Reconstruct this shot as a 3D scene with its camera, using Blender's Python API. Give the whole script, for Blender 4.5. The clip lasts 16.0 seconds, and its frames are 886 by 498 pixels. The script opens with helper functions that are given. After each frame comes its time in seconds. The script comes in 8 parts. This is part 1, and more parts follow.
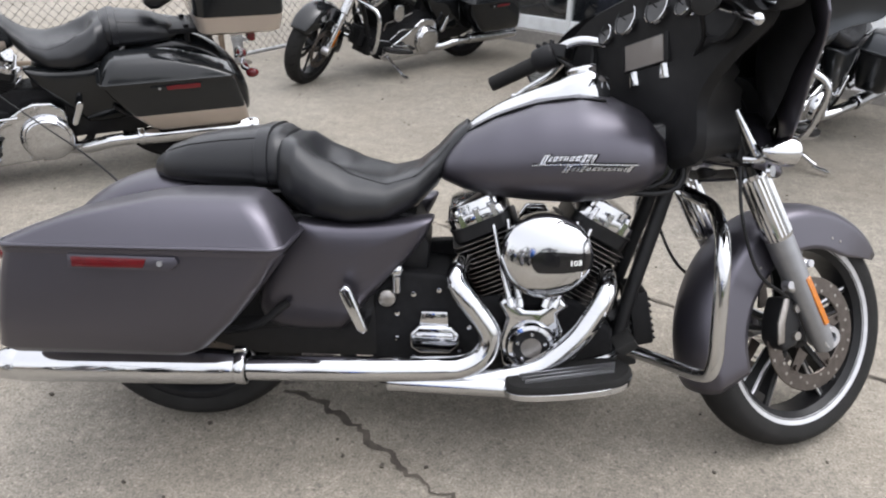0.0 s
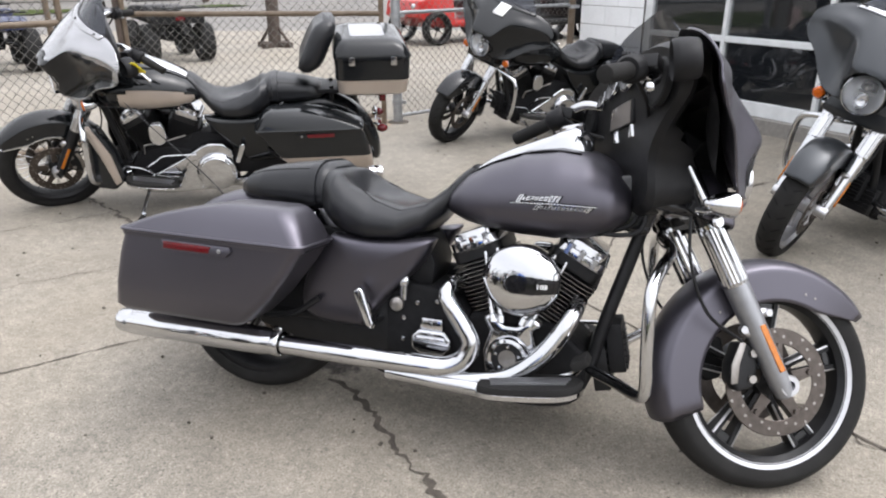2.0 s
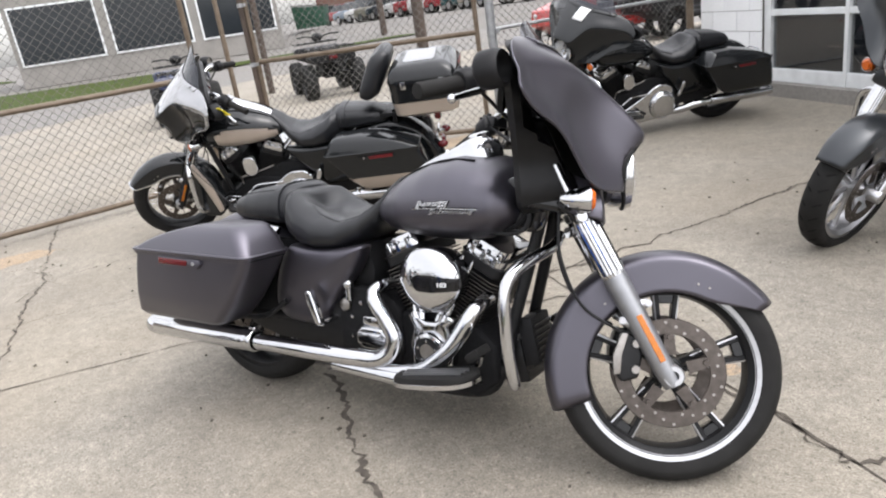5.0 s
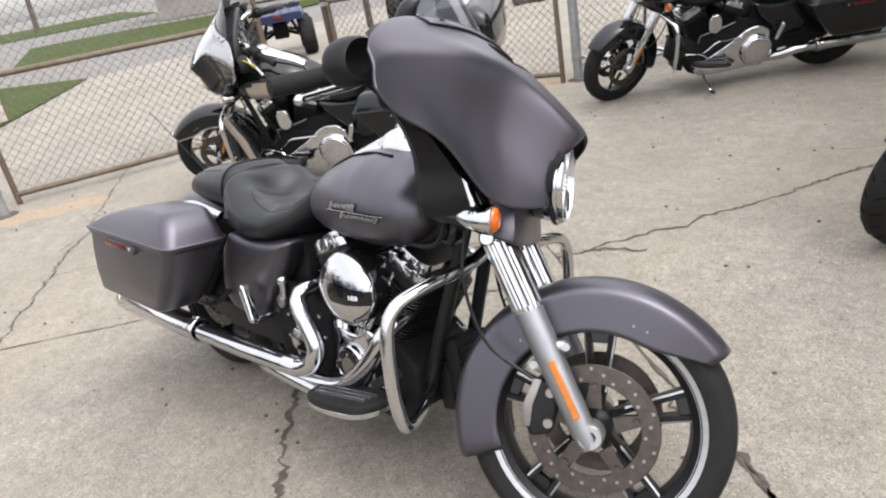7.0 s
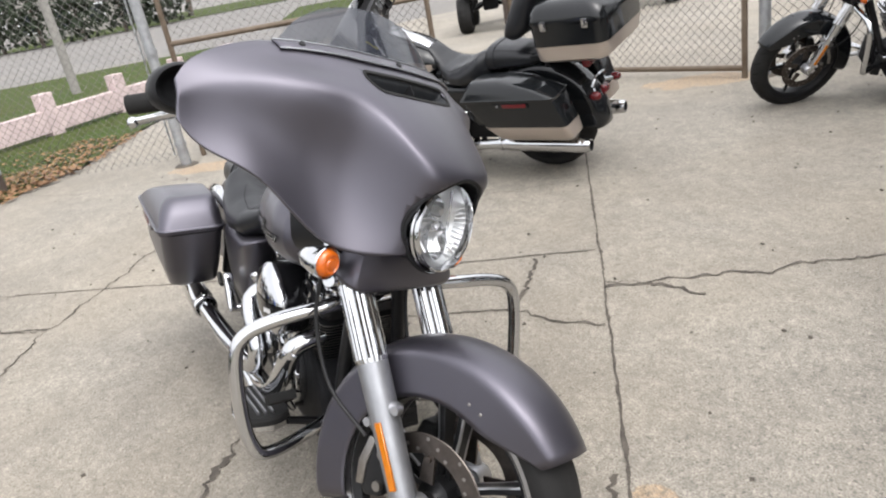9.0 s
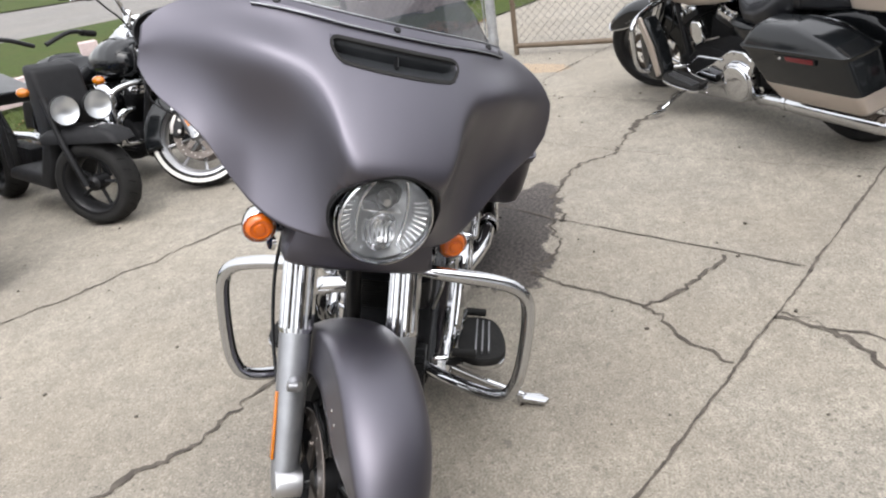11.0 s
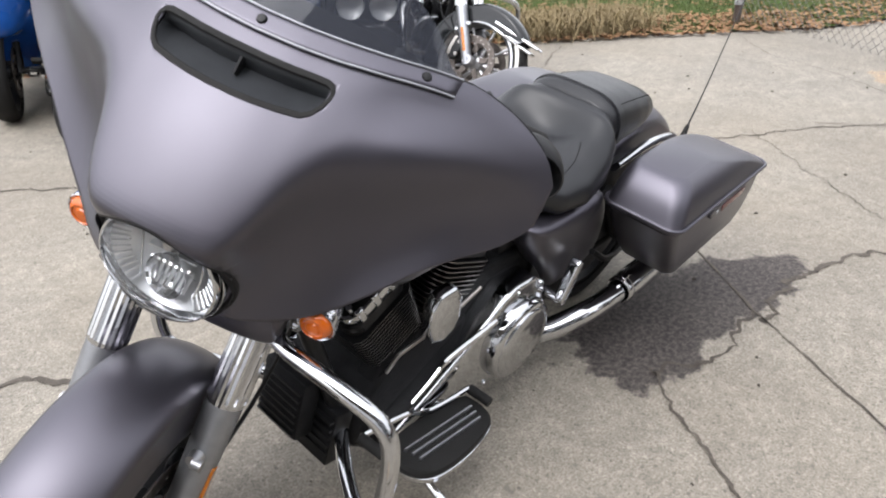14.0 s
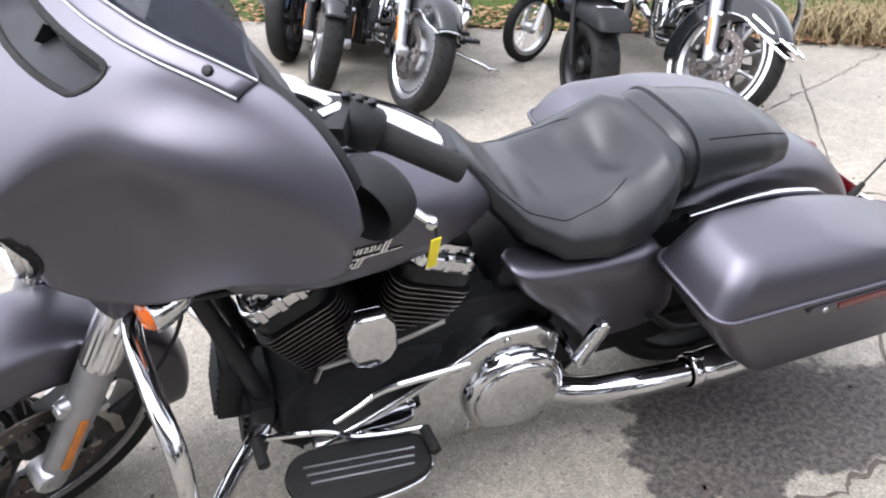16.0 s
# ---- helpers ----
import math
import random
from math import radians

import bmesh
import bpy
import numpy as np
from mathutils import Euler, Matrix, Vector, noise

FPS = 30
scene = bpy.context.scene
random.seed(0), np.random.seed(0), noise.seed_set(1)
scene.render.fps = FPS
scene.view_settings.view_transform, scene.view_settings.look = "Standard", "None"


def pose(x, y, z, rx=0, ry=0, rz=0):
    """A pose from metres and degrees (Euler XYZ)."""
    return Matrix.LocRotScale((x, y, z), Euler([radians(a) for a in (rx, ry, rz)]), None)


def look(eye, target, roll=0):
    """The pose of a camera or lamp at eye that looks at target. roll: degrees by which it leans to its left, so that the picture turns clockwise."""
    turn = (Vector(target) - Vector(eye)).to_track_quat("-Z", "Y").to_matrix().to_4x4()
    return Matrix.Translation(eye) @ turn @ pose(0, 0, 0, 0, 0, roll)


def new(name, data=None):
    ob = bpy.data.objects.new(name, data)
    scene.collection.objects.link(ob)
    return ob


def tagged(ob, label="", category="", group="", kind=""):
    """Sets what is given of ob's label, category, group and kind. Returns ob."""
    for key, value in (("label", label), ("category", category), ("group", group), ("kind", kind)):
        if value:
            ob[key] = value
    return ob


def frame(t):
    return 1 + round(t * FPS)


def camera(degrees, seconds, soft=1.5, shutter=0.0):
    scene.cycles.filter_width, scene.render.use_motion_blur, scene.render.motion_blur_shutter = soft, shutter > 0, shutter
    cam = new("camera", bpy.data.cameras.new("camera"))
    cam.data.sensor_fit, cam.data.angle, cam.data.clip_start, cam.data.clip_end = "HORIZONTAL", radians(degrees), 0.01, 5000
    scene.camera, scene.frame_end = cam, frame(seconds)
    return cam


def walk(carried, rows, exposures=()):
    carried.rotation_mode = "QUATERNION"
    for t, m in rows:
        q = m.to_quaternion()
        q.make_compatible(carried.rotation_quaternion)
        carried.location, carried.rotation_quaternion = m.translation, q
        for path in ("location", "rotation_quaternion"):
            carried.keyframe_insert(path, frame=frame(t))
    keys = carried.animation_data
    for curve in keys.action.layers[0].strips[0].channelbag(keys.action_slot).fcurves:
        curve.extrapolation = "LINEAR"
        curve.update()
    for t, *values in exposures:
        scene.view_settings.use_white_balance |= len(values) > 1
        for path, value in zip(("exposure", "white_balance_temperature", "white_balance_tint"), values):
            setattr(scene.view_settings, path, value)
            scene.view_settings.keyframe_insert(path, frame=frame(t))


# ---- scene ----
cam = camera(64.7, 16.0, soft=2.1)
EXPOSURES = [(0, 0.06, 6400, 12), (3.5, 0.14, 6500, 12), (7, 0.13, 6550, 12), (9, 0.09, 6550, 11), (12, 0.09, 6500, 11), (13.5, 0.10, 6450, 12), (14, 0.12, 6400, 12), (14.5, 0.32, 6350, 13), (15.2, 0.56, 6250, 14), (16, 0.68, 6150, 14)]
PATH = [
    (0, (0.831, -1.533, 1.333), (0.657, 0.241, 0.427), 0.7),
    (0.5, (0.941, -1.638, 1.373), (0.692, 0.151, 0.514), 3.1),
    (1, (1.139, -1.621, 1.357), (0.66, 0.156, 0.575), 2.3),
    (1.5, (1.265, -1.65, 1.356), (0.6, 0.05, 0.541), -0.2),
    (2, (1.401, -1.795, 1.376), (0.712, -0.069, 0.639), -0.2),
    (2.5, (1.541, -1.931, 1.376), (0.869, -0.188, 0.66), 2.3),
    (3, (1.698, -1.966, 1.394), (0.956, -0.23, 0.734), 0.0),
    (3.5, (1.892, -1.945, 1.392), (1.004, -0.265, 0.767), -2.1),
    (6, (2.3, -1.233, 1.358), (1.017, 0.1, 0.598), -10.6),
    (6.5, (2.302, -1.086, 1.376), (0.978, 0.177, 0.568), -10.0),
    (7, (2.449, -0.927, 1.375), (1.041, 0.251, 0.581), -10.6),
    (7.5, (2.614, -0.767, 1.365), (1.073, 0.231, 0.572), -10.8),
    (8, (2.617, -0.593, 1.335), (1.015, 0.29, 0.525), -11.1),
    (8.5, (2.61, -0.405, 1.345), (0.976, 0.427, 0.547), -9.3),
    (9, (2.751, -0.175, 1.341), (1.016, 0.46, 0.574), -10.5),
    (11.5, (2.559, 0.82, 1.335), (0.857, 0.271, 0.44), -6.6),
    (12, (2.427, 0.933, 1.34), (0.774, 0.257, 0.439), -3.1),
    (12.5, (2.291, 1.129, 1.344), (0.799, 0.142, 0.449), -2.6),
    (13, (2.144, 1.262, 1.35), (0.802, 0.044, 0.505), -4.9),
    (13.5, (1.929, 1.24, 1.318), (0.621, 0.024, 0.417), -2.7),
    (14, (1.764, 1.224, 1.307), (0.55, -0.047, 0.351), -1.5),
    (14.5, (1.572, 1.305, 1.296), (0.528, -0.085, 0.307), -1.5),
    (15, (1.398, 1.398, 1.311), (0.648, -0.197, 0.365), -3.8),
    (15.5, (1.232, 1.373, 1.284), (0.619, -0.291, 0.361), -2.2),
    (16, (1.056, 1.38, 1.275), (0.598, -0.291, 0.276), -1.8),
]
walk(cam, [(t, look(eye, target, roll)) for t, eye, target, roll in PATH], EXPOSURES)

# ---- light ----
world = bpy.data.worlds.new("overcast_sky")
scene.world = world
world.use_nodes = True
wn, wl = world.node_tree.nodes, world.node_tree.links
sky = wn.new("ShaderNodeTexSky")
sky.sky_type, sky.sun_disc = "NISHITA", False
sky.sun_elevation, sky.sun_rotation = radians(60), radians(74)
sky.dust_density, sky.air_density, sky.ozone_density = 1.5, 1.0, 1.0
grey = wn.new("ShaderNodeHueSaturation")
grey.inputs["Saturation"].default_value = 0.12
wl.new(sky.outputs[0], grey.inputs["Color"])
# overcast: about three times as bright overhead as at the horizon
wc, wz, wr, wm = wn.new("ShaderNodeTexCoord"), wn.new("ShaderNodeSeparateXYZ"), wn.new("ShaderNodeMapRange"), wn.new("ShaderNodeMix")
wl.new(wc.outputs["Generated"], wz.inputs[0])
wl.new(wz.outputs["Z"], wr.inputs["Value"])
wr.inputs["To Min"].default_value, wr.inputs["To Max"].default_value = 0.42, 1.75
wm.data_type, wm.blend_type = "RGBA", "MULTIPLY"
wm.inputs["Factor"].default_value = 1.0
wl.new(grey.outputs[0], wm.inputs["A"])
wl.new(wr.outputs[0], wm.inputs["B"])
wl.new(wm.outputs["Result"], wn["Background"].inputs["Color"])
wn["Background"].inputs["Strength"].default_value = 0.50
sun = new("sun", bpy.data.lights.new("sun", "SUN"))
sun.data.energy, sun.data.angle, sun.data.color = 0.30, radians(45), (1.0, 0.97, 0.93)
sun.matrix_world = look((5.0, 1.45, 9.0), (0, 0, 0))

# ---- materials ----
def material(name, color, rough=0.5, metal=0.0, vary=0.0, scale=20.0, bump=0.0, bump_scale=200.0, coat=0.0, color2=None, grain=0.0, trans=0.0, ior=1.45, alpha=1.0, emit=0.0, rand=0.0, spec=0.5):
    m = bpy.data.materials.new(name)
    m.use_nodes = True
    n, l = m.node_tree.nodes, m.node_tree.links
    b = n["Principled BSDF"]
    b.inputs["Base Color"].default_value = (*color, 1)
    b.inputs["Roughness"].default_value = rough
    b.inputs["Metallic"].default_value = metal
    b.inputs["Coat Weight"].default_value = coat
    b.inputs["Coat Roughness"].default_value = 0.06
    b.inputs["Transmission Weight"].default_value = trans
    b.inputs["IOR"].default_value = ior
    b.inputs["Alpha"].default_value = alpha
    b.inputs["Specular IOR Level"].default_value = spec
    if emit:
        b.inputs["Emission Color"].default_value = (*color, 1)
        b.inputs["Emission Strength"].default_value = emit
    co = n.new("ShaderNodeTexCoord")
    if vary:
        t = n.new("ShaderNodeTexNoise")
        t.inputs["Scale"].default_value, t.inputs["Detail"].default_value = scale, 6
        l.new(co.outputs["Object"], t.inputs["Vector"])
        r = n.new("ShaderNodeMapRange")
        r.inputs["From Min"].default_value, r.inputs["From Max"].default_value = 0.3, 0.7
        l.new(t.outputs["Fac"], r.inputs["Value"])
        x = n.new("ShaderNodeMix")
        x.data_type = "RGBA"
        c2 = color2 or tuple(c * (1 - vary) for c in color)
        x.inputs["A"].default_value, x.inputs["B"].default_value = (*color, 1), (*c2, 1)
        l.new(r.outputs[0], x.inputs["Factor"])
        last = x.outputs["Result"]
        if grain:
            g = n.new("ShaderNodeTexNoise")
            g.inputs["Scale"].default_value, g.inputs["Detail"].default_value = scale * 24, 3
            l.new(co.outputs["Object"], g.inputs["Vector"])
            gr = n.new("ShaderNodeMapRange")
            gr.inputs["From Min"].default_value, gr.inputs["From Max"].default_value = 0.3, 0.7
            gr.inputs["To Min"].default_value, gr.inputs["To Max"].default_value = 1 - grain, 1 + grain
            l.new(g.outputs["Fac"], gr.inputs["Value"])
            k = n.new("ShaderNodeMix")
            k.data_type, k.blend_type = "RGBA", "MULTIPLY"
            k.inputs["Factor"].default_value = 1.0
            l.new(last, k.inputs["A"])
            l.new(gr.outputs[0], k.inputs["B"])
            last = k.outputs["Result"]
        if rand:
            o = n.new("ShaderNodeObjectInfo")
            rr = n.new("ShaderNodeMapRange")
            rr.inputs["To Min"].default_value, rr.inputs["To Max"].default_value = 1 - rand, 1 + rand
            l.new(o.outputs["Random"], rr.inputs["Value"])
            k = n.new("ShaderNodeMix")
            k.data_type, k.blend_type = "RGBA", "MULTIPLY"
            k.inputs["Factor"].default_value = 1.0
            l.new(last, k.inputs["A"])
            l.new(rr.outputs[0], k.inputs["B"])
            last = k.outputs["Result"]
        l.new(last, b.inputs["Base Color"])
        q = n.new("ShaderNodeMapRange")
        q.inputs["To Min"].default_value, q.inputs["To Max"].default_value = max(rough - 0.06, 0.0), min(rough + 0.08, 1.0)
        l.new(t.outputs["Fac"], q.inputs["Value"])
        l.new(q.outputs[0], b.inputs["Roughness"])
    if bump:
        t2 = n.new("ShaderNodeTexNoise")
        t2.inputs["Scale"].default_value, t2.inputs["Detail"].default_value = bump_scale, 4
        l.new(co.outputs["Object"], t2.inputs["Vector"])
        bp = n.new("ShaderNodeBump")
        bp.inputs["Strength"].default_value, bp.inputs["Distance"].default_value = bump, 0.004
        l.new(t2.outputs["Fac"], bp.inputs["Height"])
        l.new(bp.outputs[0], b.inputs["Normal"])
    return m


DENIM = material("charcoal_denim_paint", (0.083, 0.078, 0.096), 0.41, 0.9, 0.10, 3.0, 0.02, 900, coat=0.55)
DENIM.node_tree.nodes["Principled BSDF"].inputs["Coat Roughness"].default_value = 0.36
CHROME = material("chrome", (0.56, 0.565, 0.58), 0.06, 1.0, 0.06, 8.0)
ROTOR = material("drilled_rotor_steel", (0.118, 0.102, 0.092), 0.42, 1.0, 0.3, 50.0, 0.08, 400)
ALU = material("brushed_aluminium", (0.50, 0.50, 0.515), 0.38, 1.0, 0.12, 40.0, 0.05, 600)
STEEL = material("disc_steel", (0.34, 0.32, 0.30), 0.35, 1.0, 0.2, 60.0, 0.08, 500)
FORKALU = material("grey_cast_fork_alloy", (0.31, 0.315, 0.33), 0.44, 0.9, 0.15, 30.0, 0.06, 500)
BLACK = material("gloss_black_paint", (0.008, 0.008, 0.009), 0.12, 0.0, 0.2, 10.0, coat=0.35, spec=0.3)
SATIN = material("satin_black_metal", (0.014, 0.014, 0.015), 0.4, 0.2, 0.3, 30.0, 0.06, 500, spec=0.3)
CRINKLE = material("crinkle_black_engine", (0.012, 0.012, 0.013), 0.55, 0.0, 0.3, 50.0, 0.35, 700, spec=0.12)
LEATHER = material("black_vinyl", (0.010, 0.0105, 0.0125), 0.33, 0.0, 0.25, 9.0, 0.12, 300, spec=0.46)
SEAM = material("seam_thread", (0.006, 0.006, 0.006), 0.7, 0.0, 0.2, 80.0, spec=0.1)
DARKPEARL = material("dark_pearl_paint", (0.030, 0.033, 0.037), 0.30, 0.55, 0.15, 7.0, 0.02, 900, coat=0.25)
RUBBER = material("tyre_rubber", (0.017, 0.0165, 0.016), 0.72, 0.0, 0.35, 12.0, 0.25, 300, spec=0.2)
PLASTIC = material("black_plastic", (0.012, 0.012, 0.013), 0.5, 0.0, 0.25, 25.0, 0.1, 600, spec=0.2)
# black plastic lightened in colour to stand in for sky reflected in the intake
VENTGREY = material("sky_greyed_plastic", (0.026, 0.028, 0.031), 0.5, 0.0, 0.2, 25.0, 0.06, 500, spec=0.35)
AMBER = material("amber_lens", (0.46, 0.135, 0.004), 0.16, 0.0, 0.2, 60.0, coat=0.5)
DEEPAMBER = material("deep_amber_lens", (0.55, 0.105, 0.004), 0.14, 0.0, 0.2, 60.0, coat=0.5)
RED = material("red_lens", (0.105, 0.004, 0.007), 0.22, 0.0, 0.3, 50.0, coat=0.2)
TINT = material("smoked_screen", (0.03, 0.033, 0.042), 0.03, 0.0, alpha=0.84)
CLEARSCREEN = material("clear_screen", (0.5, 0.52, 0.54), 0.03, 0.0, alpha=0.12)
REFLECT = material("lamp_reflector", (0.62, 0.63, 0.64), 0.29, 1.0, 0.10, 90.0)
PEWTERCHROME = material("bright_silver_paint", (0.40, 0.40, 0.41), 0.16, 0.8, 0.1, 4.0, coat=0.3)
DIAL = material("dial_face", (0.035, 0.035, 0.036), 0.4, 0.0, 0.3, 60.0)
SCREEN = material("display_glass", (0.16, 0.145, 0.135), 0.08, 0.0, 0.2, 6.0)
YELLOW = material("yellow_tag", (0.75, 0.62, 0.02), 0.5, 0.0, 0.15, 40.0)
PAPER = material("white_sticker", (0.75, 0.75, 0.74), 0.6, 0.0, 0.1, 40.0)
BADGE = material("badge_silver", (0.6, 0.6, 0.62), 0.25, 0.9, 0.2, 90.0)
SILVER = material("silver_pewter_paint", (0.42, 0.36, 0.31), 0.3, 0.5, 0.1, 5.0, coat=0.4)
BLACKPEARL = material("black_pearl_paint", (0.008, 0.009, 0.010), 0.10, 0.0, 0.2, 6.0, coat=0.15, spec=0.4)
CLEARLENS = material("clear_lens_cover", (0.8, 0.82, 0.84), 0.02, 0.0, alpha=0.10)
WHITEWALL = material("whitewall_rubber", (0.62, 0.60, 0.56), 0.6, 0.0, 0.2, 20.0)
BLUE = material("blue_plastic", (0.015, 0.10, 0.42), 0.25, 0.0, 0.2, 6.0, coat=0.5)
NAVY = material("dark_blue_plastic", (0.012, 0.02, 0.07), 0.3, 0.0, 0.2, 6.0, coat=0.4)
REDPLASTIC = material("red_plastic", (0.42, 0.015, 0.012), 0.3, 0.0, 0.2, 6.0, coat=0.4)
WHITEPLASTIC = material("white_plastic", (0.7, 0.7, 0.7), 0.35, 0.0, 0.1, 8.0)
GOLD = material("gold_fork_tube", (0.55, 0.40, 0.12), 0.3, 0.9, 0.1, 20.0)
GALV = material("galvanised_steel", (0.40, 0.41, 0.42), 0.5, 0.7, 0.3, 18.0, 0.1, 200)
TANPIPE = material("brown_painted_pipe", (0.098, 0.070, 0.046), 0.55, 0.1, 0.4, 14.0, 0.15, 120, color2=(0.14, 0.108, 0.078))
WIRE = material("fence_wire", (0.15, 0.145, 0.135), 0.5, 0.6, 0.3, 10.0)
WHITEWASH = material("white_painted_block", (0.80, 0.81, 0.82), 0.65, 0.0, 0.10, 3.0, 0.25, 60, grain=0.05, rand=0.03)
DOORFRAME = material("aluminium_door_frame", (0.74, 0.76, 0.77), 0.40, 0.15, 0.15, 10.0, 0.05, 200)
PANE = material("door_glass", (0.014, 0.016, 0.019), 0.015, 0.0, alpha=0.42, ior=2.1)
# near-black colour stands in for the shade inside the showroom
DARKROOM = material("unlit_showroom_wall", (0.03, 0.03, 0.032), 0.8, 0.0, 0.3, 2.0)
TIMBER = material("weathered_pink_timber", (0.50, 0.40, 0.39), 0.8, 0.0, 0.25, 6.0, 0.3, 60, grain=0.2)
POLE = material("wood_pole", (0.075, 0.056, 0.045), 0.85, 0.0, 0.4, 8.0, 0.4, 80)
BRICKFAR = material("brown_brick_far", (0.16, 0.088, 0.068), 0.85, 0.0, 0.3, 2.0, grain=0.25)
CONCRETEFAR = material("precast_concrete_wall", (0.235, 0.222, 0.205), 0.8, 0.0, 0.2, 1.2, grain=0.12)
DARKGLASS = material("dark_window_glass", (0.02, 0.024, 0.028), 0.08, 0.0, 0.2, 1.0)
BARK = material("bare_branch_bark", (0.112, 0.092, 0.076), 0.9, 0.0, 0.4, 12.0, 0.4, 60)
DRYLEAF = material("dry_leaf", (0.19, 0.078, 0.036), 0.8, 0.0, 0.5, 30.0, color2=(0.27, 0.18, 0.09), rand=0.3)
STRAW = material("dry_grass", (0.196, 0.15, 0.081), 0.85, 0.0, 0.4, 9.0, color2=(0.16, 0.12, 0.055))
BLADE = material("green_grass_blade", (0.050, 0.082, 0.017), 0.7, 0.0, 0.4, 3.0, color2=(0.088, 0.100, 0.034))
EVERGREEN = material("evergreen_foliage", (0.022, 0.034, 0.014), 0.8, 0.0, 0.5, 2.0, rand=0.25)
CRACK = material("dirt_filled_crack", (0.040, 0.033, 0.027), 0.95, 0.0, 0.5, 18.0, 0.5, 120, color2=(0.094, 0.081, 0.066))


def ground_material(name, light, dark, speck, scale, stain=None, rust=None):
    m = bpy.data.materials.new(name)
    m.use_nodes = True
    n, l = m.node_tree.nodes, m.node_tree.links
    b = n["Principled BSDF"]
    b.inputs["Roughness"].default_value = 0.85
    co = n.new("ShaderNodeTexCoord")

    def noise_node(s, detail=6, rough=0.6, shift=0.0):
        t = n.new("ShaderNodeTexNoise")
        if shift:
            mv = n.new("ShaderNodeVectorMath")
            mv.inputs[1].default_value = (shift, shift * 0.6, 0.0)
            l.new(co.outputs["Object"], mv.inputs[0])
        t.inputs["Scale"].default_value, t.inputs["Detail"].default_value, t.inputs["Roughness"].default_value = s, detail, rough
        l.new(mv.outputs[0] if shift else co.outputs["Object"], t.inputs["Vector"])
        return t.outputs["Fac"]

    def ranged(v, a, c, lo=0.0, hi=1.0):
        r = n.new("ShaderNodeMapRange")
        for k, x in zip(("From Min", "From Max", "To Min", "To Max"), (a, c, lo, hi)):
            r.inputs[k].default_value = x
        l.new(v, r.inputs["Value"])
        return r.outputs[0]

    def mixed(f, a, c, how="MIX"):
        x = n.new("ShaderNodeMix")
        x.data_type, x.blend_type = "RGBA", how
        for s, v in (("Factor", f), ("A", a), ("B", c)):
            if isinstance(v, (tuple, float)):
                x.inputs[s].default_value = (*v, 1) if isinstance(v, tuple) else v
            else:
                l.new(v, x.inputs[s])
        return x.outputs["Result"]

    col = mixed(ranged(noise_node(scale), 0.32, 0.68), light, dark)
    col = mixed(ranged(noise_node(scale * 9, 4), 0.35, 0.7, 0.0, 0.55), col, tuple(c * 0.7 for c in dark))
    fine = noise_node(speck, 3, 0.7)
    col = mixed(1.0, col, ranged(fine, 0.3, 0.7, 0.52, 1.42), "MULTIPLY")
    col = mixed(1.0, col, ranged(noise_node(speck * 0.22, 5, 0.7), 0.3, 0.7, 0.74, 1.24), "MULTIPLY")
    v = n.new("ShaderNodeTexVoronoi")
    v.inputs["Scale"].default_value = speck * 0.55
    l.new(co.outputs["Object"], v.inputs["Vector"])
    col = mixed(ranged(v.outputs["Distance"], 0.14, 0.30, 0.60, 0.0), col, tuple(c * 0.42 for c in dark))
    pebbles = n.new("ShaderNodeTexVoronoi")
    pebbles.inputs["Scale"].default_value, pebbles.inputs["Randomness"].default_value = speck * 0.85, 1.0
    l.new(co.outputs["Object"], pebbles.inputs["Vector"])
    sep = n.new("ShaderNodeSeparateColor")
    l.new(pebbles.outputs["Color"], sep.inputs[0])
    col = mixed(1.0, col, ranged(sep.outputs[0], 0.0, 1.0, 0.90, 1.09), "MULTIPLY")
    col = mixed(ranged(sep.outputs[1], 0.94, 0.96, 0.0, 0.30), col, tuple(c * 1.5 for c in light))
    col = mixed(ranged(sep.outputs[2], 0.965, 0.98, 0.0, 0.50), col, tuple(c * 0.30 for c in dark))
    col = mixed(ranged(noise_node(0.55, 5, 0.62, 5.3), 0.38, 0.66, 0.0, 0.30), col, (dark[0] * 1.12, dark[1] * 1.02, dark[2] * 0.86))
    spots = noise_node(14.0, 2, 0.5)
    col = mixed(ranged(spots, 0.70, 0.76, 0.0, 0.55), col, tuple(c * 0.45 for c in dark))
    for shape, tone, amount in ((stain, (0.029, 0.0245, 0.022), 0.96), (rust, (0.21, 0.135, 0.07), 0.42)):
        for x0, y0, rx, ry, turn in shape or ():
            mp = n.new("ShaderNodeMapping")
            mp.vector_type = "TEXTURE"
            mp.inputs["Location"].default_value = (x0, y0, 0)
            mp.inputs["Rotation"].default_value = (0, 0, radians(turn))
            mp.inputs["Scale"].default_value = (rx, ry, 1)
            l.new(co.outputs["Object"], mp.inputs["Vector"])
            ln = n.new("ShaderNodeVectorMath")
            ln.operation = "LENGTH"
            l.new(mp.outputs[0], ln.inputs[0])
            ad = n.new("ShaderNodeMath")
            l.new(ln.outputs["Value"], ad.inputs[0])
            l.new(ranged(noise_node(7.0, 8, 0.65), 0.3, 0.7, -0.24, 0.24), ad.inputs[1])
            k = ranged(ad.outputs[0], 0.90, 0.99, amount, 0.0)
            tex = mixed(ranged(noise_node(60.0, 9, 0.85), 0.44, 0.58), tuple(c * 0.5 for c in tone), tuple(c * 2.9 for c in tone))
            col = mixed(k, col, tex)
    l.new(col, b.inputs["Base Color"])
    bp = n.new("ShaderNodeBump")
    bp.inputs["Strength"].default_value, bp.inputs["Distance"].default_value = 0.35, 0.004
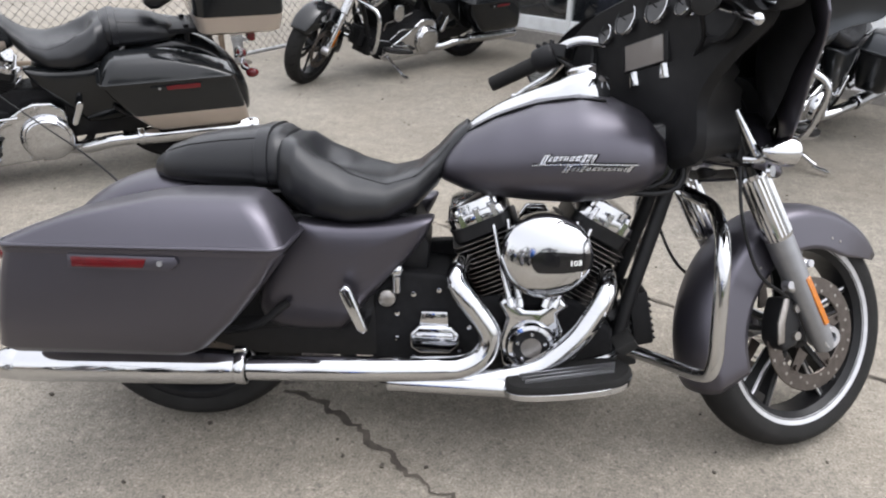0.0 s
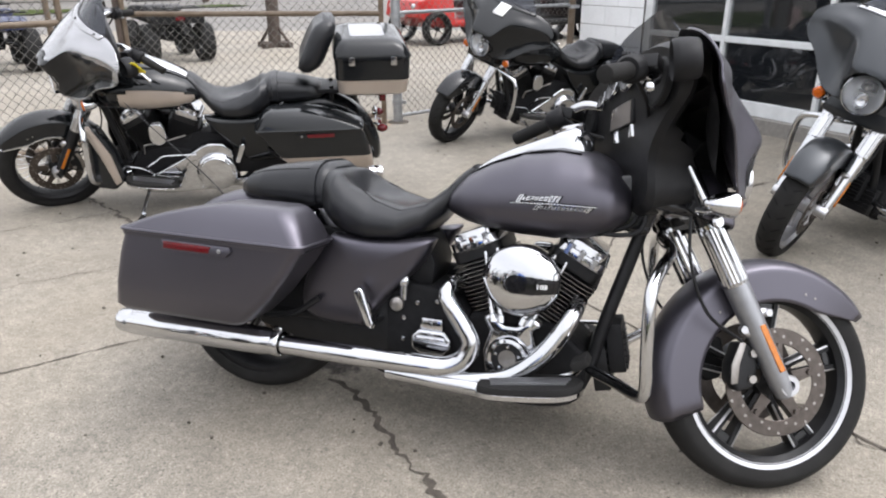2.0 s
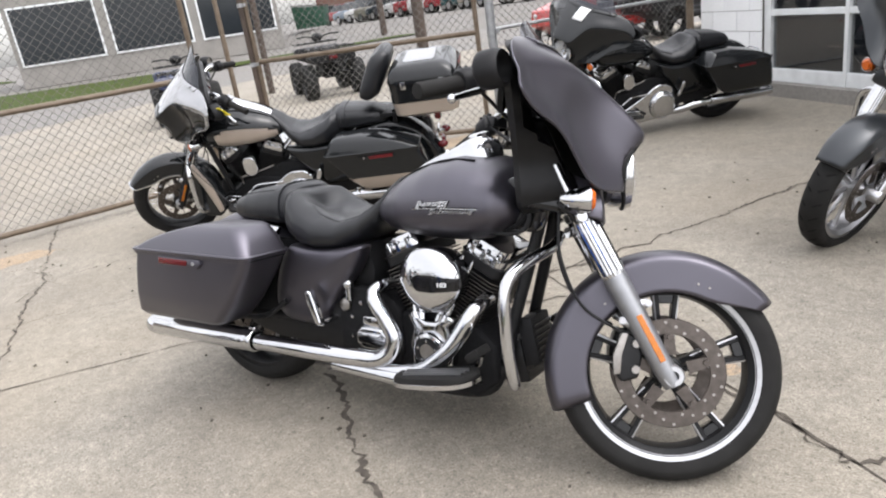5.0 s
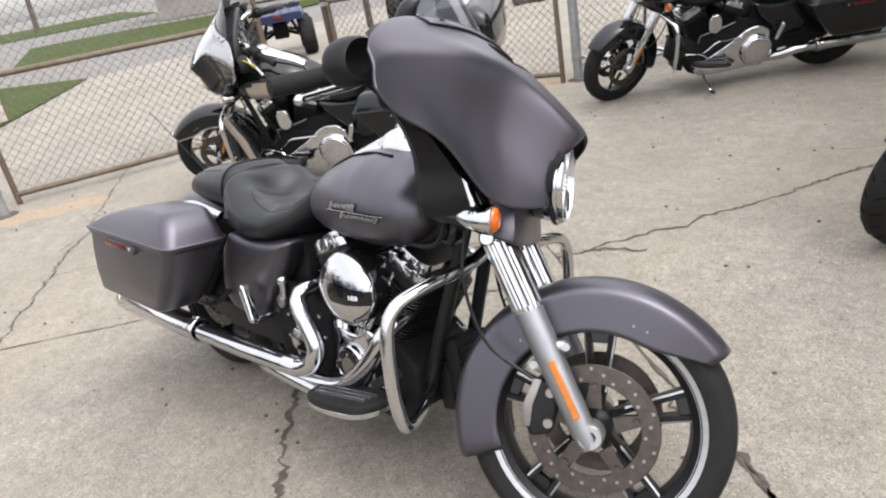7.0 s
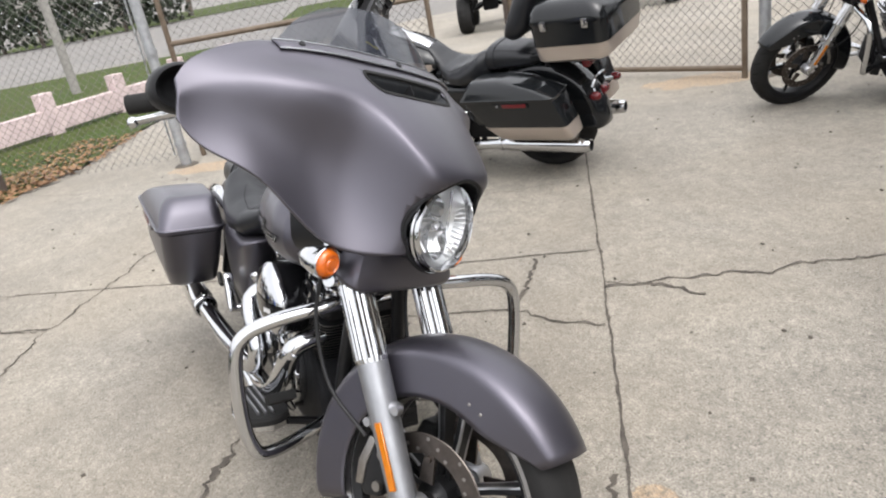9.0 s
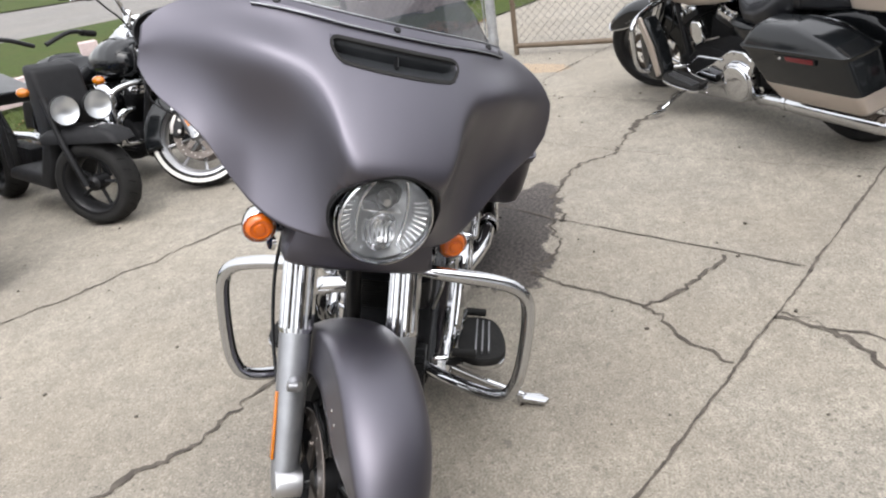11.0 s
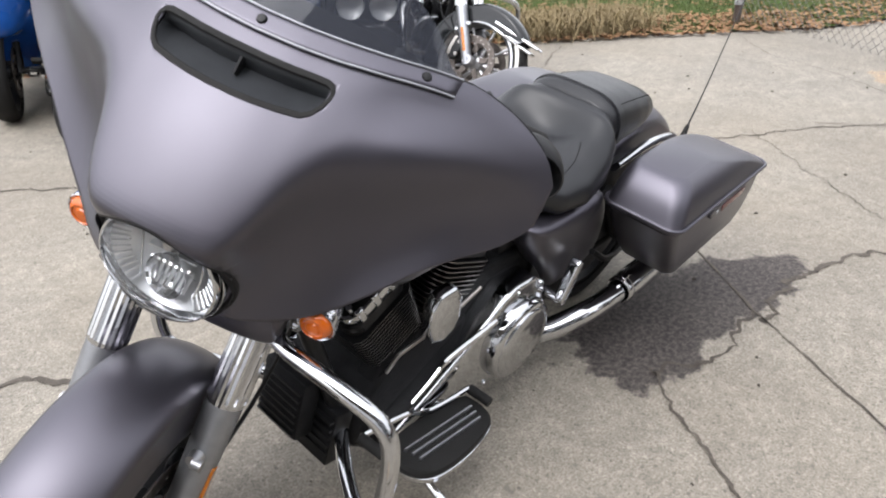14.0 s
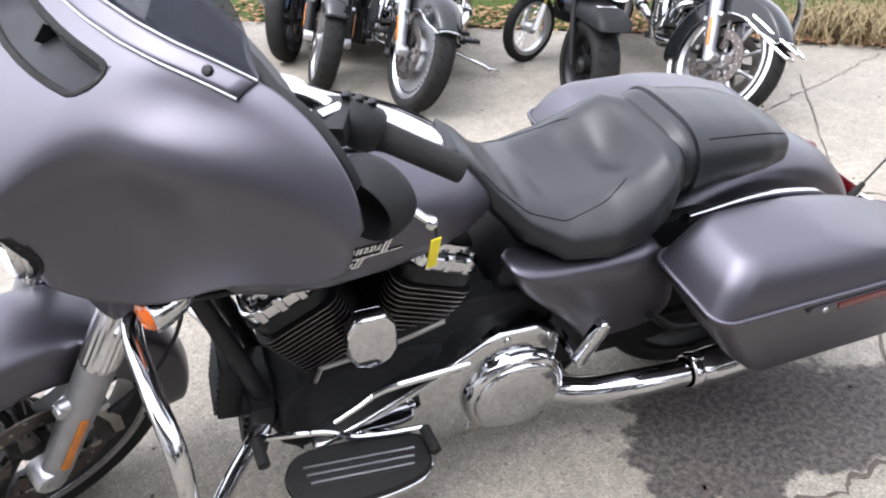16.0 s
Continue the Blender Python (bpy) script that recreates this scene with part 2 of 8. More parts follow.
    l.new(fine, bp.inputs["Height"])
    l.new(bp.outputs[0], b.inputs["Normal"])
    return m


CONCRETE = ground_material("worn_concrete", (0.276, 0.251, 0.209), (0.186, 0.168, 0.141), 160.0, 1.1,
                           stain=[(-0.17, 0.35, 0.52, 0.21, -13), (0.10, 0.36, 0.24, 0.19, 25), (-0.50, 0.43, 0.27, 0.12, -22)], rust=[(-3.5, 0.25, 0.5, 0.18, 60), (1.62, 0.68, 0.07, 0.05, 30), (-1.9, 4.1, 0.5, 0.25, 50)])
LOT = ground_material("parking_asphalt", (0.175, 0.164, 0.153), (0.126, 0.12, 0.112), 60.0, 0.4)
SOIL = ground_material("grass_soil", (0.030, 0.060, 0.010), (0.050, 0.058, 0.017), 40.0, 0.9)
SOIL.node_tree.nodes["Principled BSDF"].inputs["Specular IOR Level"].default_value = 0.08

# ---- geometry helpers ----
XF = [Matrix.Identity(4)]


def spline(points, k=6):
    p = [np.array(q, float) for q in points]
    p = [2 * p[0] - p[1], *p, 2 * p[-1] - p[-2]]
    out = []
    for i in range(1, len(p) - 2):
        for s in range(k):
            t = s / k
            out.append(0.5 * (2 * p[i] + (p[i + 1] - p[i - 1]) * t + (2 * p[i - 1] - 5 * p[i] + 4 * p[i + 1] - p[i + 2]) * t * t
                              + (3 * p[i] - p[i - 1] - 3 * p[i + 1] + p[i + 2]) * t ** 3))
    return out + [p[-2]]


class Geo:
    def __init__(self):
        self.v, self.f = [], []

    def add(self, vs, fs):
        o = len(self.v)
        self.v += [Vector(p) for p in vs]
        self.f += [tuple(i + o for i in f) for f in fs]
        return self

    def rings(self, rings, cap=True, closed=True):
        n, fs = len(rings[0]), []
        for a in range(len(rings) - 1):
            for i in range(n if closed else n - 1):
                j = (i + 1) % n
                fs.append((a * n + i, a * n + j, (a + 1) * n + j, (a + 1) * n + i))
        if cap and closed:
            fs += [tuple(range(n - 1, -1, -1)), tuple((len(rings) - 1) * n + i for i in range(n))]
        return self.add([p for r in rings for p in r], fs)

    def tube(self, points, r, n=10, k=5, flat=1.0):
        pts = [Vector(p) for p in (spline(points, k) if len(points) > 2 and k > 1 else points)]
        rs = [float(q) for q in np.interp(np.linspace(0, 1, len(pts)), np.linspace(0, 1, len(r)), r)] if isinstance(r, (list, tuple)) else [r] * len(pts)
        d0 = (pts[1] - pts[0]).normalized()
        side = d0.orthogonal().normalized()
        rings = []
        for i, p in enumerate(pts):
            d = (pts[min(i + 1, len(pts) - 1)] - pts[max(i - 1, 0)]).normalized()
            side = (side - d * side.dot(d)).normalized()
            up = d.cross(side)
            rings.append([p + side * rs[i] * math.cos(2 * math.pi * a / n) + up * rs[i] * flat * math.sin(2 * math.pi * a / n) for a in range(n)])
        return self.rings(rings)

    def lathe(self, profile, o=(0, 0, 0), axis=(0, 1, 0), n=32, sx=1.0, sz=1.0, arc=None):
        q = Vector((0, 0, 1)).rotation_difference(Vector(axis).normalized())
        rings = []
        a0, a1 = arc or (0, 2 * math.pi)
        m = n if arc is None else n + 1
        for r, h in profile:
            rings.append([Vector(o) + q @ Vector((sx * r * math.cos(a0 + (a1 - a0) * i / n), sz * r * math.sin(a0 + (a1 - a0) * i / n), h)) for i in range(m)])
        return self.rings(rings, cap=False, closed=arc is None)

    def prism(self, outline, a, b, axis="y", round_=0):
        pts = [tuple(p) for p in (spline(list(outline) + [outline[0]], round_)[:-1] if round_ else outline)]
        at = {"x": lambda u, w, h: (h, u, w), "y": lambda u, w, h: (u, h, w), "z": lambda u, w, h: (u, w, h)}[axis]
        return self.rings([[at(u, w, a) for u, w in pts], [at(u, w, b) for u, w in pts]])

    def box(self, c, s, rot=None):
        vs = [Vector((x * s[0] / 2, y * s[1] / 2, z * s[2] / 2)) for x in (-1, 1) for y in (-1, 1) for z in (-1, 1)]
        if rot:
            e = Euler([radians(q) for q in rot]).to_matrix()
            vs = [e @ p for p in vs]
        return self.add([p + Vector(c) for p in vs], [(0, 1, 3, 2), (4, 6, 7, 5), (0, 4, 5, 1), (2, 3, 7, 6), (0, 2, 6, 4), (1, 5, 7, 3)])

    def grid(self, fn, us, vs, keep=None):
        n = len(vs)
        pts = [fn(u, v) for u in us for v in vs]
        fs = []
        for i in range(len(us) - 1):
            for j in range(n - 1):
                if keep is None or keep((us[i] + us[i + 1]) / 2, (vs[j] + vs[j + 1]) / 2):
                    fs.append((i * n + j, (i + 1) * n + j, (i + 1) * n + j + 1, i * n + j + 1))
        return self.add(pts, fs)

    def ball(self, c, r, n=20, m=12):
        r = (r, r, r) if isinstance(r, (int, float)) else r
        rings = [[(c[0] + r[0] * math.sin(math.pi * j / m) * math.cos(2 * math.pi * i / n), c[1] + r[1] * math.sin(math.pi * j / m) * math.sin(2 * math.pi * i / n),
                   c[2] + r[2] * math.cos(math.pi * j / m)) for i in range(n)] for j in range(m + 1)]
        return self.rings(rings, cap=False)

    def make(self, name, mat, parent=None, label="", bevel=0.0, seg=2, angle=38, solid=0.0, flat=False):
        bm = bmesh.new()
        vs = [bm.verts.new(XF[0] @ p) for p in self.v]
        for f in self.f:
            try:
                bm.faces.new([vs[i] for i in f])
            except ValueError:
                pass
        bmesh.ops.remove_doubles(bm, verts=bm.verts, dist=1e-5)
        bmesh.ops.recalc_face_normals(bm, faces=bm.faces)
        if bevel:
            edges = [e for e in bm.edges if len(e.link_faces) == 2 and e.calc_face_angle(0) > radians(28)]
            bmesh.ops.bevel(bm, geom=edges, offset=bevel, segments=seg, profile=0.6, affect="EDGES", clamp_overlap=True)
        return part(name, bm, mat, parent, label, angle, solid, flat)


def part(name, bm, mat, parent=None, label="", angle=38, solid=0.0, flat=False):
    me = bpy.data.meshes.new(name)
    bm.to_mesh(me)
    bm.free()
    me.materials.append(mat)
    if not flat:
        me.shade_smooth()
        me.set_sharp_from_angle(angle=radians(angle))
    ob = new(name, me)
    ob.parent = parent
    if solid:
        md = ob.modifiers.new("thickness", "SOLIDIFY")
        md.thickness, md.offset = solid, -1
    if label:
        tagged(ob, label)
    return ob


def lerp(x, xs, ys):
    return float(np.interp(x, xs, ys))


def rounded(cx, cy, hx, hy, r, z, n=5):
    out = []
    for sx, sy, a0 in ((1, 1, 0), (-1, 1, 90), (-1, -1, 180), (1, -1, 270)):
        for i in range(n + 1):
            a = radians(a0 + 90 * i / n)
            out.append((cx + sx * (hx - r) + r * math.cos(a), cy + sy * (hy - r) + r * math.sin(a), z))
    return out

# ---- ground, cracks, grass ----
EDGE = [(-14.0, 4.0), (-9.5, 1.2), (-6.4, -0.4), (-5.0, -0.95), (-3.9, -1.9), (-2.97, -2.6), (-1.6, -3.55), (-0.47, -4.25), (1.5, -5.4), (4.0, -6.8), (9.0, -9.5)]
g = Geo()
g.grid(lambda u, v: (u, v, -0.03), [-500 + 50 * i for i in range(21)], [-500 + 50 * i for i in range(21)])
tagged(g.make("ground", LOT, None, flat=True), "grey street and parking surface reaching the horizon", "ground", kind="structure")
g = Geo()
g.add([(x, y, 0) for x, y in EDGE] + [(9, 14, 0), (-4, 16, 0), (-14, 12, 0)], [tuple(range(len(EDGE) + 3))])
tagged(g.make("pavement", CONCRETE, None, flat=True), "worn pale concrete yard slab with cracks and damp stain", "pavement", kind="structure")


def grass_area(outline, z):
    g = Geo()
    g.add([(x, y, z) for x, y in outline], [tuple(range(len(outline)))])
    return tagged(g.make("lawn", SOIL, None, flat=True), "green lawn with bare soil patches", "lawn", kind="structure")


grass_area([(x - 0.02, y - 0.02) for x, y in EDGE] + [(12, -16), (-8, -16), (-20, -6), (-19, 2.0)], 0.012)
grass_area([(-23, 4.5), (-38, 9), (-36, 13), (-24, 20), (-15, 35), (-14, 34), (-22, 19), (-21.5, 12)], 0.02)
grass_area([(-60, -10), (-110, -10), (-110, 40), (-60, 25)], 0.02)
grass_area([(-30, -8), (-60, -9), (-60, -60), (-20, -60)], 0.02)


def edge_point(rnd, lo, hi):
    """A point along the concrete's edge, at a distance into the grass."""
    i = rnd.choice((2, 3, 3, 4, 4, 5, 5, 6, 7))
    a, b = Vector(EDGE[i]), Vector(EDGE[i + 1])
    d = (b - a).normalized()
    return a.lerp(b, rnd.random()) + Vector((d.y, -d.x)) * -rnd.uniform(lo, hi) * -1


rnd = random.Random(7)
g = Geo()
for _ in range(26000):
    p = edge_point(rnd, 0.12, 4.5)
    h, a = rnd.uniform(0.03, 0.075), rnd.uniform(0, 6.28)
    w = 0.004
    q = Vector((math.cos(a), math.sin(a)))
    tip = p + q * rnd.uniform(0, 0.04)
    g.add([(p.x - q.y * w, p.y + q.x * w, 0.01), (p.x + q.y * w, p.y - q.x * w, 0.01), (tip.x, tip.y, h)], [(0, 1, 2)])
tagged(g.make("grass", BLADE, None, flat=True), "short green lawn grass", "grass", kind="stuff")
g = Geo()
for _ in range(4200):
    p = edge_point(rnd, -0.12, 0.75) if rnd.random() < 0.85 else edge_point(rnd, 0.2, 2.5)
    a, s = rnd.uniform(0, 6.28), rnd.uniform(0.02, 0.045)
    c, d = math.cos(a) * s, math.sin(a) * s
    z = 0.014 + rnd.uniform(0, 0.02)
    g.add([(p.x - c, p.y - d, z), (p.x + d * 0.6, p.y - c * 0.6, z + rnd.uniform(0, 0.02)), (p.x + c, p.y + d, z + 0.006), (p.x - d * 0.6, p.y + c * 0.6, z + rnd.uniform(0, 0.02))], [(0, 1, 2, 3)])
tagged(g.make("fallen_leaves", DRYLEAF, None, flat=True), "brown fallen leaves along the lawn edge", "leaves", kind="stuff")
g = Geo()
for _ in range(2600):
    t = rnd.random()
    base = Vector((-2.95, -2.85)).lerp(Vector((-3.95, -2.25)), t) + Vector((rnd.gauss(0, 0.14), rnd.gauss(0, 0.14)))
    a, ln = rnd.uniform(0, 6.28), rnd.uniform(0.15, 0.42)
    out = Vector((math.cos(a), math.sin(a)))
    m, e = base + out * ln * 0.35, base + out * ln * 0.8
    w = Vector((-out.y, out.x)) * 0.0035
    g.add([(base.x - w.x, base.y - w.y, 0.01), (base.x + w.x, base.y + w.y, 0.01), (m.x + w.x, m.y + w.y, ln * 0.55), (m.x - w.x, m.y - w.y, ln * 0.55), (e.x, e.y, ln * rnd.uniform(0.1, 0.5))], [(0, 1, 2, 3), (3, 2, 4)])
tagged(g.make("dry_grass_clump", STRAW, None, flat=True), "collapsed clump of dry straw-coloured ornamental grass", "grass", kind="stuff")


def crack(points, width, jag=0.02, z=0.0035, seed=1, step=0.016):
    width *= 0.68
    r = random.Random(seed)
    g, left, right = Geo(), [], []
    pts = [Vector((*p, 0)) for p in points]
    path = []
    for a, b in zip(pts, pts[1:]):
        n = max(2, int((b - a).length / step))
        path += [a.lerp(b, i / n) for i in range(n)]
    path.append(pts[-1])
    off, w = 0.0, width
    for i, p in enumerate(path):
        d = (path[min(i + 1, len(path) - 1)] - path[max(i - 1, 0)]).normalized()
        s = Vector((-d.y, d.x, 0))
        off = 0.8 * off + r.gauss(0, jag * 0.5)
        w = max(width * 0.16, 0.75 * w + 0.25 * width * r.uniform(-0.6, 2.8))
        left.append(p + s * (off + w / 2) + Vector((0, 0, z)))
        right.append(p + s * (off - w / 2) + Vector((0, 0, z)))
    g.rings([left, right], cap=False, closed=False)
    return tagged(g.make("pavement_crack", CRACK, None, flat=True), "dirt-filled crack in the concrete", "crack", kind="structure")


crack([(-3.2, 3.72), (-0.92, 2.24), (0.57, 1.29), (1.54, 0.66), (2.6, -0.03), (4.5, -1.25)], 0.012, 0.003, seed=2)
crack([(-2.2, -2.1), (-1.19, -0.66), (-0.29, 0.56), (0.27, 1.46)], 0.010, 0.003, seed=3)
crack([(0.2, 0.08), (0.32, 0.04), (0.42, -0.03), (0.58, -0.18), (0.79, -0.33), (0.94, -0.42), (1.21, -0.56), (1.42, -0.71), (1.64, -0.92), (2.3, -1.4)], 0.024, 0.02, seed=4)
crack([(1.5, 0.66), (1.6, 0.59), (1.81, 0.47), (1.93, 0.40), (2.03, 0.30), (2.24, 0.41), (2.6, 0.5)], 0.018, 0.018, seed=5)
crack([(-4.6, 1.45), (-4.23, 1.17), (-3.41, 0.64), (-2.68, 0.28), (-2.19, -0.07), (-1.64, -0.41), (-1.21, -0.69), (-0.84, -0.95), (-0.48, -1.12), (0.22, -1.64), (0.54, -1.96), (0.92, -2.29), (1.6, -2.9)], 0.014, 0.016, seed=6)
crack([(0.57, 1.30), (0.72, 1.51), (0.88, 1.78), (0.96, 1.95), (1.15, 2.28), (1.42, 2.89), (1.7, 3.4)], 0.016, 0.018, seed=7)
crack([(0.20, 0.46), (0.25, 0.53), (0.39, 0.71), (0.49, 0.87), (0.67, 0.96), (0.85, 1.08)], 0.013, 0.014, seed=9)
crack([(0.49, 0.87), (0.42, 0.97), (0.35, 1.06), (0.16, 1.21)], 0.022, 0.016, seed=10)
crack([(-0.25, 0.58), (-0.40, 0.57), (-0.56, 0.56), (-0.88, 0.66), (-1.18, 0.92), (-1.28, 0.93), (-1.62, 1.02), (-1.8, 1.17), (-2.04, 1.28), (-2.6, 1.5)], 0.028, 0.02, seed=11)
crack([(-0.29, 0.56), (-0.1, 0.53), (0.05, 0.56), (0.14, 0.50), (0.22, 0.46)], 0.020, 0.02, seed=12)
crack([(0.60, 1.27), (0.65, 1.35), (0.75, 1.46), (0.9, 1.52)], 0.022, 0.016, seed=13)
crack([(-2.36, -0.04), (-2.57, 0.28), (-2.3, 0.8), (-2.08, 1.12), (-2.0, 1.3)], 0.007, 0.012, seed=14)
crack([(-4.3, -1.4), (-3.79, -0.92), (-3.54, -0.36), (-3.06, 0.33), (-2.6, 0.30)], 0.006, 0.01, seed=15)
crack([(-1.03, -1.18), (-0.93, -1.05), (-0.86, -0.95)], 0.012, 0.012, seed=16)
crack([(-0.86, -1.0), (-1.3, -1.5), (-2.2, -1.9), (-3.0, -2.3)], 0.008, 0.014, seed=17)
crack([(-2.0, -0.25), (-1.4, 0.5), (-0.9, 1.3), (-0.6, 2.0)], 0.005, 0.012, seed=18)
crack([(1.0, 2.9), (2.2, 3.7), (3.4, 4.4)], 0.006, 0.006, seed=19)
g = Geo()
for _ in range(420):
    x, y = rnd.uniform(-4, 3), rnd.uniform(-4, 5)
    s = rnd.uniform(0.002, 0.007)
    g.box((x, y, s * 0.4), (s * 2, s * 1.5, s), (rnd.uniform(0, 30), 0, rnd.uniform(0, 180)))
tagged(g.make("grit", CRACK, None, flat=True), "loose grit scattered on the concrete", "grit", kind="stuff")

# ---- fence and gate ----
def pipe(name, a, b, r, mat, parent, label=""):
    g = Geo()
    g.tube([a, b], r, 14, 1)
    return g.make(name, mat, parent, label)


def mesh_wire(parent, a, b, h0, h1, pitch=0.062):
    """Chain-link wire between the plan points a and b."""
    a, b = Vector((*a, 0)), Vector((*b, 0))
    ln, d = (b - a).length, (b - a).normalized()
    g, h = Geo(), h1 - h0
    for s in (-1, 1):
        u = -h
        while u < ln + h:
            u0, z0, u1, z1 = u, 0.0, u + h, h
            if u0 < 0:
                z0, u0 = -u0, 0
            if u1 > ln:
                z1, u1 = h - (u1 - ln), ln
            if u1 > u0 + 0.01:
                p, q = (u0, z0), (u1, z1)
                if s < 0:
                    p, q = (ln - u0, z0), (ln - u1, z1)
                o = Vector((-d.y, d.x, 0)) * 0.002 * s
                g.tube([a + d * p[0] + Vector((0, 0, h0 + p[1])) + o, a + d * q[0] + Vector((0, 0, h0 + q[1])) + o], 0.0021, 4, 1)
            u += pitch * 1.25
    return tagged(g.make("chain_link", WIRE, parent, "grey chain-link mesh"), kind="stuff")


def gate_leaf(a, b, h):
    root = tagged(new("gate_leaf"), "chain-link gate leaf with brown tube frame, standing ajar", "gate", "gate leaves in the fence")
    root.location = (*a, 0)
    o = Vector((*a, 0))
    A, B = Vector((0, 0, 0)), Vector((*b, 0)) - o
    for z in (0.08, 1.02, h):
        pipe("gate_rail", A + Vector((0, 0, z)), B + Vector((0, 0, z)), 0.024, TANPIPE, root)
    for p in (A, B):
        pipe("gate_stile", p + Vector((0, 0, 0.0)), p + Vector((0, 0, h)), 0.024, TANPIPE, root)
    mesh_wire(root, (0, 0), (B.x, B.y), 0.09, h)
    return root


def fence_post(x, y, h, r, mat, label):
    root = tagged(new("fence_post"), label, "fence post", "fence posts")
    root.location = (x, y, 0)
    pipe("post", (0, 0, 0), (0, 0, h), r, mat, root)
    g = Geo()
    g.lathe([(r + 0.004, 0), (r + 0.004, 0.02), (r * 0.6, 0.045), (0, 0.05)], (0, 0, h), (0, 0, 1), 14)
    g.make("post_cap", mat, root)
    g = Geo()
    g.lathe([(r * 2.4, 0.0), (r * 2.1, 0.008), (r + 0.002, 0.012)], (0, 0, 0.0), (0, 0, 1), 16)
    g.make("post_base", CRACK, root)
    for z in (0.20, 1.0, 1.6):
        g = Geo()
        g.lathe([(r + 0.001, -0.02), (r + 0.007, -0.02), (r + 0.007, 0.02), (r + 0.001, 0.02)], (0, 0, z), (0, 0, 1), 14)
        g.box((r + 0.02, 0, z), (0.05, 0.018, 0.03))
        g.make("hinge_band", GALV, root)
    return root


gate_leaf((-4.12, 0.16), (-3.42, 2.36), 2.05)
gate_leaf((-3.88, 3.45), (-1.64, 4.30), 2.05)
fence_post(-3.87, -0.02, 2.3, 0.045, GALV, "grey galvanised gate post standing on the concrete")
fence_post(-4.70, -1.62, 2.1, 0.035, POLE, "dark fence post at the lawn edge")
fence_post(-1.55, 4.42, 2.3, 0.045, GALV, "grey galvanised gate post behind the motorcycles")
fence_post(-0.36, 6.64, 2.3, 0.04, TANPIPE, "brown painted fence post at the white wall")
fence_post(-3.92, 3.42, 2.1, 0.030, POLE, "dark post at the free end of the open gate leaf")
panel = tagged(new("chain_link_fence"), "chain-link fence panel between gate and wall", "fence")
for z in (0.06, 1.02, 2.05):
    pipe("fence_rail", (-1.55, 4.44, z), (-0.38, 6.62, z), 0.018, GALV, panel)
mesh_wire(panel, (-1.53, 4.46), (-0.38, 6.60), 0.06, 2.05)
panel = tagged(new("chain_link_fence"), "chain-link fence panel beside the lawn edge", "fence")
pipe("tension_bar", (-3.93, -0.09, 0.10), (-3.93, -0.09, 1.95), 0.008, GALV, panel)
pipe("fence_rail", (-3.88, -0.05, 2.05), (-4.69, -1.60, 2.05), 0.018, GALV, panel)
mesh_wire(panel, (-3.90, -0.06), (-4.68, -1.58), 0.06, 2.05)

# ---- the white workshop wall with its glazed door ----
WD = Vector((3.0, -2.36, 0)).normalized()
WN = Vector((WD.y, -WD.x, 0)) * 1
W0 = Vector((-0.277, 6.764, 0))


def wall_at(s, d, z):
    p = W0 + WD * s + WN * d
    return Vector((p.x, p.y, z))


def wall_box(g, s0, s1, d0, d1, z0, z1):
    g.rings([[wall_at(s0, d0, z), wall_at(s1, d0, z), wall_at(s1, d1, z), wall_at(s0, d1, z)] for z in (z0, z1)])
    return g


DOOR0, DOOR1 = 0.98, 4.05
g = Geo()
wall_box(g, 0.0, DOOR0, -0.20, -0.012, 0, 4.2)
wall_box(g, DOOR1, 9.0, -0.20, -0.012, 0, 4.2)
wall_box(g, DOOR0, DOOR1, -0.20, -0.012, 2.95, 4.2)
wall_n = tagged(g.make("wall_north", CRACK, None), "white-painted concrete block wall with a glazed overhead door", "wall", kind="structure")
for run, (s0, s1) in enumerate(((0.0, DOOR0), (DOOR1, 9.0))):
    for row in range(14 if run == 0 else 9):
        s = s0 - (0.2 if row % 2 else 0.0)
        while s < s1 - 0.02:
            a, b = max(s, s0) + 0.003, min(s + 0.40, s1) - 0.003
            if b - a > 0.03:
                g = Geo()
                wall_box(g, a, b, -0.012, 0.0, 0.203 * row + 0.003, 0.203 * row + 0.200)
                g.make("block", WHITEWASH, wall_n)
            s += 0.40
g = Geo()
wall_box(g, 0.0, DOOR0, 0.0, 0.05, 0.0, 0.07)
wall_box(g, DOOR1, 9.0, 0.0, 0.05, 0.0, 0.07)
tagged(g.make("trim", CONCRETEFAR, None), "grey concrete curb at the foot of the wall", "trim", kind="structure")
g = Geo()
wall_box(g, DOOR0 - 0.1, DOOR1 + 0.1, -0.12, 0.06, 0.0, 0.125)
tagged(g.make("door_threshold", CONCRETEFAR, None), "concrete sill under the glazed door", "door sill", kind="structure")
door = tagged(new("door_1"), "large glazed overhead door with aluminium frame", "door", kind="structure")
bars_z, bars_s = [0.17, 0.78, 1.34, 1.90, 2.46, 2.92], [DOOR0 + 0.035, DOOR0 + 1.02, DOOR0 + 2.04, DOOR1 - 0.035]
for i, s in enumerate(bars_s):
    g = Geo()
    w = 0.06 if i in (0, 3) else 0.022
    wall_box(g, s - w, s + w, -0.10, -0.03, 0.125, 2.95)
    g.make("stile", DOORFRAME, door, bevel=0.004, seg=1)
for z in bars_z:
    for s0, s1 in zip(bars_s, bars_s[1:]):
        g = Geo()
        wall_box(g, s0 + 0.02, s1 - 0.02, -0.095, -0.035, z - (0.045 if z < 0.2 else 0.028), z + (0.08 if z < 0.2 else 0.028))
        g.make("rail", DOORFRAME, door, bevel=0.004, seg=1)
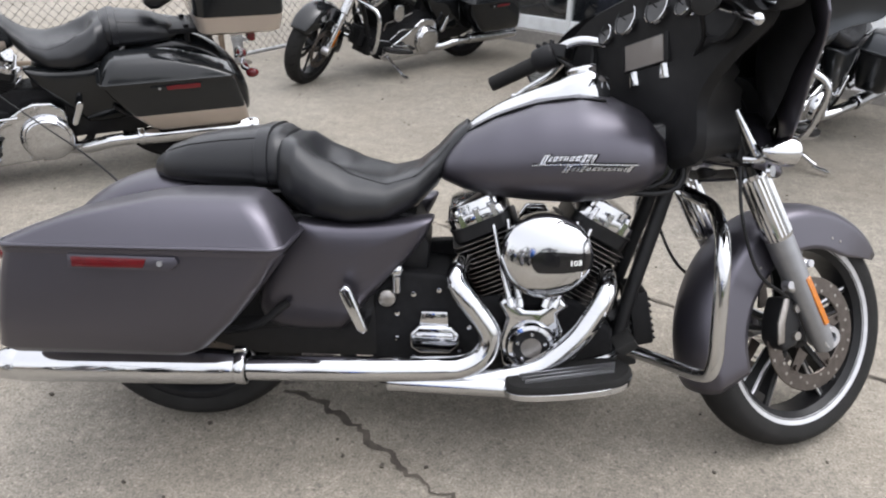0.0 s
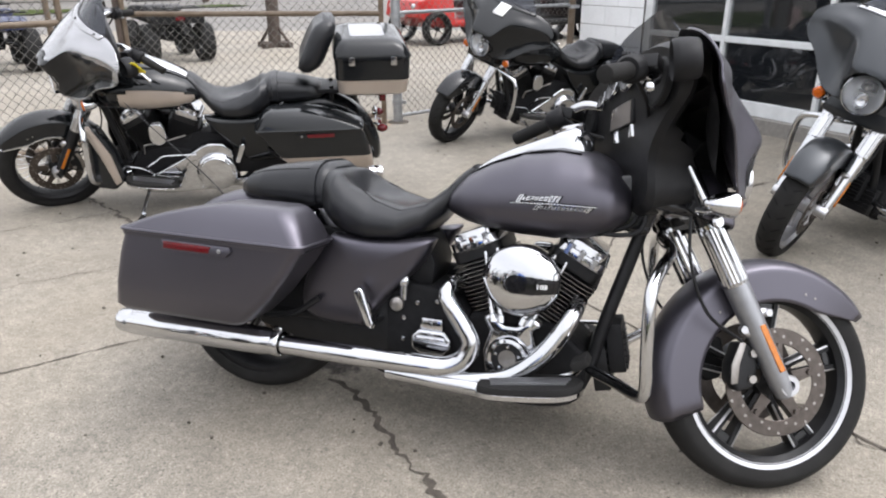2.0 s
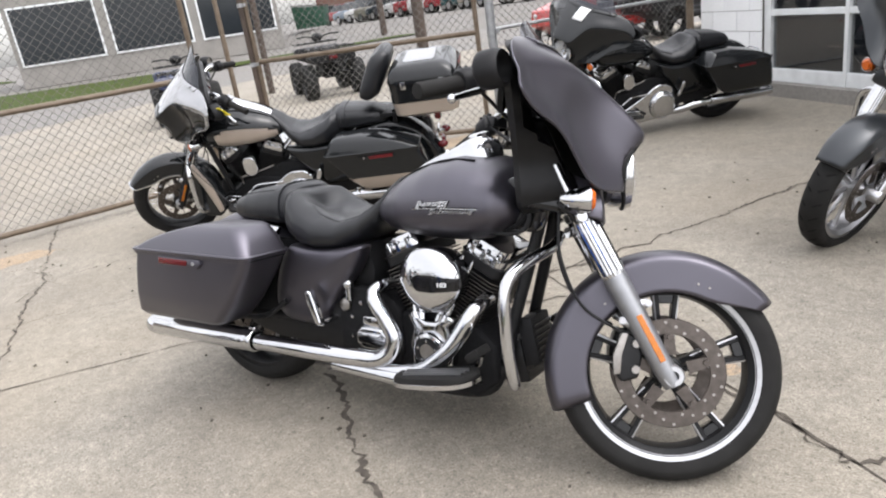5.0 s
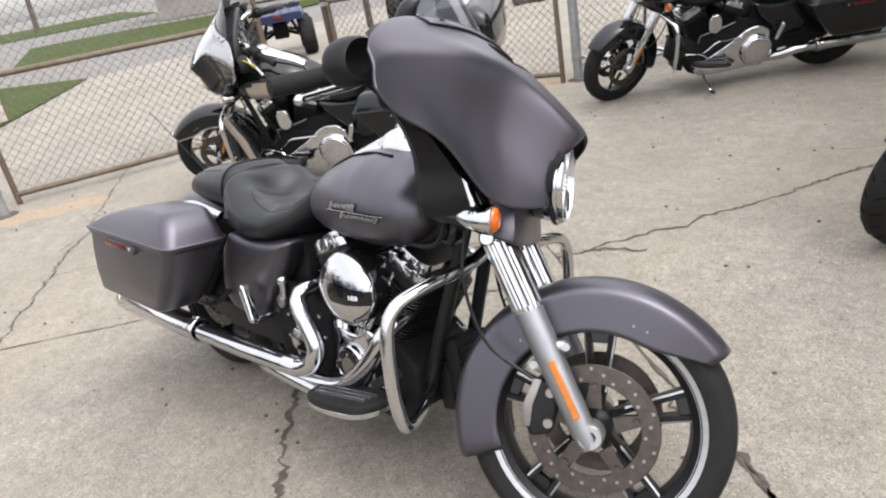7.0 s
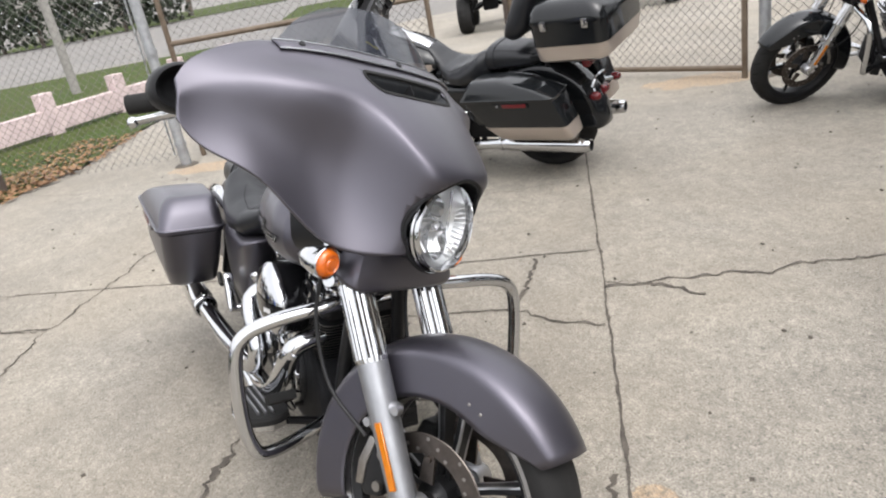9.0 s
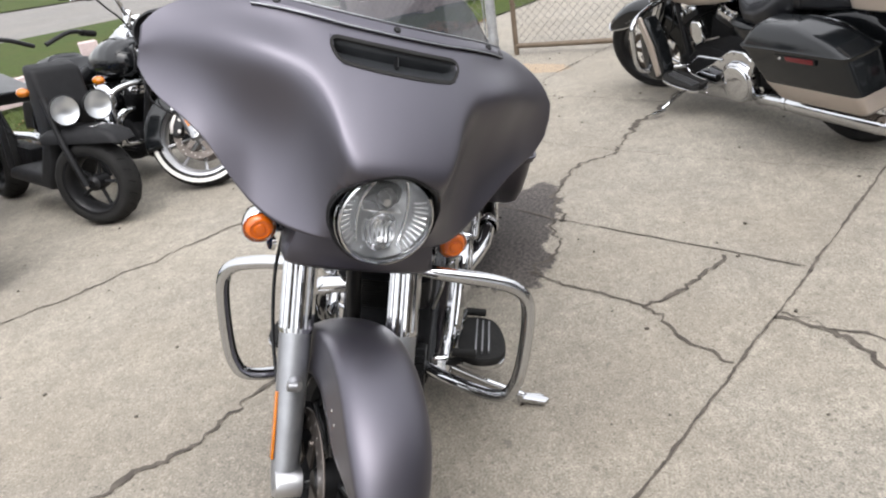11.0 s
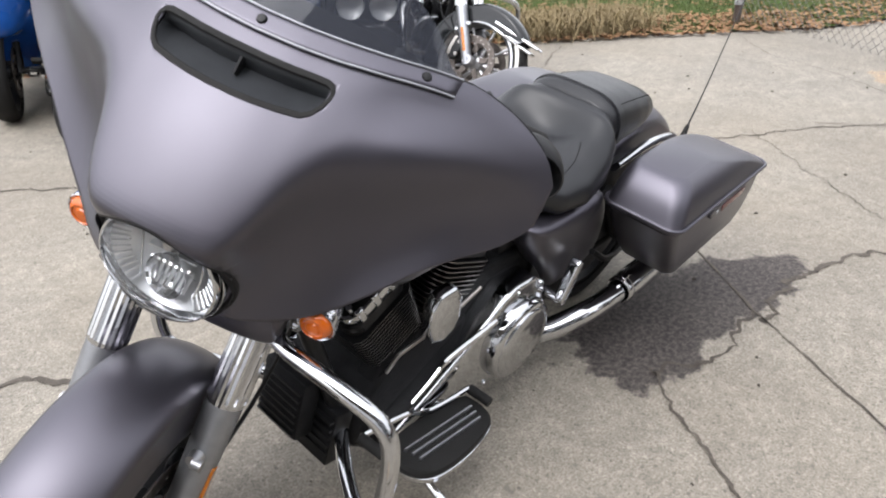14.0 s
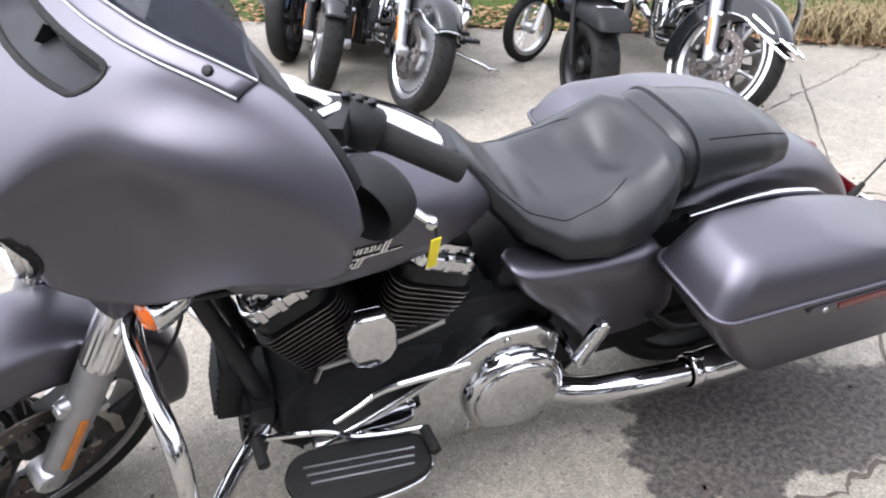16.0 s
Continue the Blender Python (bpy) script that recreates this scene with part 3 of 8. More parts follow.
for z0, z1 in zip(bars_z, bars_z[1:]):
    for s0, s1 in zip(bars_s, bars_s[1:]):
        g = Geo()
        wall_box(g, s0 + 0.02, s1 - 0.02, -0.070, -0.062, z0 + 0.025, z1 - 0.025)
        p = g.make("pane", PANE, door, "dark reflective glass")
        p.visible_shadow = False
# showroom shell; its darkness is put into the wall colour
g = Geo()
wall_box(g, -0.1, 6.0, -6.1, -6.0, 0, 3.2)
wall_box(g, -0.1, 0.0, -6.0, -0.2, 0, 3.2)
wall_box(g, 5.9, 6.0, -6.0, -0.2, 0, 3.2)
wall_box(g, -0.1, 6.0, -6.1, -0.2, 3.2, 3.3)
tagged(g.make("wall_showroom", DARKROOM, None), "interior walls behind the glazed door, coloured near black for the unlit room", "wall", kind="structure")
g = Geo()
wall_box(g, -0.1, 6.0, -6.0, -0.1, 0.0, 0.012)
tagged(g.make("floor_showroom", CONCRETEFAR, None), "grey showroom floor", "floor", kind="structure")


# ---- the motorcycles ----
RAKE, NECK = radians(28), Vector((1.40, 0, 0.75))


def tyre(wheel, c, r, w, name="tyre", white=False, tread=0):
    g = Geo()
    ri = r - 0.066
    prof = []
    for i in range(15):
        a = math.pi * i / 14
        prof.append((ri + 0.002 + (r - ri - 0.002) * math.sin(a) ** 0.62, w / 2 * math.cos(a) * (1.0 if 0.2 < a < 2.94 else 0.86)))
    g.lathe(prof, c, (0, 1, 0), 64)
    ob = g.make(name, RUBBER, wheel, "black road tyre with worn tread", angle=60)
    if tread:
        t = Geo()
        for i in range(tread):
            a = 2 * math.pi * i / tread
            for s in (-1, 1):
                pts = []
                for j in range(4):
                    u = 0.25 + 0.75 * j / 3
                    aa = a + s * 0.02 + 0.10 * j / 3
                    rr = ri + (r - ri) * math.sin(math.acos(u * 0.95)) ** 0.62 + 0.0006
                    pts.append((c[0] + rr * math.cos(aa), c[1] + s * u * w / 2 * 0.9, c[2] + rr * math.sin(aa)))
                t.tube(pts, 0.003, 4, 2)
        tagged(t.make("tread_groove", SEAM, ob), kind="stuff")
    if white:
        for s in (-1, 1):
            h = Geo()
            h.lathe([(ri + 0.012, s * w * 0.44), (ri + 0.03, s * w * 0.505), (ri + 0.045, s * w * 0.50), (ri + 0.03, s * w * 0.47)], c, (0, 1, 0), 48)
            h.make("whitewall", WHITEWALL, wheel, "white sidewall band")
    return ob


def wheel(parent, name, c, r, w, style, disc=True, side=(-1, 1), white=False, tread=0, rimmat=None):
    """A wheel on the y axis at c."""
    ri = r - 0.066
    dark = style in ("split", "black")
    g = Geo()
    hw = w * 0.40
    g.lathe([(ri - 0.030, -hw * 0.7), (ri - 0.012, -hw), (ri + 0.006, -hw), (ri + 0.004, -hw + 0.008), (ri - 0.02, -hw * 0.55), (ri - 0.02, hw * 0.55),
             (ri + 0.004, hw - 0.008), (ri + 0.006, hw), (ri - 0.012, hw), (ri - 0.030, hw * 0.7), (ri - 0.036, 0), (ri - 0.030, -hw * 0.7)], c, (0, 1, 0), 64)
    rim = g.make(name, rimmat or (SATIN if dark else ALU), parent, "black cast wheel with machined rim edge" if dark else "bright cast alloy wheel")
    tyre(rim, c, r, w, white=white, tread=tread)
    if dark and style == "split" and name != "rear_wheel":
        for s in (-1, 1):
            g = Geo()
            g.lathe([(ri - 0.014, s * hw * 0.98), (ri + 0.006, s * (hw + 0.004)), (ri + 0.007, s * (hw - 0.003)), (ri - 0.016, s * hw * 0.88), (ri - 0.014, s * hw * 0.98)], c, (0, 1, 0), 64)
            g.make("rim_edge", ALU, rim, "machined bright rim edge")
    g = Geo()
    g.lathe([(0.0, -0.062), (0.022, -0.062), (0.03, -0.05), (0.042, -0.045), (0.046, -0.02), (0.046, 0.02), (0.042, 0.045), (0.03, 0.05), (0.022, 0.062), (0, 0.062)], c, (0, 1, 0), 24)
    g.make("hub", rimmat or (SATIN if dark else ALU), rim)
    if style == "solid":
        for s in (-1, 1):
            g = Geo()
            g.lathe([(0.045, s * 0.055), (0.10, s * 0.046), (ri - 0.05, s * 0.03), (ri - 0.02, s * hw * 0.75), (ri - 0.02, s * hw * 0.7), (ri - 0.05, s * 0.024), (0.10, s * 0.04), (0.045, s * 0.05)], c, (0, 1, 0), 48)
            g.make("wheel_disc", ALU, rim, "solid cast aluminium wheel face")
        for i in range(40):
            a = 2 * math.pi * i / 40
            for s in (-1, 1):
                b = Geo()
                p = (c[0] + (ri - 0.035) * math.cos(a), c[1] + s * 0.036, c[2] + (ri - 0.035) * math.sin(a))
                b.lathe([(0, 0.004), (0.006, 0.004), (0.006, -0.004)], p, (0, s, 0), 6)
                b.make("rim_rivet", SATIN, rim)
    elif style == "split":
        for i in range(5):
            a = 2 * math.pi * i / 5 + 0.35
            for e in (-1, 1):
                g, f = Geo(), Geo()
                d = Vector((math.cos(a), 0, math.sin(a)))
                t = Vector((-math.sin(a), 0, math.cos(a))) * e
                p0, p1 = Vector(c) + d * 0.038 + t * 0.010, Vector(c) + d * (ri - 0.022) + t * 0.030
                for q0, q1, u in ((0.020, 0.026, 0.008),):
                    ring = []
                    for p, h in ((p0, q0), (p0.lerp(p1, 0.5), 0.018), (p1, q1)):
                        ring.append([p + t * u + Vector((0, h, 0)), p + t * u - Vector((0, h, 0)), p - t * u - Vector((0, h, 0)), p - t * u + Vector((0, h, 0))])
                    g.rings(ring)
                g.make("spoke", SATIN, rim, bevel=0.002, seg=1)
                for s in (-1, 1):
                    ring = []
                    for p, h in ((p0.lerp(p1, 0.2), 0.0208), (p0.lerp(p1, 0.5), 0.0188), (p1, 0.0265)):
                        ring.append([p + t * 0.0085 + Vector((0, s * h, 0)), p + t * 0.0045 + Vector((0, s * (h + 0.0012), 0)), p + t * 0.0045 + Vector((0, s * (h - 0.004), 0)), p + t * 0.0085 + Vector((0, s * (h - 0.006), 0))])
                    f.rings(ring)
                f.make("spoke_edge", ALU, rim, "machined spoke edge")
            g = Geo()
            d, t = Vector((math.cos(a), 0, math.sin(a))), Vector((-math.sin(a), 0, math.cos(a)))
            ring = []
            for q, u in ((ri - 0.058, 0.018), (ri - 0.048, 0.021), (ri - 0.018, 0.026)):
                p = Vector(c) + d * q
                ring.append([p + t * u + Vector((0, 0.019, 0)), p + t * u - Vector((0, 0.019, 0)), p - t * u - Vector((0, 0.019, 0)), p - t * u + Vector((0, 0.019, 0))])
            g.rings(ring)
            g.make("spoke_web", BLACK, rim, "black web joining two spokes at the rim", bevel=0.002, seg=1)
    elif style in ("cast", "black"):
        for i in range(9 if style == "cast" else 5):
            a = 2 * math.pi * i / (9 if style == "cast" else 5)
            g = Geo()
            d = Vector((math.cos(a), 0, math.sin(a)))
            g.tube([Vector(c) + d * 0.035, Vector(c) + d * (ri * 0.6), Vector(c) + d * (ri - 0.018)], [0.013, 0.009, 0.012], 8, 3)
            g.make("spoke", rimmat or (SATIN if dark else ALU), rim)
    else:
        for i in range(36):
            a = 2 * math.pi * i / 36
            s = 1 if i % 2 else -1
            g = Geo()
            g.tube([Vector(c) + Vector((0.04 * math.cos(a + 0.5 * s), s * 0.035, 0.04 * math.sin(a + 0.5 * s))), Vector(c) + Vector(((ri - 0.02) * math.cos(a), 0, (ri - 0.02) * math.sin(a)))], 0.0022, 5, 1)
            g.make("spoke", CHROME, rim)
    if disc:
        for s in side:
            g = Geo()
            g.lathe([(0.108, s * 0.074), (0.148, s * 0.074), (0.150, s * 0.0765), (0.148, s * 0.079), (0.108, s * 0.079), (0.106, s * 0.0765), (0.108, s * 0.074)], c, (0, 1, 0), 48)
            dk = g.make("brake_disc", ROTOR, rim, "drilled steel brake disc")
            g = Geo()
            for i in range(30):
                a = 2 * math.pi * i / 30
                rr = 0.116 + 0.024 * (i % 3) / 2
                g.lathe([(0.0, 0.0006), (0.0042, 0.0006), (0.0042, -0.001)], (c[0] + rr * math.cos(a), c[1] + s * 0.0792, c[2] + rr * math.sin(a)), (0, s, 0), 8)
            tagged(g.make("drill_hole", STEEL, dk), kind="stuff")
            g = Geo()
            for i in range(5):
                a = 2 * math.pi * i / 5 + 0.35
                d, t = Vector((math.cos(a), 0, math.sin(a))), Vector((-math.sin(a), 0, math.cos(a)))
                o = Vector(c) + Vector((0, s * 0.074, 0))
                g.rings([[o + d * 0.05 + t * 0.018, o + d * 0.114 + t * 0.012, o + d * 0.114 - t * 0.012, o + d * 0.05 - t * 0.018],
                         [o + d * 0.05 + t * 0.018 + Vector((0, s * 0.006, 0)), o + d * 0.114 + t * 0.012 + Vector((0, s * 0.006, 0)), o + d * 0.114 - t * 0.012 + Vector((0, s * 0.006, 0)), o + d * 0.05 - t * 0.018 + Vector((0, s * 0.006, 0))]])
                g.lathe([(0, 0.006), (0.007, 0.006), (0.008, 0)], o + d * 0.100 + Vector((0, s * 0.006, 0)), (0, s, 0), 10)
            g.make("disc_carrier", ROTOR, rim)
    return rim


TANK_X = [0.655, 0.68, 0.73, 0.80, 0.90, 1.00, 1.09, 1.155, 1.200, 1.222]
TANK_T = [0.730, 0.772, 0.818, 0.858, 0.896, 0.911, 0.900, 0.872, 0.828, 0.775]
TANK_B = [0.700, 0.684, 0.664, 0.651, 0.643, 0.642, 0.652, 0.672, 0.705, 0.735]
TANK_W = [0.06, 0.100, 0.136, 0.171, 0.200, 0.216, 0.218, 0.204, 0.162, 0.09]


def tank_point(x, a, grow=0.0):
    """A point of the tank's skin at x; a runs round the section from the right side over the top."""
    t, b, w = (lerp(x, TANK_X, q) for q in (TANK_T, TANK_B, TANK_W))
    zc = b + 0.45 * (t - b)
    ca, sa = math.cos(a), math.sin(a)
    hz = (t - zc) if sa > 0 else (zc - b)
    p = 0.80 if sa > 0 else 0.7
    return (x, -(w + grow) * math.copysign(abs(ca) ** p, ca), zc + (hz + grow) * math.copysign(abs(sa) ** 0.88, sa))


def tank(root, mat, stripe=None, badge=True, console=CHROME):
    g = Geo()
    xs = [float(p[0]) for p in spline([(x, 0) for x in TANK_X], 4)]
    g.rings([[tank_point(x, 2 * math.pi * i / 48) for i in range(48)] for x in xs])
    body = g.make("fuel_tank", mat, root, "teardrop fuel tank", angle=60)
    if stripe:
        g = Geo()
        us = [0.70 + 0.40 * i / 24 for i in range(25)]
        for s in (0, 1):
            fn = lambda u, v, s=s: tank_point(u, (v if s == 0 else math.pi - v), 0.0015)
            g.grid(fn, us, [-0.75 + 0.95 * j / 8 for j in range(9)], lambda u, v: abs(v + 0.25) < 0.52 * math.sin(math.pi * (u - 0.68) / 0.44) ** 0.4)
        g.make("tank_panel", stripe, body, "pewter side panel of the two-tone tank", angle=60)
    # chrome console along the top
    g = Geo()
    rows = [(0.715, 0.800, 0.032), (0.75, 0.836, 0.040), (0.82, 0.880, 0.047), (0.90, 0.914, 0.053), (0.955, 0.936, 0.059), (0.99, 0.953, 0.064), (1.03, 0.964, 0.065), (1.06, 0.954, 0.056), (1.08, 0.932, 0.044)]
    rows = spline(rows, 4)
    g.rings([[(x, -w, z - 0.065), (x, -w, z - 0.020), (x, -w * 0.86, z - 0.006), (x, -w * 0.5, z), (x, 0, z + 0.003), (x, w * 0.5, z), (x, w * 0.86, z - 0.006), (x, w, z - 0.020), (x, w, z - 0.065)] for x, z, w in rows])
    con = g.make("tank_console", console, body, "chrome console along the tank top", angle=50)
    g = Geo()
    g.lathe([(0, 0.010), (0.030, 0.009), (0.037, 0.004), (0.038, -0.01)], (1.015, 0, 0.964), (-0.25, 0, 1), 24)
    g.make("fuel_cap", console, con)
    g = Geo()
    for s in (-1, 1):
        g.tube([tank_point(x, math.pi / 2 - s * 0.42, 0.002) for x in (0.70, 0.78, 0.88, 0.98, 1.06)], 0.0035, 6, 4)
    g.make("console_gasket", SEAM, body)
    if badge:
        for s in (0, 1):
            g, k = Geo(), Geo()
            rnd = random.Random(4)
            for row, x0, x1, aa in ((0, 0.905, 1.03, 0.055), (1, 0.955, 1.105, -0.080)):
                x = x0
                while x < x1 - 0.006:
                    w = rnd.uniform(0.009, 0.014) + (0.005 if x == x0 else 0)
                    h = rnd.choice((0.030, 0.032, 0.050)) + (0.030 if x == x0 else 0)
                    for q, gr, hh, ww in ((k, 0.0012, h + 0.010, w + 0.001), (g, 0.0024, h, (w - 0.004) * 0.42)):
                        for step in ((0.0,) if q is k else (0.0, (w - 0.004) * 0.62)):
                            q.grid(lambda u, v, s=s, gr=gr, aa=aa: tank_point(u + (v - aa) * 0.10 * (1 if s == 0 else -1), v if s == 0 else math.pi - v, gr), [x + step, x + step + ww], [aa - hh, aa, aa + hh])
                    for e in (-1, 1):
                        if rnd.random() < 0.75:
                            g.grid(lambda u, v, s=s, aa=aa: tank_point(u + (v - aa) * 0.10 * (1 if s == 0 else -1), v if s == 0 else math.pi - v, 0.0022), [x, x + w - 0.002], [aa + e * h * 0.8 - 0.007, aa + e * h * 0.8 + 0.007])
                    x += w
            for q, gr, hh in ((k, 0.001, 0.02), (g, 0.0022, 0.009)):
                q.grid(lambda u, v, s=s, gr=gr: tank_point(u, v if s == 0 else math.pi - v, gr), [0.882 + 0.01 * i for i in range(25)], [-0.012 - hh, -0.012 + hh])
            k.make("badge_outline", SEAM, body)
            g.make("tank_badge", BADGE, body, "silver lettered tank badge drawn as plain bars")
    return body


SEAT_X = [0.255, 0.280, 0.32, 0.37, 0.45, 0.54, 0.61, 0.66, 0.700, 0.733, 0.746]
SEAT_T = [0.750, 0.802, 0.800, 0.762, 0.720, 0.706, 0.727, 0.768, 0.812, 0.838, 0.826]
SEAT_B = [0.680, 0.632, 0.604, 0.588, 0.580, 0.588, 0.622, 0.672, 0.735, 0.780, 0.800]
SEAT_W = [0.11, 0.145, 0.180, 0.200, 0.208, 0.192, 0.150, 0.105, 0.082, 0.070, 0.045]


def seat_point(x, a, grow=0.0):
    t, b, w = (lerp(x, SEAT_X, q) for q in (SEAT_T, SEAT_B, SEAT_W))
    ca, sa = math.cos(a), math.sin(a)
    zc, hz = (t + b) / 2, (t - b) / 2
    y = -(w + grow) * math.copysign(abs(ca) ** 0.72, ca)
    z = zc + (hz + grow) * math.copysign(abs(sa) ** 0.75, sa)
    if sa > 0:
        z -= 0.046 * math.exp(-((x - 0.365) / 0.055) ** 2) * math.exp(-(y / 0.085) ** 2) + 0.014 * math.exp(-((x - 0.48) / 0.10) ** 2) * math.exp(-(y / 0.10) ** 2)
        z += 0.010 * math.exp(-((x - 0.42) / 0.10) ** 2) * math.exp(-((abs(y) - 0.13) / 0.04) ** 2)
    return (x, y, z)


PIL_X = [-0.060, -0.045, -0.01, 0.05, 0.12, 0.20, 0.265, 0.290]
PIL_T = [0.712, 0.738, 0.765, 0.787, 0.800, 0.810, 0.815, 0.800]
PIL_B = [0.695, 0.684, 0.676, 0.670, 0.664, 0.660, 0.660, 0.665]
PIL_W = [0.05, 0.082, 0.112, 0.128, 0.136, 0.140, 0.140, 0.13]


def pillion_point(x, a, grow=0.0):
    t, b, w = (lerp(x, PIL_X, q) for q in (PIL_T, PIL_B, PIL_W))
    ca, sa = math.cos(a), math.sin(a)
    zc, hz = b + 0.42 * (t - b), (t - b) * (0.58 if sa > 0 else 0.42)
    return (x, -(w + grow) * math.copysign(abs(ca) ** 0.6, ca), zc + (hz + grow) * math.copysign(abs(sa) ** 0.8, sa))


def seat(root):
    g = Geo()
    xs = [float(p[0]) for p in spline([(x, 0) for x in SEAT_X], 5)]
    g.rings([[seat_point(x, 2 * math.pi * i / 72) for i in range(72)] for x in xs])
    rider = g.make("rider_seat", LEATHER, root, "black vinyl bucket seat", angle=70)
    g = Geo()
    for s in (-1, 1):
        g = Geo()
        g.tube([seat_point(0.40 + 0.29 * i / 20, math.pi / 2 + s * (0.50 + 0.55 * (i / 20) ** 0.8), 0.0) for i in range(21)], 0.0012, 5, 2)
        g.make("seat_seam", SEAM, rider)
    g = Geo()
    xs = [float(p[0]) for p in spline([(x, 0) for x in PIL_X], 5)]
    g.rings([[pillion_point(x, 2 * math.pi * i / 56) for i in range(56)] for x in xs])
    pil = g.make("pillion_seat", LEATHER, root, "black vinyl passenger pad", angle=70)
    for s in (-1, 1):
        g = Geo()
        g.tube([pillion_point(-0.02 + 0.24 * i / 14, math.pi / 2 + s * 0.75, 0.0002) for i in range(15)], 0.0015, 5, 2)
        g.make("seat_seam", SEAM, pil)
    g = Geo()
    g.rings([[pillion_point(x, -0.5 + (math.pi + 1.0) * i / 40, h) for i in range(41)] for x, h in ((0.218, 0.0), (0.220, 0.005), (0.250, 0.006), (0.252, 0.0))], cap=False, closed=False)
    g.make("seat_strap", LEATHER, pil, "black grab strap across the seat", angle=50)
    return rider


def saddlebag(root, s, mat, lidmat=None, low=None):
    """A hard saddlebag; s = -1 for the right side, 1 for the left."""
    g = Geo()
    for_ = [(0.325, -0.312, 0.115, 0.205, 0.352, 0.03), (0.345, -0.328, 0.150, 0.202, 0.372, 0.035), (0.42, -0.312, 0.225, 0.200, 0.388, 0.035), (0.52, -0.286, 0.300, 0.200, 0.398, 0.035), (0.582, -0.264, 0.338, 0.198, 0.402, 0.035)]
    g.rings([rounded((a + b) / 2, s * (c + d) / 2, (b - a) / 2, (d - c) / 2, r, z) for z, a, b, c, d, r in for_])
    body = g.make("saddlebag", mat, root, "hard saddlebag in the body colour", angle=50)
    if low:
        g = Geo()
        g.rings([rounded((a + b) / 2, s * (c + d) / 2, (b - a) / 2 + 0.002, (d - c) / 2 + 0.002, r, z) for z, a, b, c, d, r in for_[:3]])
        g.make("saddlebag_panel", low, body, "pewter lower panel", angle=50)
    g = Geo()
    lid = [(0.578, -0.266, 0.344, 0.194, 0.408, 0.035), (0.592, -0.268, 0.348, 0.192, 0.411, 0.037), (0.600, -0.262, 0.344, 0.194, 0.408, 0.037), (0.625, -0.205, 0.332, 0.196, 0.402, 0.042),
           (0.650, -0.135, 0.318, 0.199, 0.394, 0.045), (0.672, -0.045, 0.300, 0.203, 0.382, 0.045), (0.687, 0.03, 0.282, 0.209, 0.366, 0.04), (0.694, 0.075, 0.262, 0.218, 0.350, 0.03)]
    lid = [tuple(float(q) for q in p) for p in spline(lid, 3)]
    g.rings([rounded((a + b) / 2, s * (c + d) / 2, (b - a) / 2, (d - c) / 2, r, z) for z, a, b, c, d, r in lid])
    lo = g.make("saddlebag_lid", lidmat or mat, body, "sloped saddlebag lid", angle=32)
    g = Geo()
    g.rings([rounded(0.040, s * 0.30, 0.306, 0.104, 0.035, z) for z in (0.5795, 0.5835)])
    g.make("lid_seal", SEAM, body)
    g = Geo()
    rim = rounded(0.040, s * 0.3015, 0.309, 0.1105, 0.038, 0.596, 6)
    g.tube(rim + rim[:2], 0.0052, 8, 1)
    g.make("lid_rim", lidmat or mat, lo, "raised lip round the lid", angle=60)
    g = Geo()
    g.prism([(-0.110, 0.547), (0.108, 0.545), (0.128, 0.562), (0.122, 0.577), (-0.110, 0.579)], s * 0.390, s * 0.412)
    h = g.make("latch_housing", mat, body, bevel=0.004)
    g = Geo()
    g.prism([(-0.100, 0.552), (0.052, 0.552), (0.060, 0.572), (-0.100, 0.574)], s * 0.405, s * 0.4145)
    g.make("side_reflector", RED, h, "red side reflector", bevel=0.002)
    g = Geo()
    g.lathe([(0, 0.003), (0.006, 0.003), (0.007, 0)], (0.088, s * 0.412, 0.562), (0, s, 0), 12)
    g.make("lock", ALU, h)
    return body


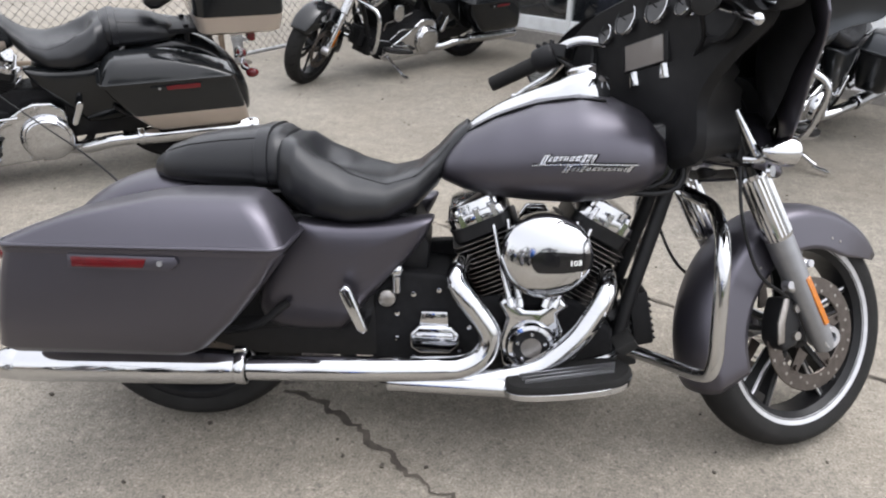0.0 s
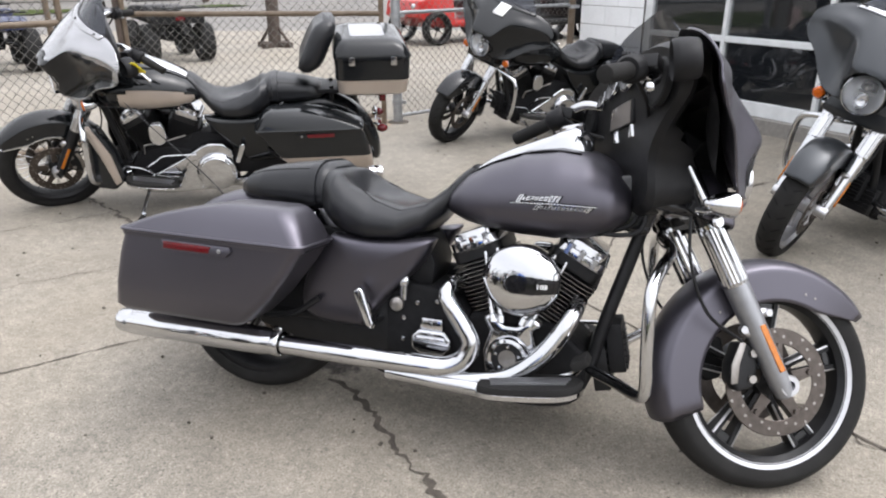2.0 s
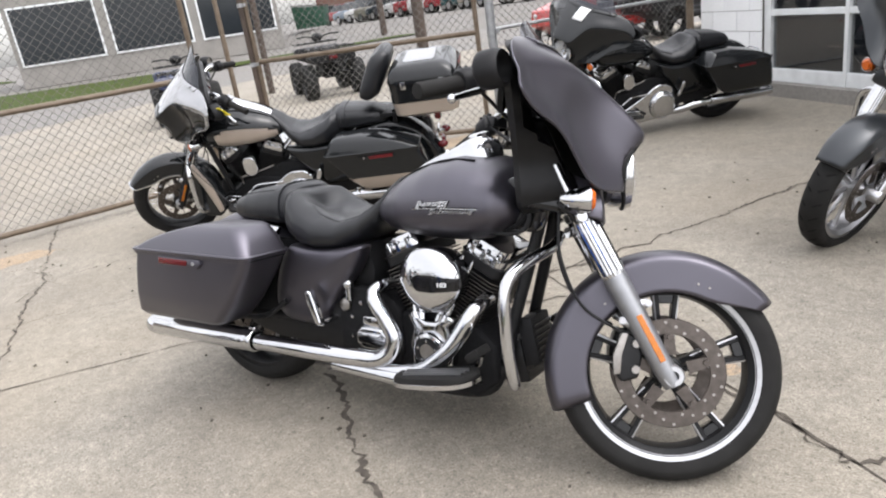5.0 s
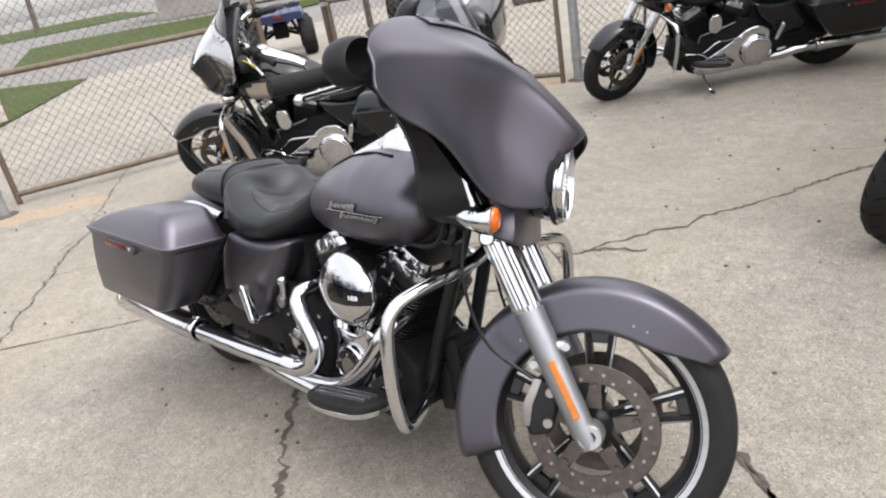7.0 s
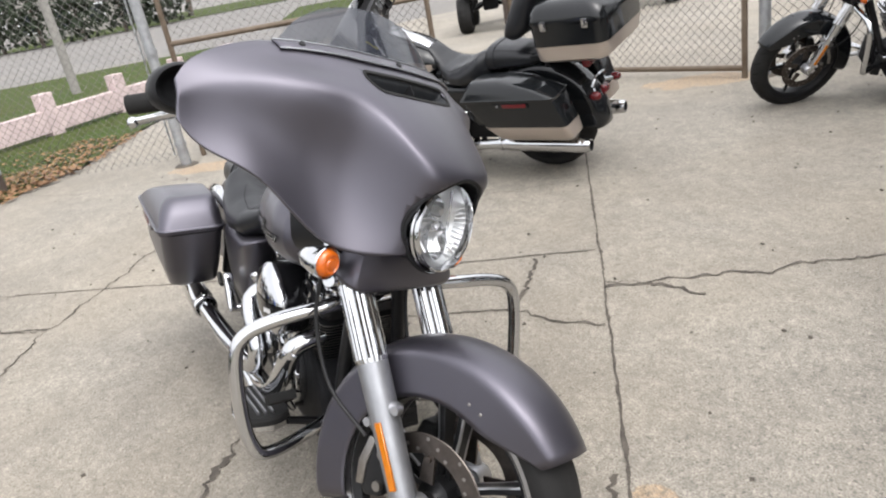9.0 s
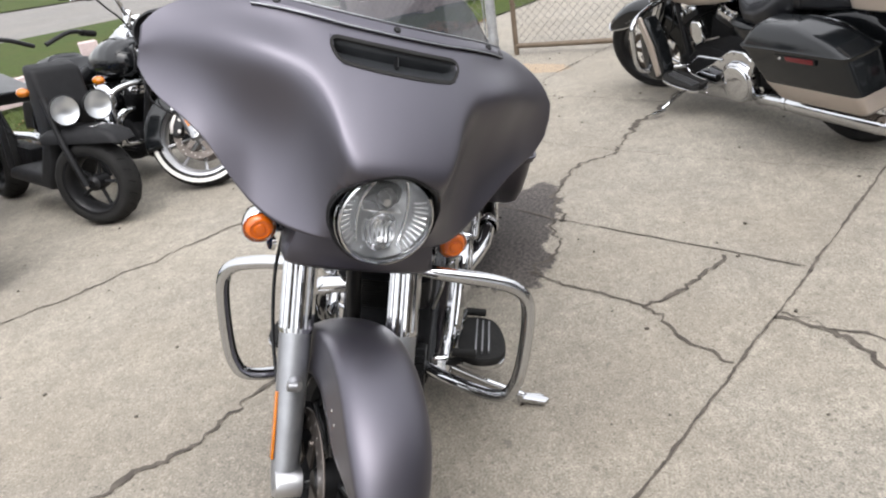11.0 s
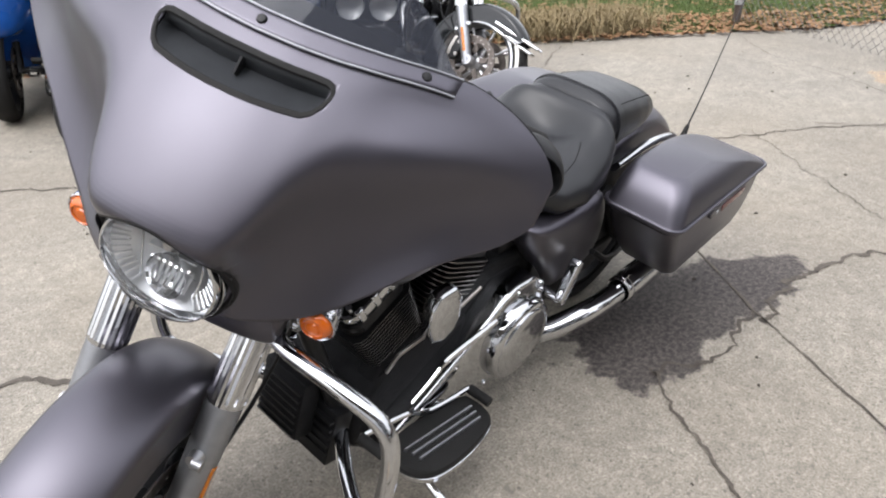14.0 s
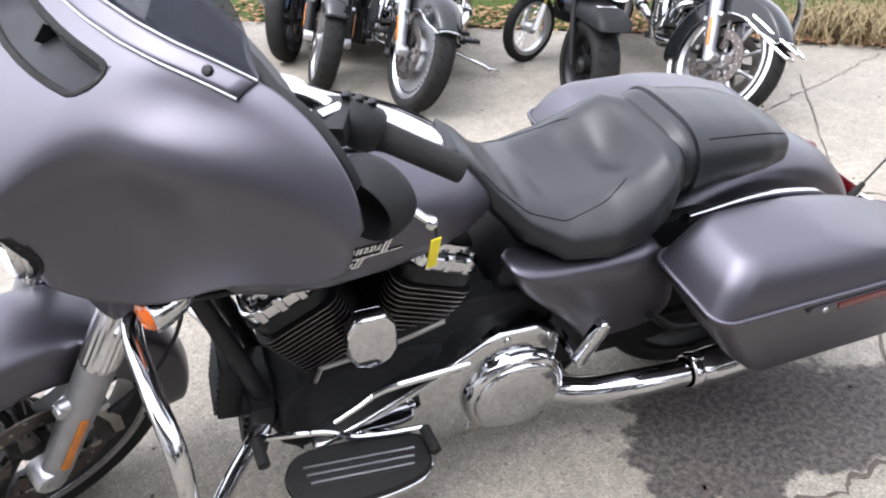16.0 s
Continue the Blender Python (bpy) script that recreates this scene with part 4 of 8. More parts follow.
def engine(root, number=True):
    g = Geo()
    g.prism([(0.70, 0.20), (0.76, 0.15), (1.05, 0.14), (1.13, 0.20), (1.12, 0.32), (1.02, 0.40), (0.90, 0.42), (0.78, 0.40), (0.70, 0.34)], -0.125, 0.125)
    case = g.make("crankcase", CRINKLE, root, "black crinkle-coated crankcase", bevel=0.018, seg=3)
    for b0, b1, nm in (((0.872, 0.36), (0.752, 0.640), 0), ((0.955, 0.36), (1.098, 0.632), 1)):
        p0, p1 = Vector((b0[0], 0, b0[1])), Vector((b1[0], 0, b1[1]))
        d = (p1 - p0).normalized()
        t = Vector((d.z, 0, -d.x))
        ln = (p1 - p0).length

        def slab(q, h, hx, hy, r, n=3):
            ring = rounded(0, 0, hx, hy, r, 0, n)
            return [[p0 + d * (q + o) + t * x + Vector((0, y, 0)) for x, y, _ in ring] for o in (-h, h)]

        g = Geo()
        g.rings(slab(ln * 0.40, ln * 0.40, 0.068, 0.090, 0.03))
        cyl = g.make("cylinder", CRINKLE, root, "black finned cylinder with bright fin edges")
        for i in range(15):
            q = 0.035 + i * 0.0128
            k = 0.078 + 0.012 * i / 14
            g = Geo()
            g.rings(slab(q, 0.0016, k, k + 0.034, 0.03))
            g.make("cooling_fin", SATIN, cyl)
            if number:
                g = Geo()
                g.rings(slab(q + 0.0012, 0.0007, k + 0.0006, k + 0.0346, 0.03), cap=False)
                g.make("fin_edge", STEEL, cyl, "machined bright fin edge")
        g = Geo()
        g.rings(slab(ln * 0.79, 0.020, 0.080, 0.118, 0.03))
        g.make("cylinder_head", SATIN, cyl, bevel=0.004, seg=1)
        g = Geo()
        r1, r2 = slab(ln * 0.885, 0.016, 0.078, 0.120, 0.035)
        r3, r4 = slab(ln * 0.97, 0.014, 0.062, 0.100, 0.035)
        g.rings([r1, r2, r3, r4])
        rb = g.make("rocker_box", CHROME, cyl, "chrome rocker box", bevel=0.004, angle=30)
        for q, hx, hy in ((0.845, 0.0815, 0.1225), (0.925, 0.0745, 0.1155)):
            g = Geo()
            g.rings(slab(ln * q, 0.0022, hx, hy, 0.03))
            g.make("rocker_gasket", SATIN, rb)
        for s in (-1, 1):
            for e in (-1, 0, 1):
                g = Geo()
                g.rings([[p0 + d * (ln * 0.90 + o) + t * (e * 0.042 + x) + Vector((0, s * (0.116 + y), 0)) for x, y in ((-0.010, -0.004), (0.010, -0.004), (0.008, 0.006), (-0.008, 0.006))] for o in (-0.016, 0.020)])
                g.make("rocker_boss", CHROME, rb, bevel=0.002, seg=1)
        for s in (-1, 1):
            for e in (-1, 1):
                g = Geo()
                g.lathe([(0, 0.014), (0.007, 0.014), (0.008, 0.0)], p0 + d * (ln * 0.945) + t * e * 0.050 + Vector((0, s * 0.10, 0)), d, 8)
                g.make("bolt", CHROME, rb)
        base = Vector((0.905 + (0.045 if nm else -0.045), -0.155, 0.40))
        for e in (-0.5, 0.6):
            g = Geo()
            top = p0 + d * (ln * 0.78) + t * (0.035 * e - (0.045 if nm else -0.045)) + Vector((0, -0.112, 0))
            b = base + Vector((0.022 * e, 0, 0))
            g.tube([b, b.lerp(top, 0.45), b.lerp(top, 0.46), top], [0.0095, 0.0095, 0.007, 0.007], 10, 1)
            g.lathe([(0.0135, -0.01), (0.0135, 0.012), (0.009, 0.014)], b, (top - b).normalized(), 12)
            g.make("pushrod_tube", CHROME, cyl, "chrome pushrod tube")
    # cam cover
    g = Geo()
    g.prism([(0.835, 0.235), (0.86, 0.21), (0.95, 0.21), (0.985, 0.25), (0.985, 0.33), (0.968, 0.375), (1.0, 0.395), (0.97, 0.42), (0.925, 0.385), (0.885, 0.385), (0.845, 0.42), (0.818, 0.40), (0.842, 0.36), (0.825, 0.30)], -0.115, -0.165)
    cc = g.make("cam_cover", CHROME, case, "chrome cam cover", bevel=0.012, seg=3)
    g = Geo()
    g.lathe([(0.064, 0.0), (0.064, 0.012), (0.058, 0.020), (0.048, 0.022), (0.046, 0.018), (0.046, 0.016), (0.0, 0.016)], (0.905, -0.163, 0.292), (0, -1, 0), 36)
    tc = g.make("timer_ring", CHROME, cc)
    g = Geo()
    g.lathe([(0.045, 0.0), (0.045, 0.006), (0.0, 0.006)], (0.905, -0.178, 0.292), (0, -1, 0), 36)
    g.make("timer_cover", SATIN, tc, "black timer cover with five chrome screws")
    g = Geo()
    g.lathe([(0.026, 0.0), (0.026, 0.004), (0.0, 0.005)], (0.905, -0.183, 0.292), (0, -1, 0), 24)
    g.make("timer_badge", STEEL, tc)
    for i in range(5):
        a = 2 * math.pi * i / 5 + 0.3
        g = Geo()
        g.lathe([(0, 0.006), (0.005, 0.005), (0.006, 0)], (0.905 + 0.036 * math.cos(a), -0.183, 0.292 + 0.036 * math.sin(a)), (0, -1, 0), 10)
        g.make("screw", CHROME, tc)
    # air cleaner
    def dome(r):
        return -0.186 - 0.040 * max(0.0, 1 - (r / 0.113) ** 2.6) ** 0.6
    AC = (0.930, 0.531)
    g = Geo()
    prof = [(0.0, 0.0)] + [(0.113 * q, 0) for q in (0.1, 0.25, 0.4, 0.55, 0.7, 0.8, 0.88, 0.94, 0.98, 1.0)]
    rings = [[(AC[0] + r * math.cos(2 * math.pi * i / 56), dome(r), AC[1] + 0.93 * r * math.sin(2 * math.pi * i / 56)) for i in range(56)] for r, _ in prof[1:]]
    rings += [[(AC[0] + 0.111 * math.cos(2 * math.pi * i / 56), -0.178, AC[1] + 0.93 * 0.111 * math.sin(2 * math.pi * i / 56)) for i in range(56)]]
    g.rings(rings)
    ac = g.make("air_cleaner_cover", CHROME, root, "round chrome air cleaner cover", angle=60)
    g = Geo()
    g.rings([[(AC[0] + r * math.cos(2 * math.pi * i / 48), y, AC[1] + 0.93 * r * math.sin(2 * math.pi * i / 48)) for i in range(48)] for r, y in ((0.070, -0.060), (0.088, -0.075), (0.101, -0.105), (0.108, -0.140), (0.1105, -0.170), (0.1105, -0.180))])
    g.make("air_cleaner_backplate", BLACK, ac, "deep gloss black air cleaner body", angle=50)

    def patch(u, v, off):
        return (u, dome(math.hypot(u - AC[0], (v - AC[1]) / 0.93)) - off, v)

    def in_band(u, v):
        half = 0.027 - 0.09 * max(0.0, u - AC[0] - 0.02)
        if u > AC[0] - 0.012:
            return abs(v - 0.527) < half and math.hypot(u - AC[0], (v - AC[1]) / 0.93) < 0.1115
        return math.hypot(u - AC[0] + 0.012, v - 0.527) < 0.027

    g = Geo()
    g.grid(lambda u, v: patch(u, v, 0.0018), [AC[0] - 0.041 + 0.002 * i for i in range(78)], [0.497 + 0.002 * j for j in range(31)], in_band)
    band = g.make("cover_insert", BLACK, ac, "black insert with white engine size", angle=60)
    if number:
        tx = bpy.data.curves.new("engine_size", "FONT")
        tx.body, tx.size, tx.extrude, tx.align_x, tx.align_y, tx.offset = "103", 0.017, 0.0006, "CENTER", "CENTER", 0.0006
        o = new("engine_size", tx)
        deps = bpy.context.evaluated_depsgraph_get()
        me = bpy.data.meshes.new_from_object(o.evaluated_get(deps))
        bpy.data.objects.remove(o)
        c = Vector(patch(0.995, 0.527, 0.004))
        e = Vector(patch(1.010, 0.527, 0.004))
        ux = (e - c).normalized()
        uz = Vector((0, 0, 1))
        rot = Matrix((ux * 1.3, uz, ux.cross(uz))).transposed().to_4x4()
        me.transform(XF[0] @ Matrix.Translation(c) @ rot)
        me.materials.append(PAPER)
        new("engine_size", me).parent = band
    # gearbox
    g = Geo()
    g.prism([(0.50, 0.22), (0.56, 0.18), (0.74, 0.18), (0.78, 0.26), (0.77, 0.40), (0.70, 0.46), (0.56, 0.47), (0.49, 0.42)], -0.135, 0.12)
    gb = g.make("gearbox", CRINKLE, root, "black gearbox housing", bevel=0.015, seg=3)
    g = Geo()
    g.prism([(0.600, 0.275), (0.625, 0.258), (0.700, 0.258), (0.726, 0.285), (0.726, 0.312), (0.705, 0.335), (0.620, 0.335), (0.598, 0.312)], -0.13, -0.165)
    gc = g.make("gearbox_cover", CHROME, gb, "stepped chrome clutch release cover", bevel=0.009, seg=3)
    g = Geo()
    g.prism([(0.622, 0.333), (0.698, 0.333), (0.694, 0.372), (0.628, 0.372)], -0.13, -0.158)
    g.prism([(0.610, 0.300), (0.716, 0.300), (0.708, 0.318), (0.616, 0.318)], -0.16, -0.173)
    g.make("cover_step", CHROME, gc, bevel=0.006, seg=2)
    for i in range(9):
        a = 2 * math.pi * i / 9
        g = Geo()
        g.lathe([(0, 0.009), (0.007, 0.008), (0.008, 0)], (0.655 + 0.095 * math.cos(a), -0.135, 0.325 + 0.10 * math.sin(a)), (0, -1, 0), 10)
        g.make("bolt", CHROME, gb)
    g = Geo()
    g.ball((0.565, -0.150, 0.478), (0.020, 0.020, 0.022))
    g.lathe([(0.012, 0), (0.012, 0.05)], (0.565, -0.150, 0.42), (0, 0, 1), 14)
    g.make("oil_filler", CHROME, gb, "chrome oil filler plug")
    g = Geo()
    g.lathe([(0.022, 0.0), (0.022, 0.018), (0.016, 0.022), (0, 0.022)], (0.540, -0.13, 0.40), (0, -1, 0), 20)
    g.make("drain_plug", STEEL, gb)
    # primary drive on the left
    g = Geo()
    g.prism([(0.512, 0.20), (0.55, 0.165), (0.66, 0.150), (0.90, 0.135), (1.05, 0.145), (1.085, 0.18), (1.065, 0.235), (0.97, 0.275), (0.82, 0.355), (0.70, 0.432), (0.655, 0.448), (0.575, 0.445), (0.52, 0.40)], 0.10, 0.184)
    pr = g.make("primary_cover", CHROME, root, "chrome primary chain cover", bevel=0.014, seg=4)
    for x, z in ((0.548, 0.412), (0.648, 0.428), (0.75, 0.375), (0.86, 0.312), (0.97, 0.252), (1.058, 0.188), (0.90, 0.158), (0.72, 0.165), (0.55, 0.20)):
        g = Geo()
        g.lathe([(0, 0.008), (0.008, 0.007), (0.010, 0.0)], (x, 0.181, z), (0, 1, 0), 10)
        g.make("bolt", CHROME, pr)
    g = Geo()
    g.lathe([(0.122, -0.03), (0.120, 0.004), (0.113, 0.016), (0.104, 0.020), (0.1005, 0.019), (0.098, 0.024), (0.092, 0.027), (0.05, 0.0285), (0, 0.029)], (0.622, 0.194, 0.272), (0, 1, 0), 56)
    g.make("derby_cover", CHROME, pr, "round chrome derby cover")
    g = Geo()
    g.prism([(0.90, 0.175), (1.01, 0.175), (1.03, 0.192), (1.01, 0.212), (0.92, 0.248), (0.885, 0.225)], 0.182, 0.189)
    g.make("inspection_cover", CHROME, pr, bevel=0.004)
    g = Geo()
    g.prism([(0.50, 0.17), (1.09, 0.15), (1.12, 0.28), (1.04, 0.41), (0.90, 0.45), (0.74, 0.50), (0.54, 0.49)], 0.06, 0.118)
    g.make("inner_primary", CRINKLE, root, "black crinkle-coated inner primary housing", bevel=0.012, seg=3)
    g = Geo()
    g.box((1.165, 0.03, 0.26), (0.05, 0.18, 0.14), (0, -14, 0))
    rg = g.make("voltage_regulator", SATIN, root, "black finned voltage regulator", bevel=0.006)
    for i in range(6):
        g = Geo()
        g.box((1.195 - 0.003 * i, 0.03, 0.205 + 0.022 * i), (0.02, 0.17, 0.007), (0, -14, 0))
        g.make("regulator_fin", SATIN, rg)
    # horn cover
    g = Geo()
    g.prism([(0.884, 0.495), (0.898, 0.462), (0.935, 0.446), (0.970, 0.462), (0.984, 0.495), (0.982, 0.555), (0.962, 0.586), (0.908, 0.586), (0.888, 0.555)], 0.150, 0.186)
    g.make("horn_cover", CHROME, root, "chrome horn cover between the cylinders", bevel=0.010, seg=3)
    g = Geo()
    g.tube([(0.78, 0.155, 0.50), (0.90, 0.155, 0.468), (1.03, 0.145, 0.44)], 0.005, 8, 4)
    g.tube([(1.03, 0.145, 0.44), (1.04, 0.125, 0.38)], 0.005, 8, 1)
    g.make("oil_line", STEEL, root)
    # black boxes behind the cylinders
    g = Geo()
    g.prism([(0.50, 0.46), (0.64, 0.46), (0.645, 0.53), (0.61, 0.61), (0.42, 0.64), (0.38, 0.5)], -0.10, 0.10)
    g.make("battery_box", PLASTIC, root, bevel=0.015)
    return case


def exhaust(root, s, short=False):
    g = Geo()
    y, z = s * 0.268, 0.258
    prof = [(0.030, -0.385), (0.036, -0.385), (0.040, -0.375), (0.042, -0.34), (0.0415, -0.335), (0.044, -0.33), (0.044, 0.10), (0.043, 0.15), (0.037, 0.20), (0.034, 0.205)]
    g.lathe([(r, x) for r, x in prof], (0, y, z), (1, 0, 0.012), 32)
    m = g.make("muffler", CHROME, root, "long chrome slip-on muffler", angle=50)
    g = Geo()
    g.lathe([(0.028, -0.30), (0.0285, -0.384)], (0, y, z), (1, 0, 0.012), 24)
    g.make("muffler_bore", SATIN, m)
    g = Geo()
    g.lathe([(0.036, 0.188), (0.043, 0.190), (0.043, 0.214), (0.036, 0.216)], (0, y, z), (1, 0, 0.012), 28)
    g.box((0.20, y, z + 0.045), (0.03, 0.018, 0.016))
    g.make("clamp", CHROME, m, "chrome exhaust clamp", bevel=0.002, seg=1)
    if s < 0:
        g = Geo()
        g.tube([(0.20, y, z), (0.45, s * 0.255, 0.255), (0.66, s * 0.235, 0.252), (0.735, s * 0.225, 0.255), (0.785, s * 0.218, 0.285), (0.800, s * 0.215, 0.335), (0.770, s * 0.215, 0.39), (0.735, s * 0.212, 0.435), (0.715, s * 0.200, 0.465), (0.718, s * 0.17, 0.485), (0.735, s * 0.10, 0.49)],
               [0.030, 0.031, 0.031, 0.030, 0.029, 0.028, 0.027, 0.027, 0.026, 0.025, 0.024], 20, 6)
        g.make("rear_header", CHROME, root, "chrome header pipe of the rear cylinder", angle=60)
        g = Geo()
        g.tube([(0.70, s * 0.215, 0.218), (0.82, s * 0.215, 0.222), (0.92, s * 0.215, 0.250), (1.00, s * 0.21, 0.315), (1.045, s * 0.20, 0.375), (1.072, s * 0.19, 0.425), (1.085, s * 0.165, 0.455), (1.09, s * 0.10, 0.47)], [0.028, 0.029, 0.029, 0.028, 0.028, 0.027, 0.025, 0.024], 20, 6)
        g.make("front_header", CHROME, root, "chrome header pipe of the front cylinder", angle=60)
        g = Geo()
        g.tube([(0.55, s * 0.225, 0.212), (0.75, s * 0.228, 0.206), (0.90, s * 0.235, 0.205)], 0.026, 14, 3)
        g.make("crossover_pipe", CHROME, root)
    else:
        g = Geo()
        g.tube([(0.20, y, z), (0.34, s * 0.25, 0.245), (0.45, s * 0.20, 0.205), (0.56, s * 0.12, 0.175)], [0.031, 0.033, 0.033, 0.03], 18, 5)
        g.make("left_header", CHROME, root, "chrome crossover header pipe", angle=60)
    return m


FT = [(0.0, 1.271, 1.174), (0.06, 1.267, 1.174), (0.12, 1.255, 1.173), (0.18, 1.235, 1.171), (0.235, 1.208, 1.167), (0.29, 1.178, 1.158), (0.34, 1.165, 1.138), (0.38, 1.164, 1.116), (0.412, 1.166, 1.090), (0.424, 1.169, 1.074), (0.432, 1.174, 1.055)]
FR = [(0.0, 0.955), (0.06, 0.954), (0.09, 0.953), (0.105, 0.960), (0.120, 0.990), (0.137, 1.024), (0.155, 1.044), (0.180, 1.060), (0.215, 1.070), (0.26, 1.075), (0.33, 1.070), (0.38, 1.056), (0.415, 1.038), (0.432, 1.022)]
FB = [(0.0, 1.478, 0.785), (0.06, 1.478, 0.785), (0.12, 1.462, 0.783), (0.17, 1.424, 0.778), (0.205, 1.392, 0.782), (0.235, 1.368, 0.797), (0.27, 1.343, 0.832), (0.30, 1.320, 0.870), (0.32, 1.303, 0.894), (0.345, 1.284, 0.913), (0.37, 1.258, 0.926), (0.395, 1.234, 0.938), (0.412, 1.216, 0.952), (0.424, 1.204, 0.968), (0.432, 1.194, 0.986)]
FINE = [i * 0.002 for i in range(217)]


def soften(table, k, width=0.010):
    """One column of a table along y, evened out over a short reach."""
    ys = [p[0] for p in table]
    vals = np.array([lerp(q, ys, [p[k] for p in table]) for q in FINE])
    n = int(width * 3 / 0.002)
    ker = np.exp(-0.5 * (np.arange(-n, n + 1) * 0.002 / width) ** 2)
    ext = np.concatenate([vals[n:0:-1], vals, 2 * vals[-1] - vals[-2:-n - 2:-1]])
    return np.convolve(ext, ker / ker.sum(), "valid")


FTX, FTZ, FRZ, FBX, FBZ = soften(FT, 1), soften(FT, 2), soften(FR, 1, 0.013), soften(FB, 1), soften(FB, 2)


def fairing_point(y, v, back=0.0):
    """A point of the outer fairing: v = 0 at the screen, 0.5 along the brow, 1 at the lower edge."""
    q = abs(y)
    tx, tz, rz, bx, bz = (float(np.interp(q, FINE, c)) for c in (FTX, FTZ, FRZ, FBX, FBZ))
    t, b = np.array([tx, tz]), np.array([bx, bz])
    r = np.array([2.612 - 1.45 * q * q - 1.128 * rz + 0.030 * math.exp(-((q - 0.26) / 0.09) ** 2), rz])
    w = min(1.0, max(0.0, (0.44 - q) / 0.2))
    if v < 0.5:
        f = v * 2
        hump = 0.012 * w * 4 * f * (1 - f) - 0.013 * math.exp(-((q - 0.235) / 0.07) ** 2) * math.sin(math.pi * min(1.0, max(0.0, (f - 0.15) / 0.60)))
        xz = t + (r - t) * f + np.array([0.62, 0.78]) * hump
    else:
        f = v * 2 - 1
        sag = 0.044 * w * 4 * f * (1 - f) * min(1.0, max(0.2, (q - 0.08) / 0.10))
        xz = r + (b - r) * f + np.array([-1.0, 0.0]) * sag
    return (float(xz[0]) - back, y + math.copysign(0.03 * max(0.0, (q - 0.2) / 0.232) ** 1.5, y), float(xz[1]))


FAIR_Y = sorted({s * q for s in (-1, 1) for q in [0.0, 0.01, 0.02, 0.03, 0.04, 0.05, 0.06, 0.07, 0.08, 0.09, 0.10, 0.108, 0.1135, 0.117, 0.1185, 0.122, 0.128, 0.136, 0.146, 0.158, 0.17, 0.182, 0.195, 0.21, 0.225, 0.24, 0.255, 0.27, 0.285, 0.30, 0.315, 0.33, 0.345, 0.36, 0.372, 0.384, 0.395, 0.405, 0.414, 0.422, 0.428, 0.432]})


WIDE = 1.05


